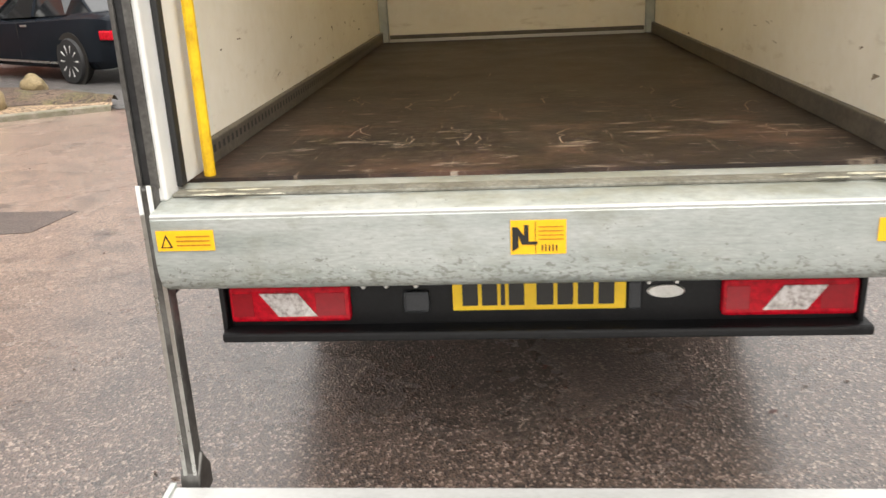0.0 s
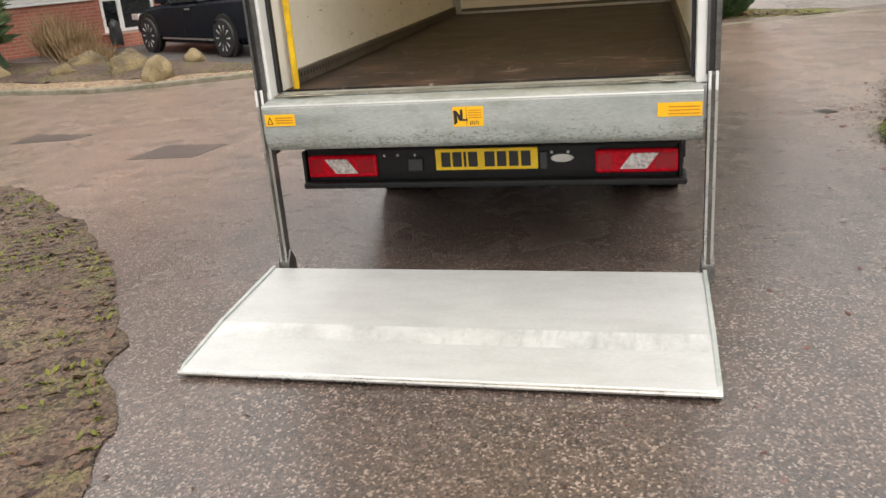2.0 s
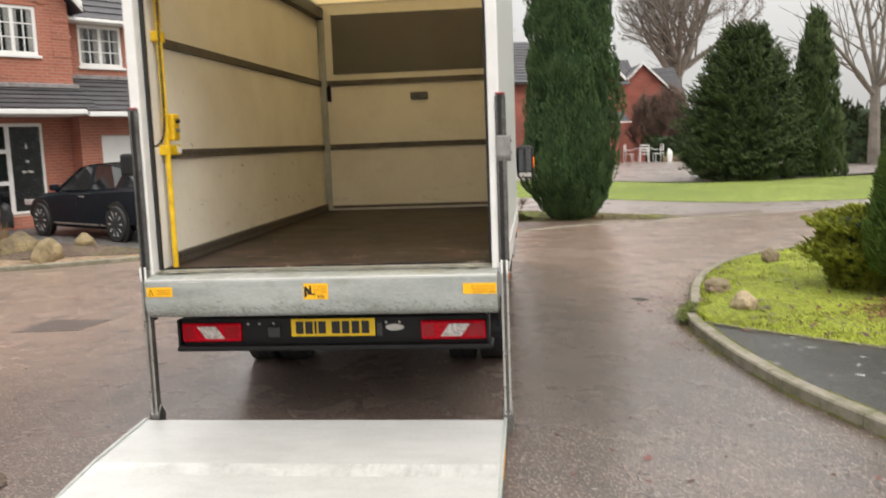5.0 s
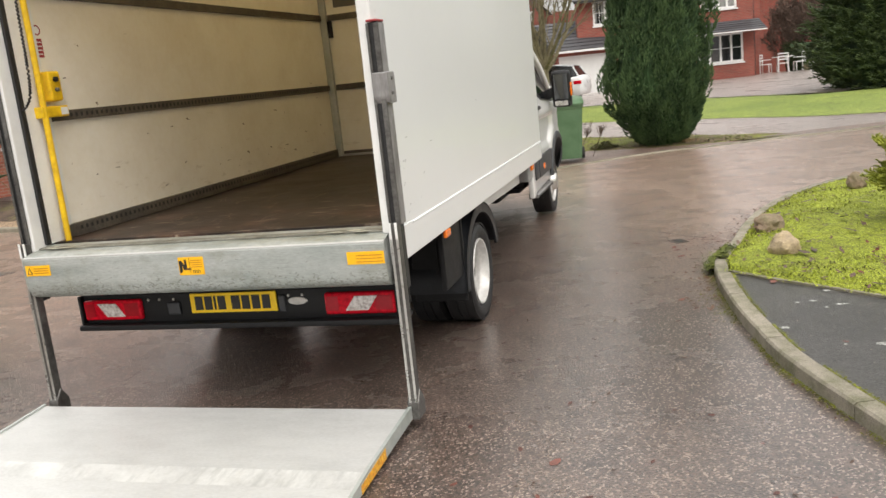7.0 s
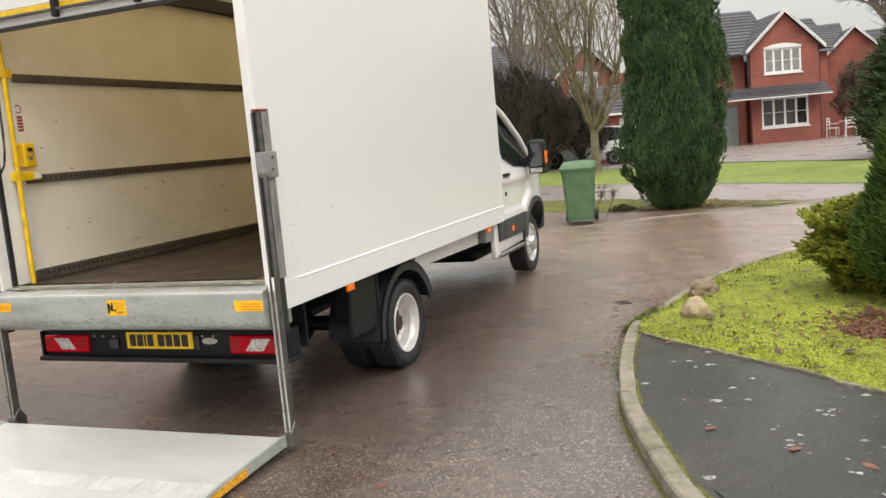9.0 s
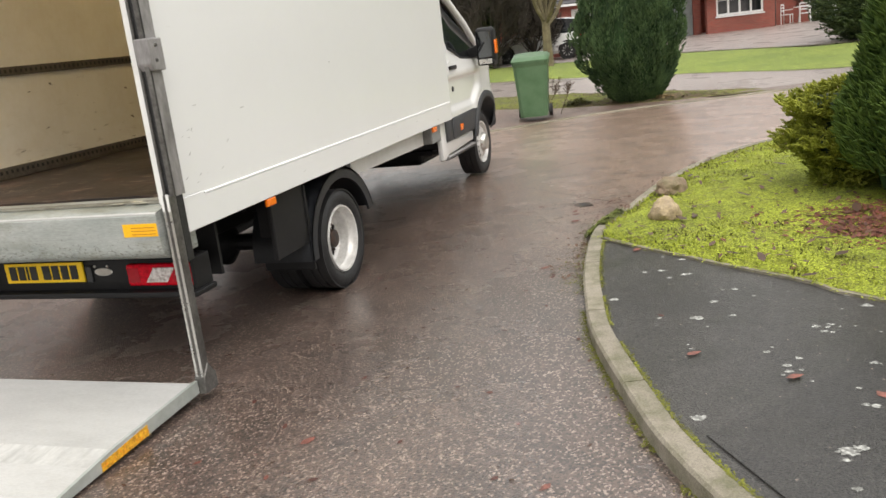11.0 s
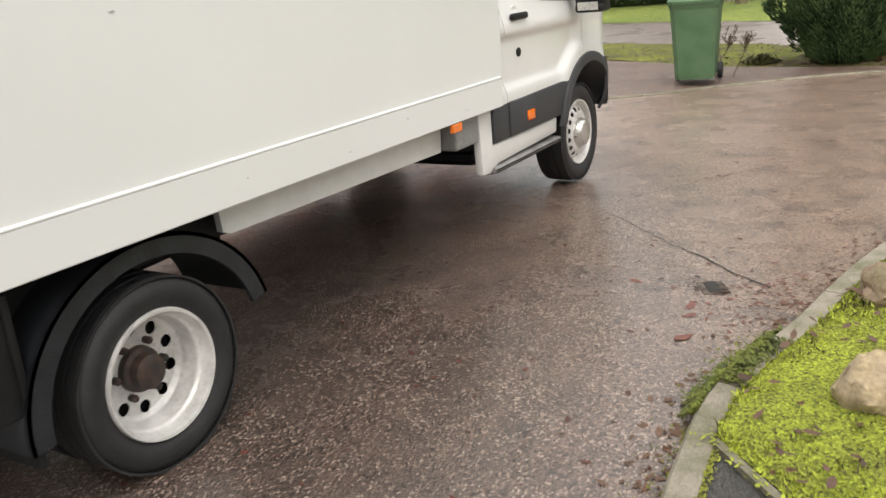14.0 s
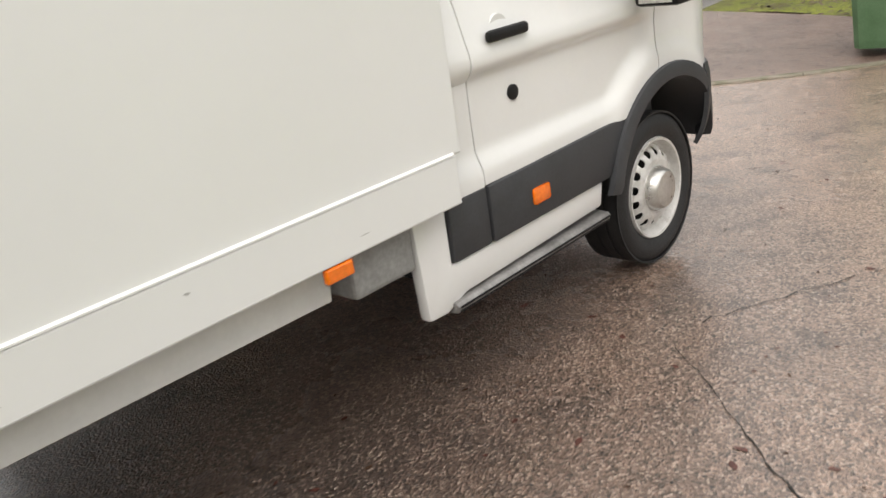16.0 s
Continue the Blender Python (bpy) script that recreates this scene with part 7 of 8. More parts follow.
M_SCRUB = mat("dark_scrub_twigs", (0.07, 0.058, 0.045), 0.9, var=0.3, scale=3)
for x_, y_, rx_, h_, sd_ in ((-4.4, 29.6, 1.5, 1.9, 31), (-5.9, 30.6, 1.9, 2.3, 32), (-3.3, 31.4, 1.2, 1.6, 33)):
    crown_tree("bare_shrub", "dense dark leafless shrub beside the side road", pose(x_, y_, 0.05), 0.35, h_, rx_, h_ * 0.95, sd_, M_SCRUB, 0.07, 0.009, (12, 8, 6, 4), 0.5)
M_BARKG = mat("greenish_bark", (0.2, 0.17, 0.1), 0.9, var=0.25, scale=5)
crown_tree("bare_tree", "leafless tree with upright greenish limbs on the far lawn", pose(-1.95, 27.3, 0.1), 1.5, 4.6, 3.0, 3.9, 2, M_BARKG, 0.15, 0.006, (9, 7, 6, 3), 0.7)
crown_tree("bare_tree", "large leafless tree with a round crown behind the houses", pose(12.0, 64, 0), 6.2, 10.8, 5.6, 5.7, 5, M_BARKF, 0.5, 0.014, (11, 8, 6, 4), 0.45, 0.9)
crown_tree("bare_tree", "sparse leafless tree beside the far conifers", pose(14.4, 32, 0), 3.2, 5.6, 3.9, 3.7, 8, M_BARKF, 0.2, 0.009, (9, 6, 5), 0.2)
crown_tree("bare_tree", "tall leafless tree by the hedge", pose(-6.9, 36, 0), 3.5, 7.5, 3.0, 5.5, 11, M_BARKF, 0.2, 0.009, (7, 7, 5, 2), 0.9)
crown_tree("bare_tree", "leafless tree by the side road", pose(-4.6, 31, 0), 2.0, 5.2, 2.6, 4.2, 14, M_BARKF, 0.13, 0.007, (7, 6, 5, 2), 0.8)
M_REDTWIG = mat("red_brown_twigs", (0.15, 0.1, 0.075), 0.9, var=0.3, scale=3)
for x_, y_, rx_, h_, sd_ in ((7.7, 46.6, 1.1, 2.0, 41), (8.9, 46.4, 1.3, 2.3, 42)):
    crown_tree("bare_shrub", "bare red-brown shrub against the brick house", pose(x_, y_, 0.1), 0.4, h_, rx_, h_ * 0.95, sd_, M_REDTWIG, 0.06, 0.012, (10, 8, 6, 3), 0.6)
bare_tree("bare_shrub", "thin bare twigs beside the green bin", pose(0.84, 13.05, 0.05), 0.72, 23, 0.34, 4, 3, 0.006, 0.0, mat("dry_twigs", (0.1, 0.07, 0.045), 0.9), 0.0028)


def hedge(name, label, at, w, d, h, count, material, seed, spray=0.3):
    ob_t = thing(name, label, "hedge", at)
    r = random.Random(seed)
    bm = box(-w / 2, w / 2, -d / 2, d / 2, 0, h * 0.9, min(w, d) * 0.25, 3)
    for v in bm.verts:
        v.co += v.normal * 0.12 * noise.noise(v.co * 1.5)
    part("inner_foliage", bm, M_YEW, ob_t, "inner foliage coloured dark for shade", True)
    items = []
    for _ in range(count):
        x, y, z = r.uniform(-w / 2, w / 2), r.uniform(-d / 2, d / 2), h * r.random() ** 0.6
        if r.random() < 0.6:
            y = -d / 2 * r.uniform(0.8, 1.05)
        else:
            z = h * r.uniform(0.85, 1.0)
        z *= 0.85 + 0.3 * noise.noise(Vector((x * 0.8, y, seed)))
        items.append((Vector((x, y, max(0.02, z))), Vector((r.gauss(0, 0.6), -0.5 + r.gauss(0, 0.4), 0.5 + r.gauss(0, 0.4))), spray * r.uniform(0.5, 1.4), spray * 0.13))
    me = spindles(items)
    me.materials.append(material)
    ob = new("leaf_mass", me)
    ob.parent = ob_t
    return ob_t


hedge("dark_hedge", "tall dark overgrown hedge beside the side road", pose(-6.2, 30.2, 0.05, 0, 0, 10), 3.6, 1.8, 3.0, 2600, F_BOX, 1)
hedge("garden_hedge", "low dark hedge by the garden furniture", pose(10.0, 45.5, 0.05), 5.0, 1.2, 1.6, 1400, F_BOX, 2)
hedge("far_hedge", "dark hedge row behind the far road", pose(20, 36, 0.0, 0, 0, 15), 14, 2.0, 2.6, 3000, F_BOX, 3, 0.45)
hedge("far_hedge", "dark hedge row in the distance", pose(-24, 40, 0.0, 0, 0, -10), 24, 2.5, 3.2, 3600, F_BOX, 4, 0.5)


# ---- houses ----
def brick_mat(name, a, b, mortar):
    m = bpy.data.materials.new(name)
    m.use_nodes = True
    n, l = m.node_tree.nodes, m.node_tree.links
    tc, sp, cb, ad = n.new("ShaderNodeTexCoord"), n.new("ShaderNodeSeparateXYZ"), n.new("ShaderNodeCombineXYZ"), n.new("ShaderNodeMath")
    l.new(tc.outputs["Object"], sp.inputs[0])
    l.new(sp.outputs["X"], ad.inputs[0]), l.new(sp.outputs["Y"], ad.inputs[1])
    l.new(ad.outputs[0], cb.inputs[0]), l.new(sp.outputs["Z"], cb.inputs[1])
    bk, nz, mx = n.new("ShaderNodeTexBrick"), n.new("ShaderNodeTexNoise"), n.new("ShaderNodeMixRGB")
    bk.inputs["Scale"].default_value = 1.0
    bk.inputs["Brick Width"].default_value, bk.inputs["Row Height"].default_value, bk.inputs["Mortar Size"].default_value = 0.225, 0.075, 0.008
    bk.inputs["Color1"].default_value, bk.inputs["Color2"].default_value, bk.inputs["Mortar"].default_value = (*a, 1), (*b, 1), (*mortar, 1)
    bk.inputs["Bias"].default_value = -0.1
    l.new(cb.outputs[0], bk.inputs["Vector"])
    nz.inputs["Scale"].default_value, nz.inputs["Detail"].default_value = 0.8, 5
    l.new(tc.outputs["Object"], nz.inputs["Vector"])
    mx.blend_type, mx.inputs[0].default_value = "OVERLAY", 0.5
    l.new(bk.outputs["Color"], mx.inputs[1]), l.new(nz.outputs["Fac"], mx.inputs[2])
    bs = n["Principled BSDF"]
    l.new(mx.outputs[0], bs.inputs["Base Color"])
    bs.inputs["Roughness"].default_value = 0.85
    bp = n.new("ShaderNodeBump")
    bp.inputs["Strength"].default_value, bp.inputs["Distance"].default_value = 0.5, 0.006
    l.new(bk.outputs["Fac"], bp.inputs["Height"])
    bp.invert = True
    l.new(bp.outputs[0], bs.inputs["Normal"])
    return m


BRICK_A = brick_mat("orange_red_brick", (0.39, 0.13, 0.082), (0.32, 0.102, 0.067), (0.35, 0.235, 0.185))
BRICK_B = brick_mat("deep_red_brick", (0.31, 0.078, 0.055), (0.23, 0.06, 0.045), (0.24, 0.145, 0.115))


def walled(x0, x1, z0, z1, y0, y1, holes=()):
    """A wall between two faces, with openings (x0, x1, z0, z1) through it."""
    bm = bmesh.new()
    xs = sorted({x0, x1, *[h[0] for h in holes], *[h[1] for h in holes]})
    zs = sorted({z0, z1, *[h[2] for h in holes], *[h[3] for h in holes]})
    for a, b in zip(xs, xs[1:]):
        for c, d in zip(zs, zs[1:]):
            mx, mz = (a + b) / 2, (c + d) / 2
            if not any(h[0] < mx < h[1] and h[2] < mz < h[3] for h in holes):
                box(a, b, y0, y1, c, d, bm=bm)
    bmesh.ops.remove_doubles(bm, verts=bm.verts[:], dist=0.0005)
    inner = {}
    for f in bm.faces:
        inner.setdefault(tuple(sorted(v.index for v in f.verts)), []).append(f)
    return bm


def window(house, x0, x1, z0, z1, y, panes, rows, frame_w=0.085, label="white framed window with small panes", halves=True, drapes=((0.0, 0.2), (0.72, 1.0))):
    """A window in a wall whose outer face is at y: frame, bars, panes, sill, and a dim curtained room behind."""
    bm = bmesh.new()
    f = frame_w
    box(x0, x1, y + 0.03, y + 0.1, z0, z0 + f, 0.006, 1, bm), box(x0, x1, y + 0.03, y + 0.1, z1 - f, z1, 0.006, 1, bm)
    box(x0, x0 + f, y + 0.032, y + 0.098, z0 + f, z1 - f, 0.006, 1, bm), box(x1 - f, x1, y + 0.032, y + 0.098, z0 + f, z1 - f, 0.006, 1, bm)
    win = part("window", bm, M_UPVC, house, label)
    w = (x1 - x0 - f) / panes
    for i in range(panes):
        a, b = x0 + f + i * w, x0 + i * w + w
        if i:
            part("mullion", box(a - f, a, y + 0.034, y + 0.096, z0 + f, z1 - f, 0.004, 1), M_UPVC, win)
        part("pane", box(a, b, y + 0.06, y + 0.066, z0 + f, z1 - f), M_DGLASS, win)
        m = (a + b) / 2
        if halves:
            part("glazing_bar", box(m - 0.012, m + 0.012, y + 0.045, y + 0.06, z0 + f, z1 - f), M_UPVC, win)
        for k in range(1, rows):
            zz = z0 + f + (z1 - z0 - 2 * f) * k / rows
            part("glazing_bar", box(a, b, y + 0.046, y + 0.06, zz - 0.012, zz + 0.012), M_UPVC, win)
        for xa, xb in drapes:
            part("curtain", box(a + xa * (b - a), a + xb * (b - a), y + 0.052, y + 0.058, z0 + f, z1 - f), M_NET, win, "pale net curtain")
    part("sill", box(x0 - 0.05, x1 + 0.05, y - 0.06, y + 0.04, z0 - 0.07, z0 - 0.002, 0.008, 1), M_UPVC, win)
    return win


M_NET = mat("grey_net_curtain", (0.27, 0.27, 0.26), 0.6, var=0.2, scale=9)


def tiled(a, b, c, d, courses, thick=0.045):
    """A roof slope in overlapping courses: a, b along the eaves, c, d along the top (in the same order)."""
    a, b, c, d = map(Vector, (a, b, c, d))
    out = []
    nrm = (b - a).cross(c - a).normalized()
    if nrm.z < 0:
        nrm = -nrm
    for i in range(courses):
        p, q = i / courses, min(1.0, (i + 1.12) / courses)
        lo0, lo1, hi0, hi1 = a.lerp(c, p), b.lerp(d, p), a.lerp(c, q), b.lerp(d, q)
        bm = bmesh.new()
        v = [bm.verts.new(x) for x in (lo0, lo1, hi1, hi0, lo0 + nrm * thick, lo1 + nrm * thick, hi1 + nrm * 0.012, hi0 + nrm * 0.012)]
        for f in ((0, 3, 2, 1), (4, 5, 6, 7), (0, 1, 5, 4), (1, 2, 6, 5), (2, 3, 7, 6), (3, 0, 4, 7)):
            bm.faces.new([v[k] for k in f])
        bmesh.ops.recalc_face_normals(bm, faces=bm.faces[:])
        out.append(bm)
    return out


def slope(name, courses, material, house, label=""):
    """A roof slope: its lowest course carries the courses above it."""
    base = part(name, courses[0], material, house, label)
    for bm in courses[1:]:
        part("slate_course", bm, material, base)
    return base


def gable_wall(x0, x1, z0, zt, y0, y1):
    return prism([(x0, z0), (x1, z0), ((x0 + x1) / 2, zt)], y0, y1, "y")


def barge(house, x0, x1, ze, zt, y, w=0.17):
    """White boards along a gable's slopes."""
    m = (x0 + x1) / 2
    for a, b in (((x0 - 0.25, ze - 0.22), (m, zt)), ((x1 + 0.25, ze - 0.22), (m, zt))):
        part("bargeboard", prism([a, b, (b[0], b[1] + w * 1.4), (a[0], a[1] + w * 1.4)], y - 0.3, y - 0.24, "y"), M_UPVC, house, "white bargeboard")


# left house, of orange red brick
hs = thing("brick_house", "red brick house with gable, white windows and black front door", "house", pose(-10.5, 16.62, 0.0, 0, 0, 56) @ Matrix.Diagonal((1, 1, 0.993, 1)))
GX0, GX1 = -4.1, 1.18
part("wall", walled(GX0, GX1, 2.8, 5.35, 0.0, 0.25, [(-0.71, 0.41, 4.05, 5.2), (-3.4, -1.9, 4.05, 5.2)]), BRICK_A, hs, "upper brick wall")
part("gable", gable_wall(GX0, GX1, 5.35, 8.2, 0.0, 0.25), BRICK_A, hs)
part("wall", walled(-5.2, 1.12, 0.0, 2.8, 0.25, 0.5, [(-0.85, 0.42, 0.3, 2.46), (-2.9, -1.02, 1.12, 2.5)]), BRICK_A, hs, "ground floor brick wall")
part("wall", walled(1.12, 6.0, 0.0, 2.75, -0.25, 0.0, [(1.65, 4.2, 0.0, 2.14)]), BRICK_A, hs, "garage brick wall")
part("wall", box(1.12, 1.3, 0.0, 0.5, 0.0, 2.75), BRICK_A, hs)
part("wall", walled(GX1, 6.0, 2.75, 5.12, 0.7, 0.95, [(1.75, 2.95, 3.92, 4.98)]), BRICK_A, hs, "set back upper brick wall")
part("wall", box(GX1 - 0.25, GX1 - 0.002, 0.25, 8.0, 2.8, 5.35), BRICK_A, hs)
part("wall", box(5.75, 6.0, 0.95, 8.0, 0.0, 5.1), BRICK_A, hs)
part("wall", box(GX0, GX0 + 0.25, 0.5, 8.0, 0.0, 5.35), BRICK_A, hs)
part("wall", box(GX0, 6.0, 8.0, 8.25, 0.0, 5.3), BRICK_A, hs)
for k in range(5):
    zc = 3.2 + k * 0.42
    part("quoin", box(GX1 - 0.42, GX1 + 0.012, -0.012, 0.0, zc, zc + 0.2), BRICK_A, hs)
bm = bmesh.new()
for i in range(9):
    x = -0.85 + 1.4 * i / 8
    box(x - 0.09, x + 0.09, -0.03, 0.0, 5.27 + 0.12 * math.sin(math.pi * i / 8), 5.45 + 0.12 * math.sin(math.pi * i / 8), bm=bm)
part("brick_arch", bm, BRICK_A, hs, "arched brick course over the window")
# half timbering high in the gable
M_CREAM = mat("cream_render", (0.62, 0.58, 0.5), 0.8, var=0.08, scale=4)
M_TIMBER = mat("dark_timber", (0.05, 0.048, 0.05), 0.7, var=0.2, scale=8)
part("gable_panel", prism([(-2.75, 6.9), (-0.17, 6.9), (-1.46, 8.25)], -0.02, 0.0, "y"), M_CREAM, hs, "cream rendered gable panel")
for x in (-2.35, -1.95, -1.46, -0.97, -0.57):
    part("timber", box(x - 0.06, x + 0.06, -0.045, -0.021, 6.9, 8.15 - abs(x + 1.46)), M_TIMBER, hs)
part("timber", box(-2.8, -0.12, -0.05, -0.021, 6.8, 6.95), M_TIMBER, hs)
barge(hs, GX0, GX1, 5.35, 8.2, 0.0)
mid = (GX0 + GX1) / 2
slope("roof", tiled((GX1 + 0.3, -0.3, 5.12), (GX1 + 0.3, 8.3, 5.12), (mid, -0.3, 8.28), (mid, 8.3, 8.28), 14), M_TILE, hs, "dark slate roof")
slope("roof", tiled((GX0 - 0.3, 8.3, 5.12), (GX0 - 0.3, -0.3, 5.12), (mid, 8.3, 8.28), (mid, -0.3, 8.28), 14), M_TILE, hs)
slope("roof", tiled((GX1 - 0.3, 0.4, 5.08), (6.3, 0.4, 5.08), (GX1 - 2.0, 4.2, 7.6), (4.6, 4.2, 7.6), 12), M_TILE, hs, "dark slate wing roof")
slope("roof", tiled((6.3, 0.4, 5.08), (6.3, 8.3, 5.08), (4.6, 4.2, 7.6), (4.6, 4.3, 7.6), 12), M_TILE, hs)
part("gutter", box(GX1 + 0.05, 6.3, 0.3, 0.42, 5.0, 5.09, 0.02), M_UPVC, hs, "white gutter")
part("fascia", box(GX1, 6.25, 0.42, 0.7, 4.98, 5.06), M_UPVC, hs)
slope("canopy", tiled((-5.3, -0.85, 2.76), (1.3, -0.85, 2.76), (-5.3, 0.02, 3.3), (1.3, 0.02, 3.3), 5), M_TILE, hs, "slate canopy along the front")
slope("canopy", tiled((1.0, -0.95, 2.7), (6.2, -0.95, 2.7), (1.0, 0.72, 3.6), (6.2, 0.72, 3.6), 7), M_TILE, hs)
part("flashing", box(GX0, GX1 + 0.1, -0.1, -0.002, 3.28, 3.4, 0.02), mat("lead_flashing", (0.3, 0.28, 0.28), 0.5, 0.3, var=0.2), hs, "grey lead flashing")
part("flashing", box(GX1, 6.0, 0.6, 0.698, 3.58, 3.7, 0.02), bpy.data.materials["lead_flashing"], hs)
part("gutter", box(-5.3, 1.0, -0.95, -0.85, 2.62, 2.74, 0.02), M_UPVC, hs)
part("gutter", box(1.0, 6.2, -1.05, -0.95, 2.56, 2.68, 0.02), M_UPVC, hs)
part("soffit", box(-5.2, 1.1, -0.84, 0.24, 2.6, 2.64), M_UPVC, hs)
window(hs, -0.71, 0.41, 4.05, 5.2, 0.0, 2, 3)
window(hs, -3.4, -1.9, 4.05, 5.2, 0.0, 2, 3)
window(hs, 1.75, 2.95, 3.92, 4.98, 0.7, 2, 3)
window(hs, -2.9, -1.02, 1.12, 2.5, 0.25, 3, 3, 0.09, "large white bay window with small panes")
part("lintel_trim", box(-2.95, -0.97, 0.2, 0.26, 2.5, 2.62), M_UPVC, hs)
fr = part("front_door", box(-0.36, 0.36, 0.3, 0.36, 0.36, 2.38, 0.01), mat("black_door_paint", (0.012, 0.014, 0.017), 0.25, coat=0.5), hs, "black panelled front door")
part("letter_slot", box(-0.12, 0.16, 0.288, 0.3, 1.27, 1.33, 0.004), M_STEEL, fr, "silver letter plate")
part("number_mark", box(-0.02, 0.06, 0.29, 0.3, 1.52, 1.58), M_STEEL, fr)
part("knocker", box(0.0, 0.04, 0.285, 0.3, 1.85, 2.0, 0.008), M_STEEL, fr)
for a, b in ((0.5, 1.1), (1.7, 2.25)):
    part("door_panel", box(-0.26, 0.26, 0.291, 0.3, a, b, 0.006), bpy.data.materials["black_door_paint"], fr)
fm = part("door_frame", walled(-0.85, 0.42, 0.3, 2.46, 0.26, 0.4, [(-0.78, -0.46, 0.42, 1.0), (-0.78, -0.46, 1.1, 1.75), (-0.78, -0.46, 1.85, 2.38), (-0.36, 0.36, 0.36, 2.38)]), M_UPVC, hs, "white door frame with side light")
for a, b in ((0.42, 1.0), (1.1, 1.75), (1.85, 2.38)):
    part("pane", box(-0.78, -0.46, 0.3, 0.31, a, b), M_DGLASS, fm)
part("doorstep", box(-1.0, 0.6, -0.55, 0.25, 0.0, 0.3, 0.02), BRICK_A, hs, "brick doorstep")
part("garage_door", box(1.65, 4.2, -0.12, -0.06, 0.0, 2.14), M_UPVC, hs, "white garage door")
part("alarm_box", box(3.32, 3.55, 0.62, 0.7, 4.55, 4.85, 0.02), M_UPVC, hs)
part("gas_flue", lathe([(0.06, -0.12), (0.06, 0.0)], 12, pose(1.35, 0.5, 4.6, 0, 0, 90)), M_UPVC, hs)
fig = boulder("garden_figure", -10.35, 15.2, 0.3, (0.13, 0.13, 0.36), mat("black_iron", (0.02, 0.02, 0.02), 0.5), "small black ornament beside the front door", 2)
fig["category"] = "ornament"


# far house, of deep red brick
def far_house(at, label, plain=False):
    h = thing("far_brick_house", label, "house", at)
    part("wall", walled(-2.85, 0.38, 0.0, 4.65, 0.0, 0.25, [] if plain else [(-2.2, -0.42, 3.45, 4.64), (-2.4, -0.16, 0.9, 2.3)]), BRICK_B, h, "front brick wall")
    part("gable", gable_wall(-2.85, 0.38, 4.65, 6.25, 0.0, 0.25), BRICK_B, h)
    part("wall", walled(-8.0, -2.85, 0.0, 4.6, 0.9, 1.15, [(-4.3, -3.2, 0.1, 2.15), (-7.2, -5.4, 3.3, 4.5), (-7.4, -5.2, 0.9, 2.2)]), BRICK_B, h)
    part("wall", walled(0.38, 1.9, 0.0, 4.5, 2.6, 2.85), BRICK_B, h)
    part("wall", box(0.13, 0.378, 0.25, 8.0, 0.0, 4.6), BRICK_B, h)
    part("wall", box(1.65, 1.9, 2.85, 8.0, 0.0, 4.5), BRICK_B, h)
    barge(h, -2.85, 0.38, 4.65, 6.25, 0.0, 0.13)
    slope("roof", tiled((0.66, -0.3, 4.42), (0.66, 8.0, 4.42), (-1.235, -0.3, 6.35), (-1.235, 8.0, 6.35), 12), M_TILE, h, "dark slate roof")
    slope("roof", tiled((-3.13, 8.0, 4.42), (-3.13, -0.3, 4.42), (-1.235, 8.0, 6.35), (-1.235, -0.3, 6.35), 12), M_TILE, h)
    slope("roof", tiled((-8.3, 0.55, 4.5), (-1.2, 0.55, 4.5), (-7.6, 4.6, 7.0), (-1.2, 4.6, 7.0), 14), M_TILE, h, "dark slate roof")
    slope("roof", tiled((0.2, 2.3, 4.4), (2.2, 2.3, 4.4), (0.2, 5.2, 6.4), (2.2, 5.2, 6.4), 12), M_TILE, h)
    part("gable", prism([(2.85, 4.5), (8.0, 4.5), (5.2, 6.4)], 1.65, 1.9, "x"), BRICK_B, h)
    if not plain:
        slope("canopy", tiled((-4.6, -0.85, 2.35), (0.62, -0.85, 2.35), (-4.6, 0.0, 2.85), (0.62, 0.0, 2.85), 5), M_TILE, h, "slate canopy over the bay")
    if not plain:
        part("gutter", box(-4.6, 0.62, -0.93, -0.85, 2.285, 2.335, 0.01), M_UPVC, h)
    part("gutter", box(-8.2, -3.0, 0.45, 0.55, 4.4, 4.5), mat("black_gutter", (0.02, 0.02, 0.02), 0.4), h)
    part("downpipe", tube([(-2.98, -0.05, 2.9), (-2.98, -0.05, 4.6)], 0.05, 8), bpy.data.materials["black_gutter"], h)
    part("downpipe", tube([(0.5, 0.3, 0.0), (0.5, 0.3, 4.4)], 0.05, 8), bpy.data.materials["black_gutter"], h)
    if not plain:
        window(h, -2.2, -0.42, 3.45, 4.64, 0.0, 4, 2, 0.1, "white arched window with eight panes", False, ((0.0, 1.0),))
        bm = bmesh.new()
        for i in range(9):
            x = -2.2 + 1.78 * (i + 0.5) / 9
            box(x - 0.099, x + 0.099, -0.03, 0.0, 4.62, 4.68 + 0.16 * math.sin(math.pi * (i + 0.5) / 9), bm=bm)
        part("arched_head", bm, M_UPVC, h, "white arched window head")
    for sx in (-2.85, 0.06):
        for k in range(6):
            part("quoin", box(sx, sx + 0.32, -0.015, 0.0, 2.95 + k * 0.3, 3.1 + k * 0.3), BRICK_B, h)
    if not plain:
        window(h, -2.4, -0.16, 0.9, 2.3, 0.0, 4, 2, 0.1, "white bay window with eight panes", False, ())
    window(h, -7.2, -5.4, 3.3, 4.5, 0.9, 3, 2, 0.1)
    window(h, -7.4, -5.2, 0.9, 2.2, 0.9, 3, 2, 0.1)
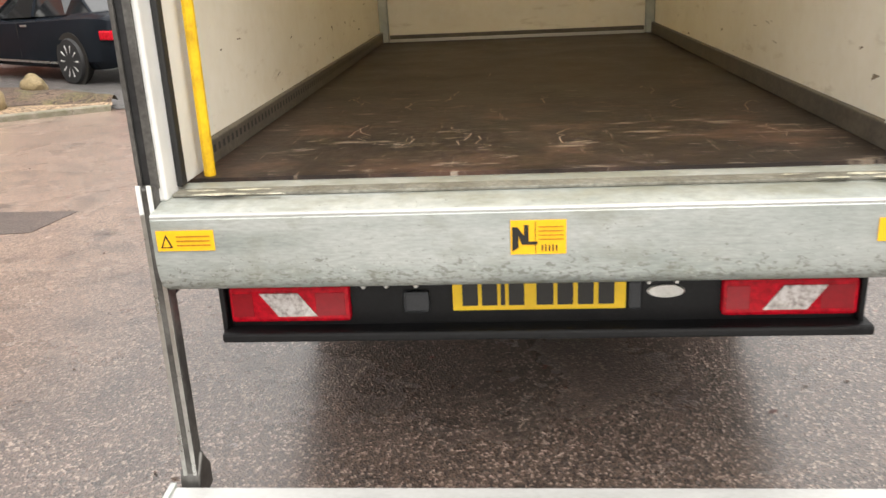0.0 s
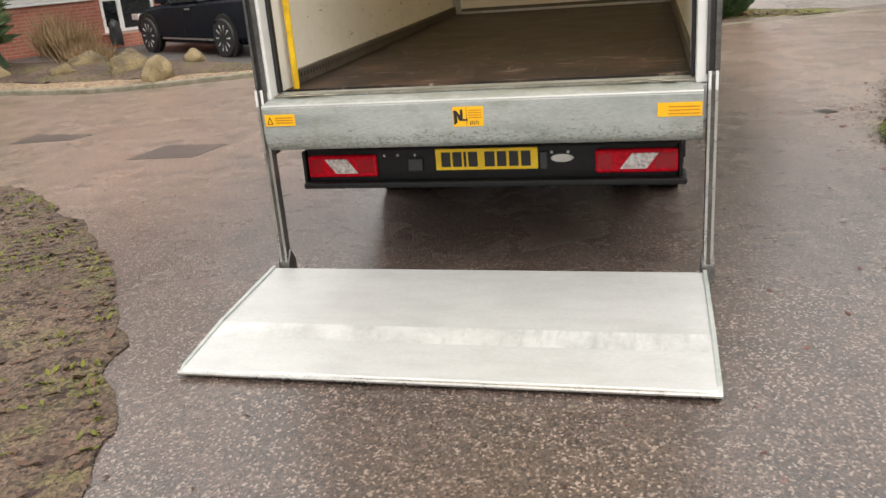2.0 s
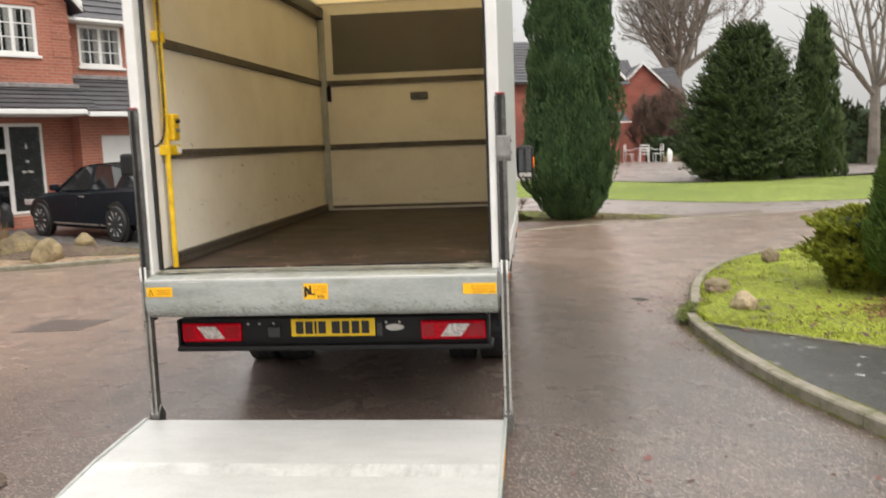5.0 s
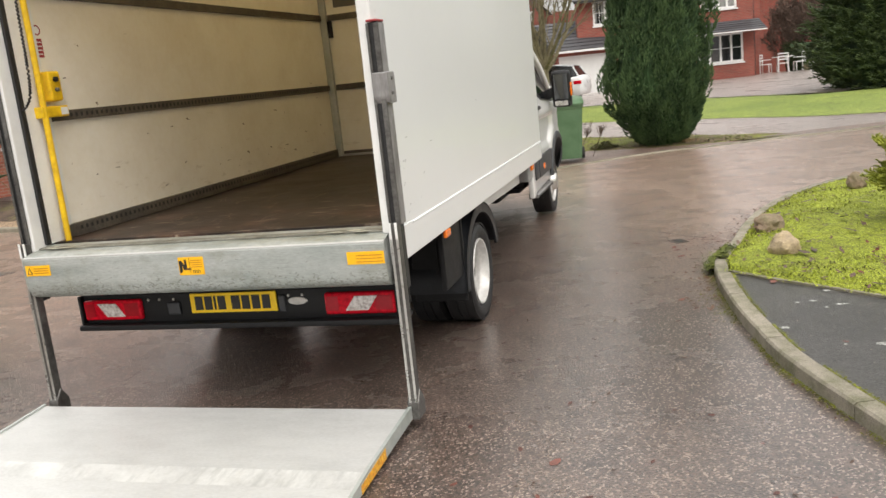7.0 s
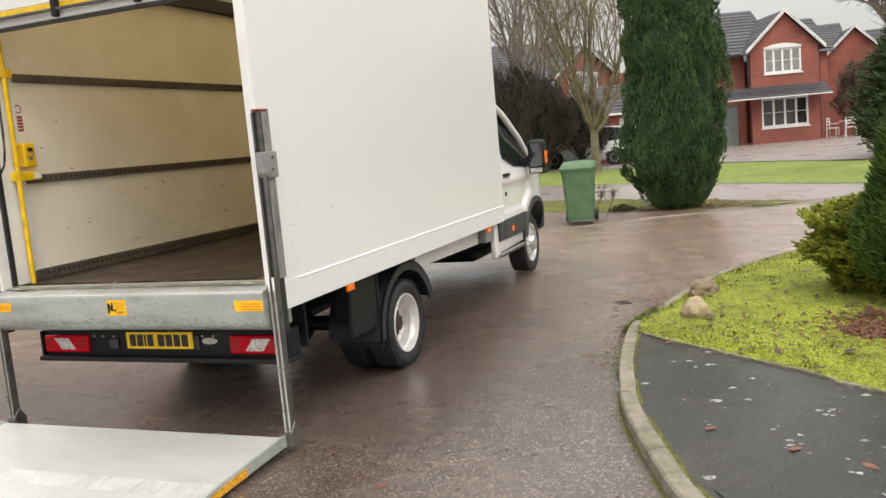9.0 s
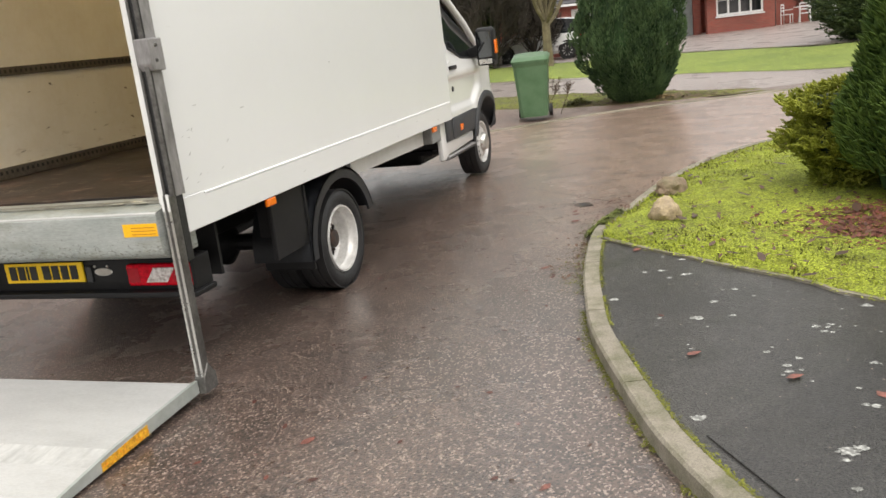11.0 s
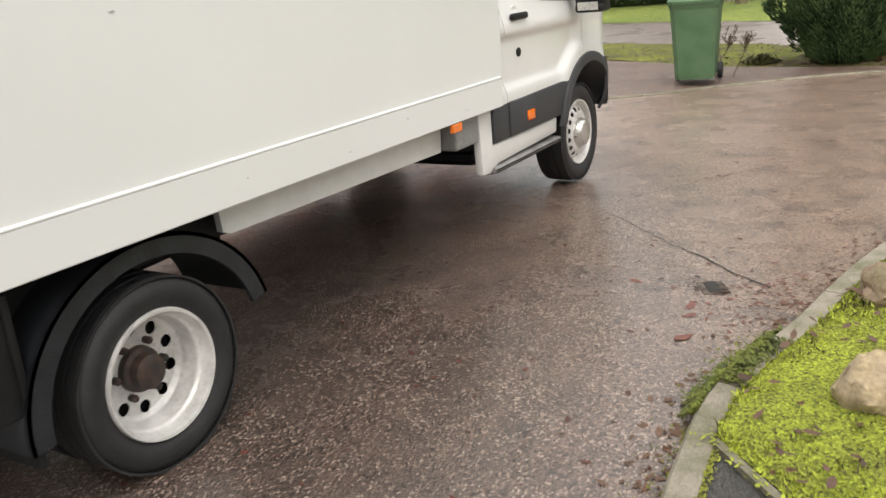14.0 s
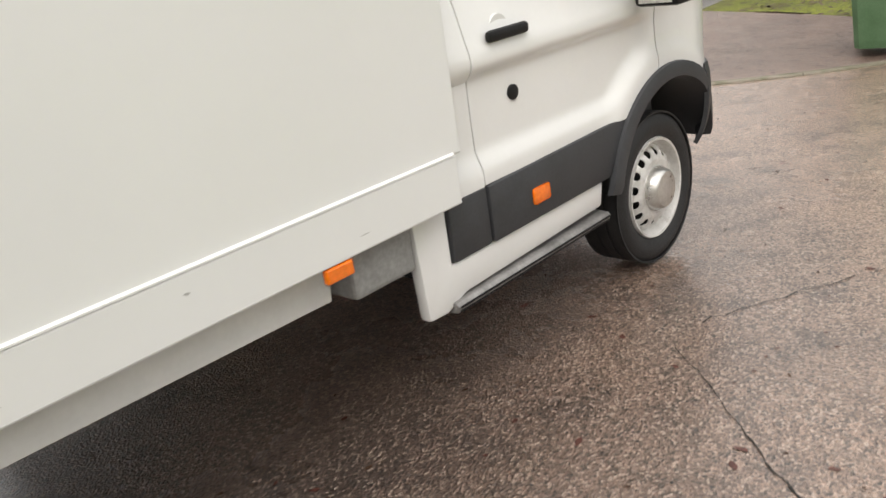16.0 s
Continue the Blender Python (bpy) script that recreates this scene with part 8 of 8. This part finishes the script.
    part("front_door", box(-4.3, -3.2, 1.0, 1.06, 0.1, 2.15, 0.01), mat("grey_door", (0.22, 0.24, 0.24), 0.4), h, "grey front door")
    part("wall", box(-8.0, 0.1, 8.0, 8.25, 0.0, 4.6), BRICK_B, h)
    return h


far_house(pose(5.5, 43.0, 0.0, 0, 0, 20), "far red brick house with gable, slate roofs and white windows")
far_house(pose(-5.0, 47.0, 0.0, 0, 0, 35), "far red brick house behind bare trees")
far_house(pose(-22.0, 46.0, 0.0, 0, 0, 30), "distant red brick house beyond the hedge")
far_house(pose(9.15, 50.8, 0.0, 0, 0, 6) @ Matrix.Diagonal((0.93, 0.93, 0.93, 1)), "distant red brick house with a gable behind the patio", True)
# white garage and porch rail of the second far house
gar = thing("garage", "far garage with white door and slate roof", "garage", pose(-1.9, 40.5, 0, 0, 0, 25))
part("wall", walled(-2.0, 2.0, 0, 2.3, 0, 0.25, [(-1.4, 1.4, 0, 2.0)]), BRICK_B, gar)
part("garage_door", box(-1.4, 1.4, 0.08, 0.14, 0, 2.0), M_UPVC, gar, "white garage door")
slope("roof", tiled((-2.3, -0.3, 2.25), (2.3, -0.3, 2.25), (-2.3, 2.5, 3.7), (2.3, 2.5, 3.7), 9), M_TILE, gar, "slate roof")
part("gutter", box(-2.3, 2.3, -0.4, -0.3, 2.15, 2.25), M_UPVC, gar)
rail = thing("porch_rail", "white wooden porch rail with balusters", "railing", pose(-3.3, 33.6, 0.16, 0, 0, 10))
part("top_rail", box(-0.6, 0.6, -0.04, 0.04, 0.95, 1.02, 0.01), M_UPVC, rail)
part("post", box(-0.68, -0.56, -0.06, 0.06, 0.0, 1.9, 0.01), M_UPVC, rail)
for i in range(8):
    part("baluster", box(-0.5 + i * 0.14, -0.45 + i * 0.14, -0.025, 0.025, 0.3, 0.95), M_UPVC, rail)
part("plinth", box(-0.75, 0.65, -0.12, 0.12, 0.0, 0.3, 0.01), BRICK_B, rail)
fd = part("far_drive", sheet([(-6, 30.0), (2.7, 27.0), (6.1, 23.9), (9.5, 24.5), (24, 34), (24, 44), (-6, 44)], 0.16), M_ROAD2)
tagged(fd, "pale damp driveway before the far house", "driveway", kind="structure")


# garden furniture, planter and pale figure on the far patio
def garden_chair(at):
    c = thing("garden_chair", "white metal garden chair on the far patio", "chair", at, "chairs on the patio")
    for x in (-0.22, 0.22):
        for y in (-0.2, 0.22):
            part("leg", tube([(x, y, 0), (x, y, 0.44 if y < 0 else 0.92)], 0.022, 6), M_UPVC, c)
    part("seat", box(-0.24, 0.24, -0.22, 0.24, 0.42, 0.46, 0.01), M_UPVC, c)
    for z in (0.6, 0.74, 0.88):
        part("back_slat", box(-0.23, 0.23, 0.2, 0.235, z, z + 0.06), M_UPVC, c)
    for x in (-0.25, 0.25):
        part("armrest", box(x - 0.025, x + 0.025, -0.2, 0.22, 0.64, 0.67), M_UPVC, c)
    return c


tb = thing("garden_table", "round white metal garden table on the far patio", "table", pose(7.25, 44.4, 0.16))
part("tabletop", lathe([(0.5, 0), (0.5, 0.03)], 24, pose(0, 0, 0.72, 0, -90, 0)), M_UPVC, tb)
for i in range(4):
    a = math.pi / 4 + i * math.pi / 2
    part("leg", tube([(0.38 * math.cos(a), 0.38 * math.sin(a), 0), (0.28 * math.cos(a), 0.28 * math.sin(a), 0.72)], 0.022, 6), M_UPVC, tb)
first = garden_chair(pose(6.45, 44.2, 0.16, 0, 0, 70))
copy_thing(first, pose(8.0, 44.3, 0.16, 0, 0, -80))
copy_thing(first, pose(7.2, 43.6, 0.16, 0, 0, 175))
pt = thing("planter", "low planter box with small green shrub", "planter", pose(8.6, 43.4, 0.16))
part("trough", box(-0.5, 0.5, -0.2, 0.2, 0, 0.3, 0.02), M_BROWNST, pt)
me = spindles([(Vector((random.Random(i).uniform(-0.45, 0.45), 0, 0.28)), Vector((random.Random(i).gauss(0, 0.4), -0.2, 1)), 0.25, 0.03) for i in range(80)])
me.materials.append(F_GREEN)
sh = new("shrub", me)
sh.parent = pt
fg = boulder("garden_statue", 8.35, 42.6, 0.42, (0.14, 0.14, 0.45), M_UPVC, "small plain white garden figure", 4)
fg["category"] = "statue"


# ---- parked cars ----
def car(name, label, at, paint, L, W, H, stations, wheel_r, wb, over):
    """A parked car. stations: (place along, sill, bonnet or belt height, half width). The nose looks along +x."""
    c = thing(name, label, "car", at)
    def ring(x, z0, z1, w):
        return [(x, -w * 0.86, z0), (x, -w * 0.98, z0 + 0.12), (x, -w, (z0 + z1) * 0.52), (x, -w * 0.95, z1 - 0.08), (x, -w * 0.82, z1), (x, 0, z1 + 0.03), (x, w * 0.82, z1), (x, w * 0.95, z1 - 0.08), (x, w, (z0 + z1) * 0.52), (x, w * 0.98, z0 + 0.12), (x, w * 0.86, z0)]
    bm = bmesh.new()
    sm = spline([(x, z0, 0) for x, z0, z1, w in stations], 0.12)
    tops = spline([(x, z1, w) for x, z0, z1, w in stations], 0.12)
    rows = [[bm.verts.new(p) for p in ring(t.x, s.y, t.y, t.z)] for s, t in zip(sm, tops)]
    for a, b in zip(rows, rows[1:]):
        for i in range(10):
            bm.faces.new((a[i], a[i + 1], b[i + 1], b[i]))
        bm.faces.new((a[10], a[0], b[0], b[10]))
    bm.faces.new(rows[0][::-1]), bm.faces.new(rows[-1])
    bmesh.ops.recalc_face_normals(bm, faces=bm.faces[:])
    part("body", bm, paint, c, "", True)
    # glasshouse and roof
    lo, hi = over["low"], over["high"]
    for s in (-1, 1):
        for i in range(len(lo) - 1):
            q = bmesh.new()
            q.faces.new([q.verts.new((x, s * w, z)) for x, z, w in ((lo[i], lo[i + 1], hi[i + 1], hi[i]) if s < 0 else (lo[i + 1], lo[i], hi[i], hi[i + 1]))])
            part("side_window", q, M_DGLASS, c, "dark glass")
    for e, name_ in ((0, "rear_window"), (-1, "windscreen")):
        q = bmesh.new()
        q.faces.new([q.verts.new(p) for p in ((lo[e][0], -lo[e][2], lo[e][1]), (lo[e][0], lo[e][2], lo[e][1]), (hi[e][0], hi[e][2], hi[e][1]), (hi[e][0], -hi[e][2], hi[e][1]))])
        part(name_, q, M_DGLASS, c, "dark glass")
    bm = bmesh.new()
    rows = [[bm.verts.new((x, u * (w + 0.015), z + 0.035 * (1 - u * u))) for u in np.linspace(-1, 1, 9)] for x, z, w in hi]
    for a, b in zip(rows, rows[1:]):
        for i in range(8):
            bm.faces.new((a[i], a[i + 1], b[i + 1], b[i]))
    bmesh.ops.solidify(bm, geom=bm.faces[:], thickness=0.03)
    part("roof", bm, paint, c, "", True)
    for s in (-1, 1):
        for i in (0, len(lo) // 2, len(lo) - 1):
            part("pillar", tube([(lo[i][0], s * (lo[i][2] + 0.004), lo[i][1]), (hi[i][0], s * (hi[i][2] + 0.004), hi[i][1])], 0.028, 6), paint, c)
    for x in (wb / 2 + 0.06, -wb / 2 + 0.06):
        for s in (-1, 1):
            part("wheel_arch", lathe([(wheel_r + 0.07, -0.012), (wheel_r + 0.07, 0.012)], 28, pose(x, s * (W * 0.985), wheel_r + 0.01, 0, 0, 90)), M_INK, c)
            wl_ = part("wheel", lathe([(wheel_r - 0.1, -0.1), (wheel_r - 0.02, -0.1), (wheel_r, -0.07), (wheel_r, 0.07), (wheel_r - 0.02, 0.1), (wheel_r - 0.1, 0.1)], 32, pose(x, s * (W - 0.06), wheel_r, 0, 0, 90)), M_RUBBER, c, "", True)
            part("rim", lathe([(wheel_r - 0.09, 0.085), (wheel_r - 0.1, 0.07), (0.05, 0.06), (0.03, 0.06)], 32, pose(x, s * (W - 0.06), wheel_r, 0, 0, 90 * s)), M_DARKP, wl_, "", True)
            for k in range(10):
                a = 2 * math.pi * k / 10
                part("spoke", tube([(x + 0.04 * math.cos(a), s * (W + 0.02), wheel_r + 0.04 * math.sin(a)), (x + (wheel_r - 0.1) * math.cos(a), s * (W + 0.035), wheel_r + (wheel_r - 0.1) * math.sin(a))], 0.016, 5), M_RIM, wl_)
    for s in (-1, 1):
        part("tail_lamp", box(-L / 2 + 0.02, -L / 2 + 0.3, s * W * 0.62, s * W * 0.985, stations[0][2] - 0.2, stations[0][2] - 0.07, 0.02), M_REDL, c, "red tail lamp")
        part("head_lamp", box(L / 2 - 0.42, L / 2 - 0.1, s * W * 0.62, s * W * 0.93, 0.62, 0.74, 0.02), M_CLEARL, c, "clear head lamp")
        part("mirror", box(0.62, 0.76, s * (W + 0.01), s * (W + 0.17), 0.95, 1.07, 0.03), paint, c)
        part("door_seam", box(0.05, 0.057, s * (W - 0.008), s * (W + 0.002), 0.35, 0.93), M_INK, c)
        part("door_handle", box(-0.25, -0.08, s * (W - 0.01), s * (W + 0.015), 0.82, 0.85, 0.006), M_STEEL, c)
        part("side_trim", box(-1.0, 1.0, s * (W - 0.012), s * (W + 0.004), 0.28, 0.31), M_STEEL, c, "bright lower trim")
    return c


saloon = {"low": [(-1.75, 1.0, 0.7), (-1.2, 0.99, 0.8), (-0.3, 0.96, 0.82), (0.5, 0.94, 0.82), (1.15, 0.92, 0.74)], "high": [(-1.15, 1.34, 0.54), (-0.75, 1.42, 0.58), (-0.2, 1.44, 0.6), (0.1, 1.43, 0.6), (0.35, 1.38, 0.58)]}
st_sal = [(-2.48, 0.4, 0.85, 0.72), (-2.38, 0.3, 0.98, 0.86), (-1.9, 0.22, 1.02, 0.92), (-1.2, 0.2, 1.0, 0.93), (0, 0.2, 0.95, 0.94), (1.0, 0.2, 0.92, 0.93), (1.7, 0.22, 0.86, 0.92), (2.2, 0.26, 0.74, 0.86), (2.45, 0.34, 0.58, 0.7)]
car("parked_saloon", "black saloon car parked on the driveway", pose(-7.04, 14.03, 0.012, 0, 0, 147), M_CAR, 4.96, 0.93, 1.45, st_sal, 0.335, 2.91, saloon)
hatch = {"low": [(-1.85, 0.98, 0.68), (-1.2, 0.95, 0.76), (-0.4, 0.92, 0.78), (0.4, 0.9, 0.78), (1.1, 0.9, 0.7)], "high": [(-1.6, 1.38, 0.52), (-1.0, 1.46, 0.56), (-0.4, 1.48, 0.58), (0.0, 1.46, 0.58), (0.3, 1.4, 0.55)]}
st_h = [(-1.98, 0.4, 0.9, 0.74), (-1.9, 0.3, 1.0, 0.82), (-1.2, 0.2, 0.96, 0.86), (0, 0.2, 0.92, 0.86), (0.9, 0.2, 0.9, 0.85), (1.5, 0.24, 0.82, 0.82), (1.95, 0.34, 0.6, 0.66)]
car("parked_hatchback", "white hatchback car parked beyond the side road", pose(-3.05, 32.4, 0.16, 0, 0, 172), M_CARW, 3.95, 0.86, 1.48, st_h, 0.3, 2.49, hatch)
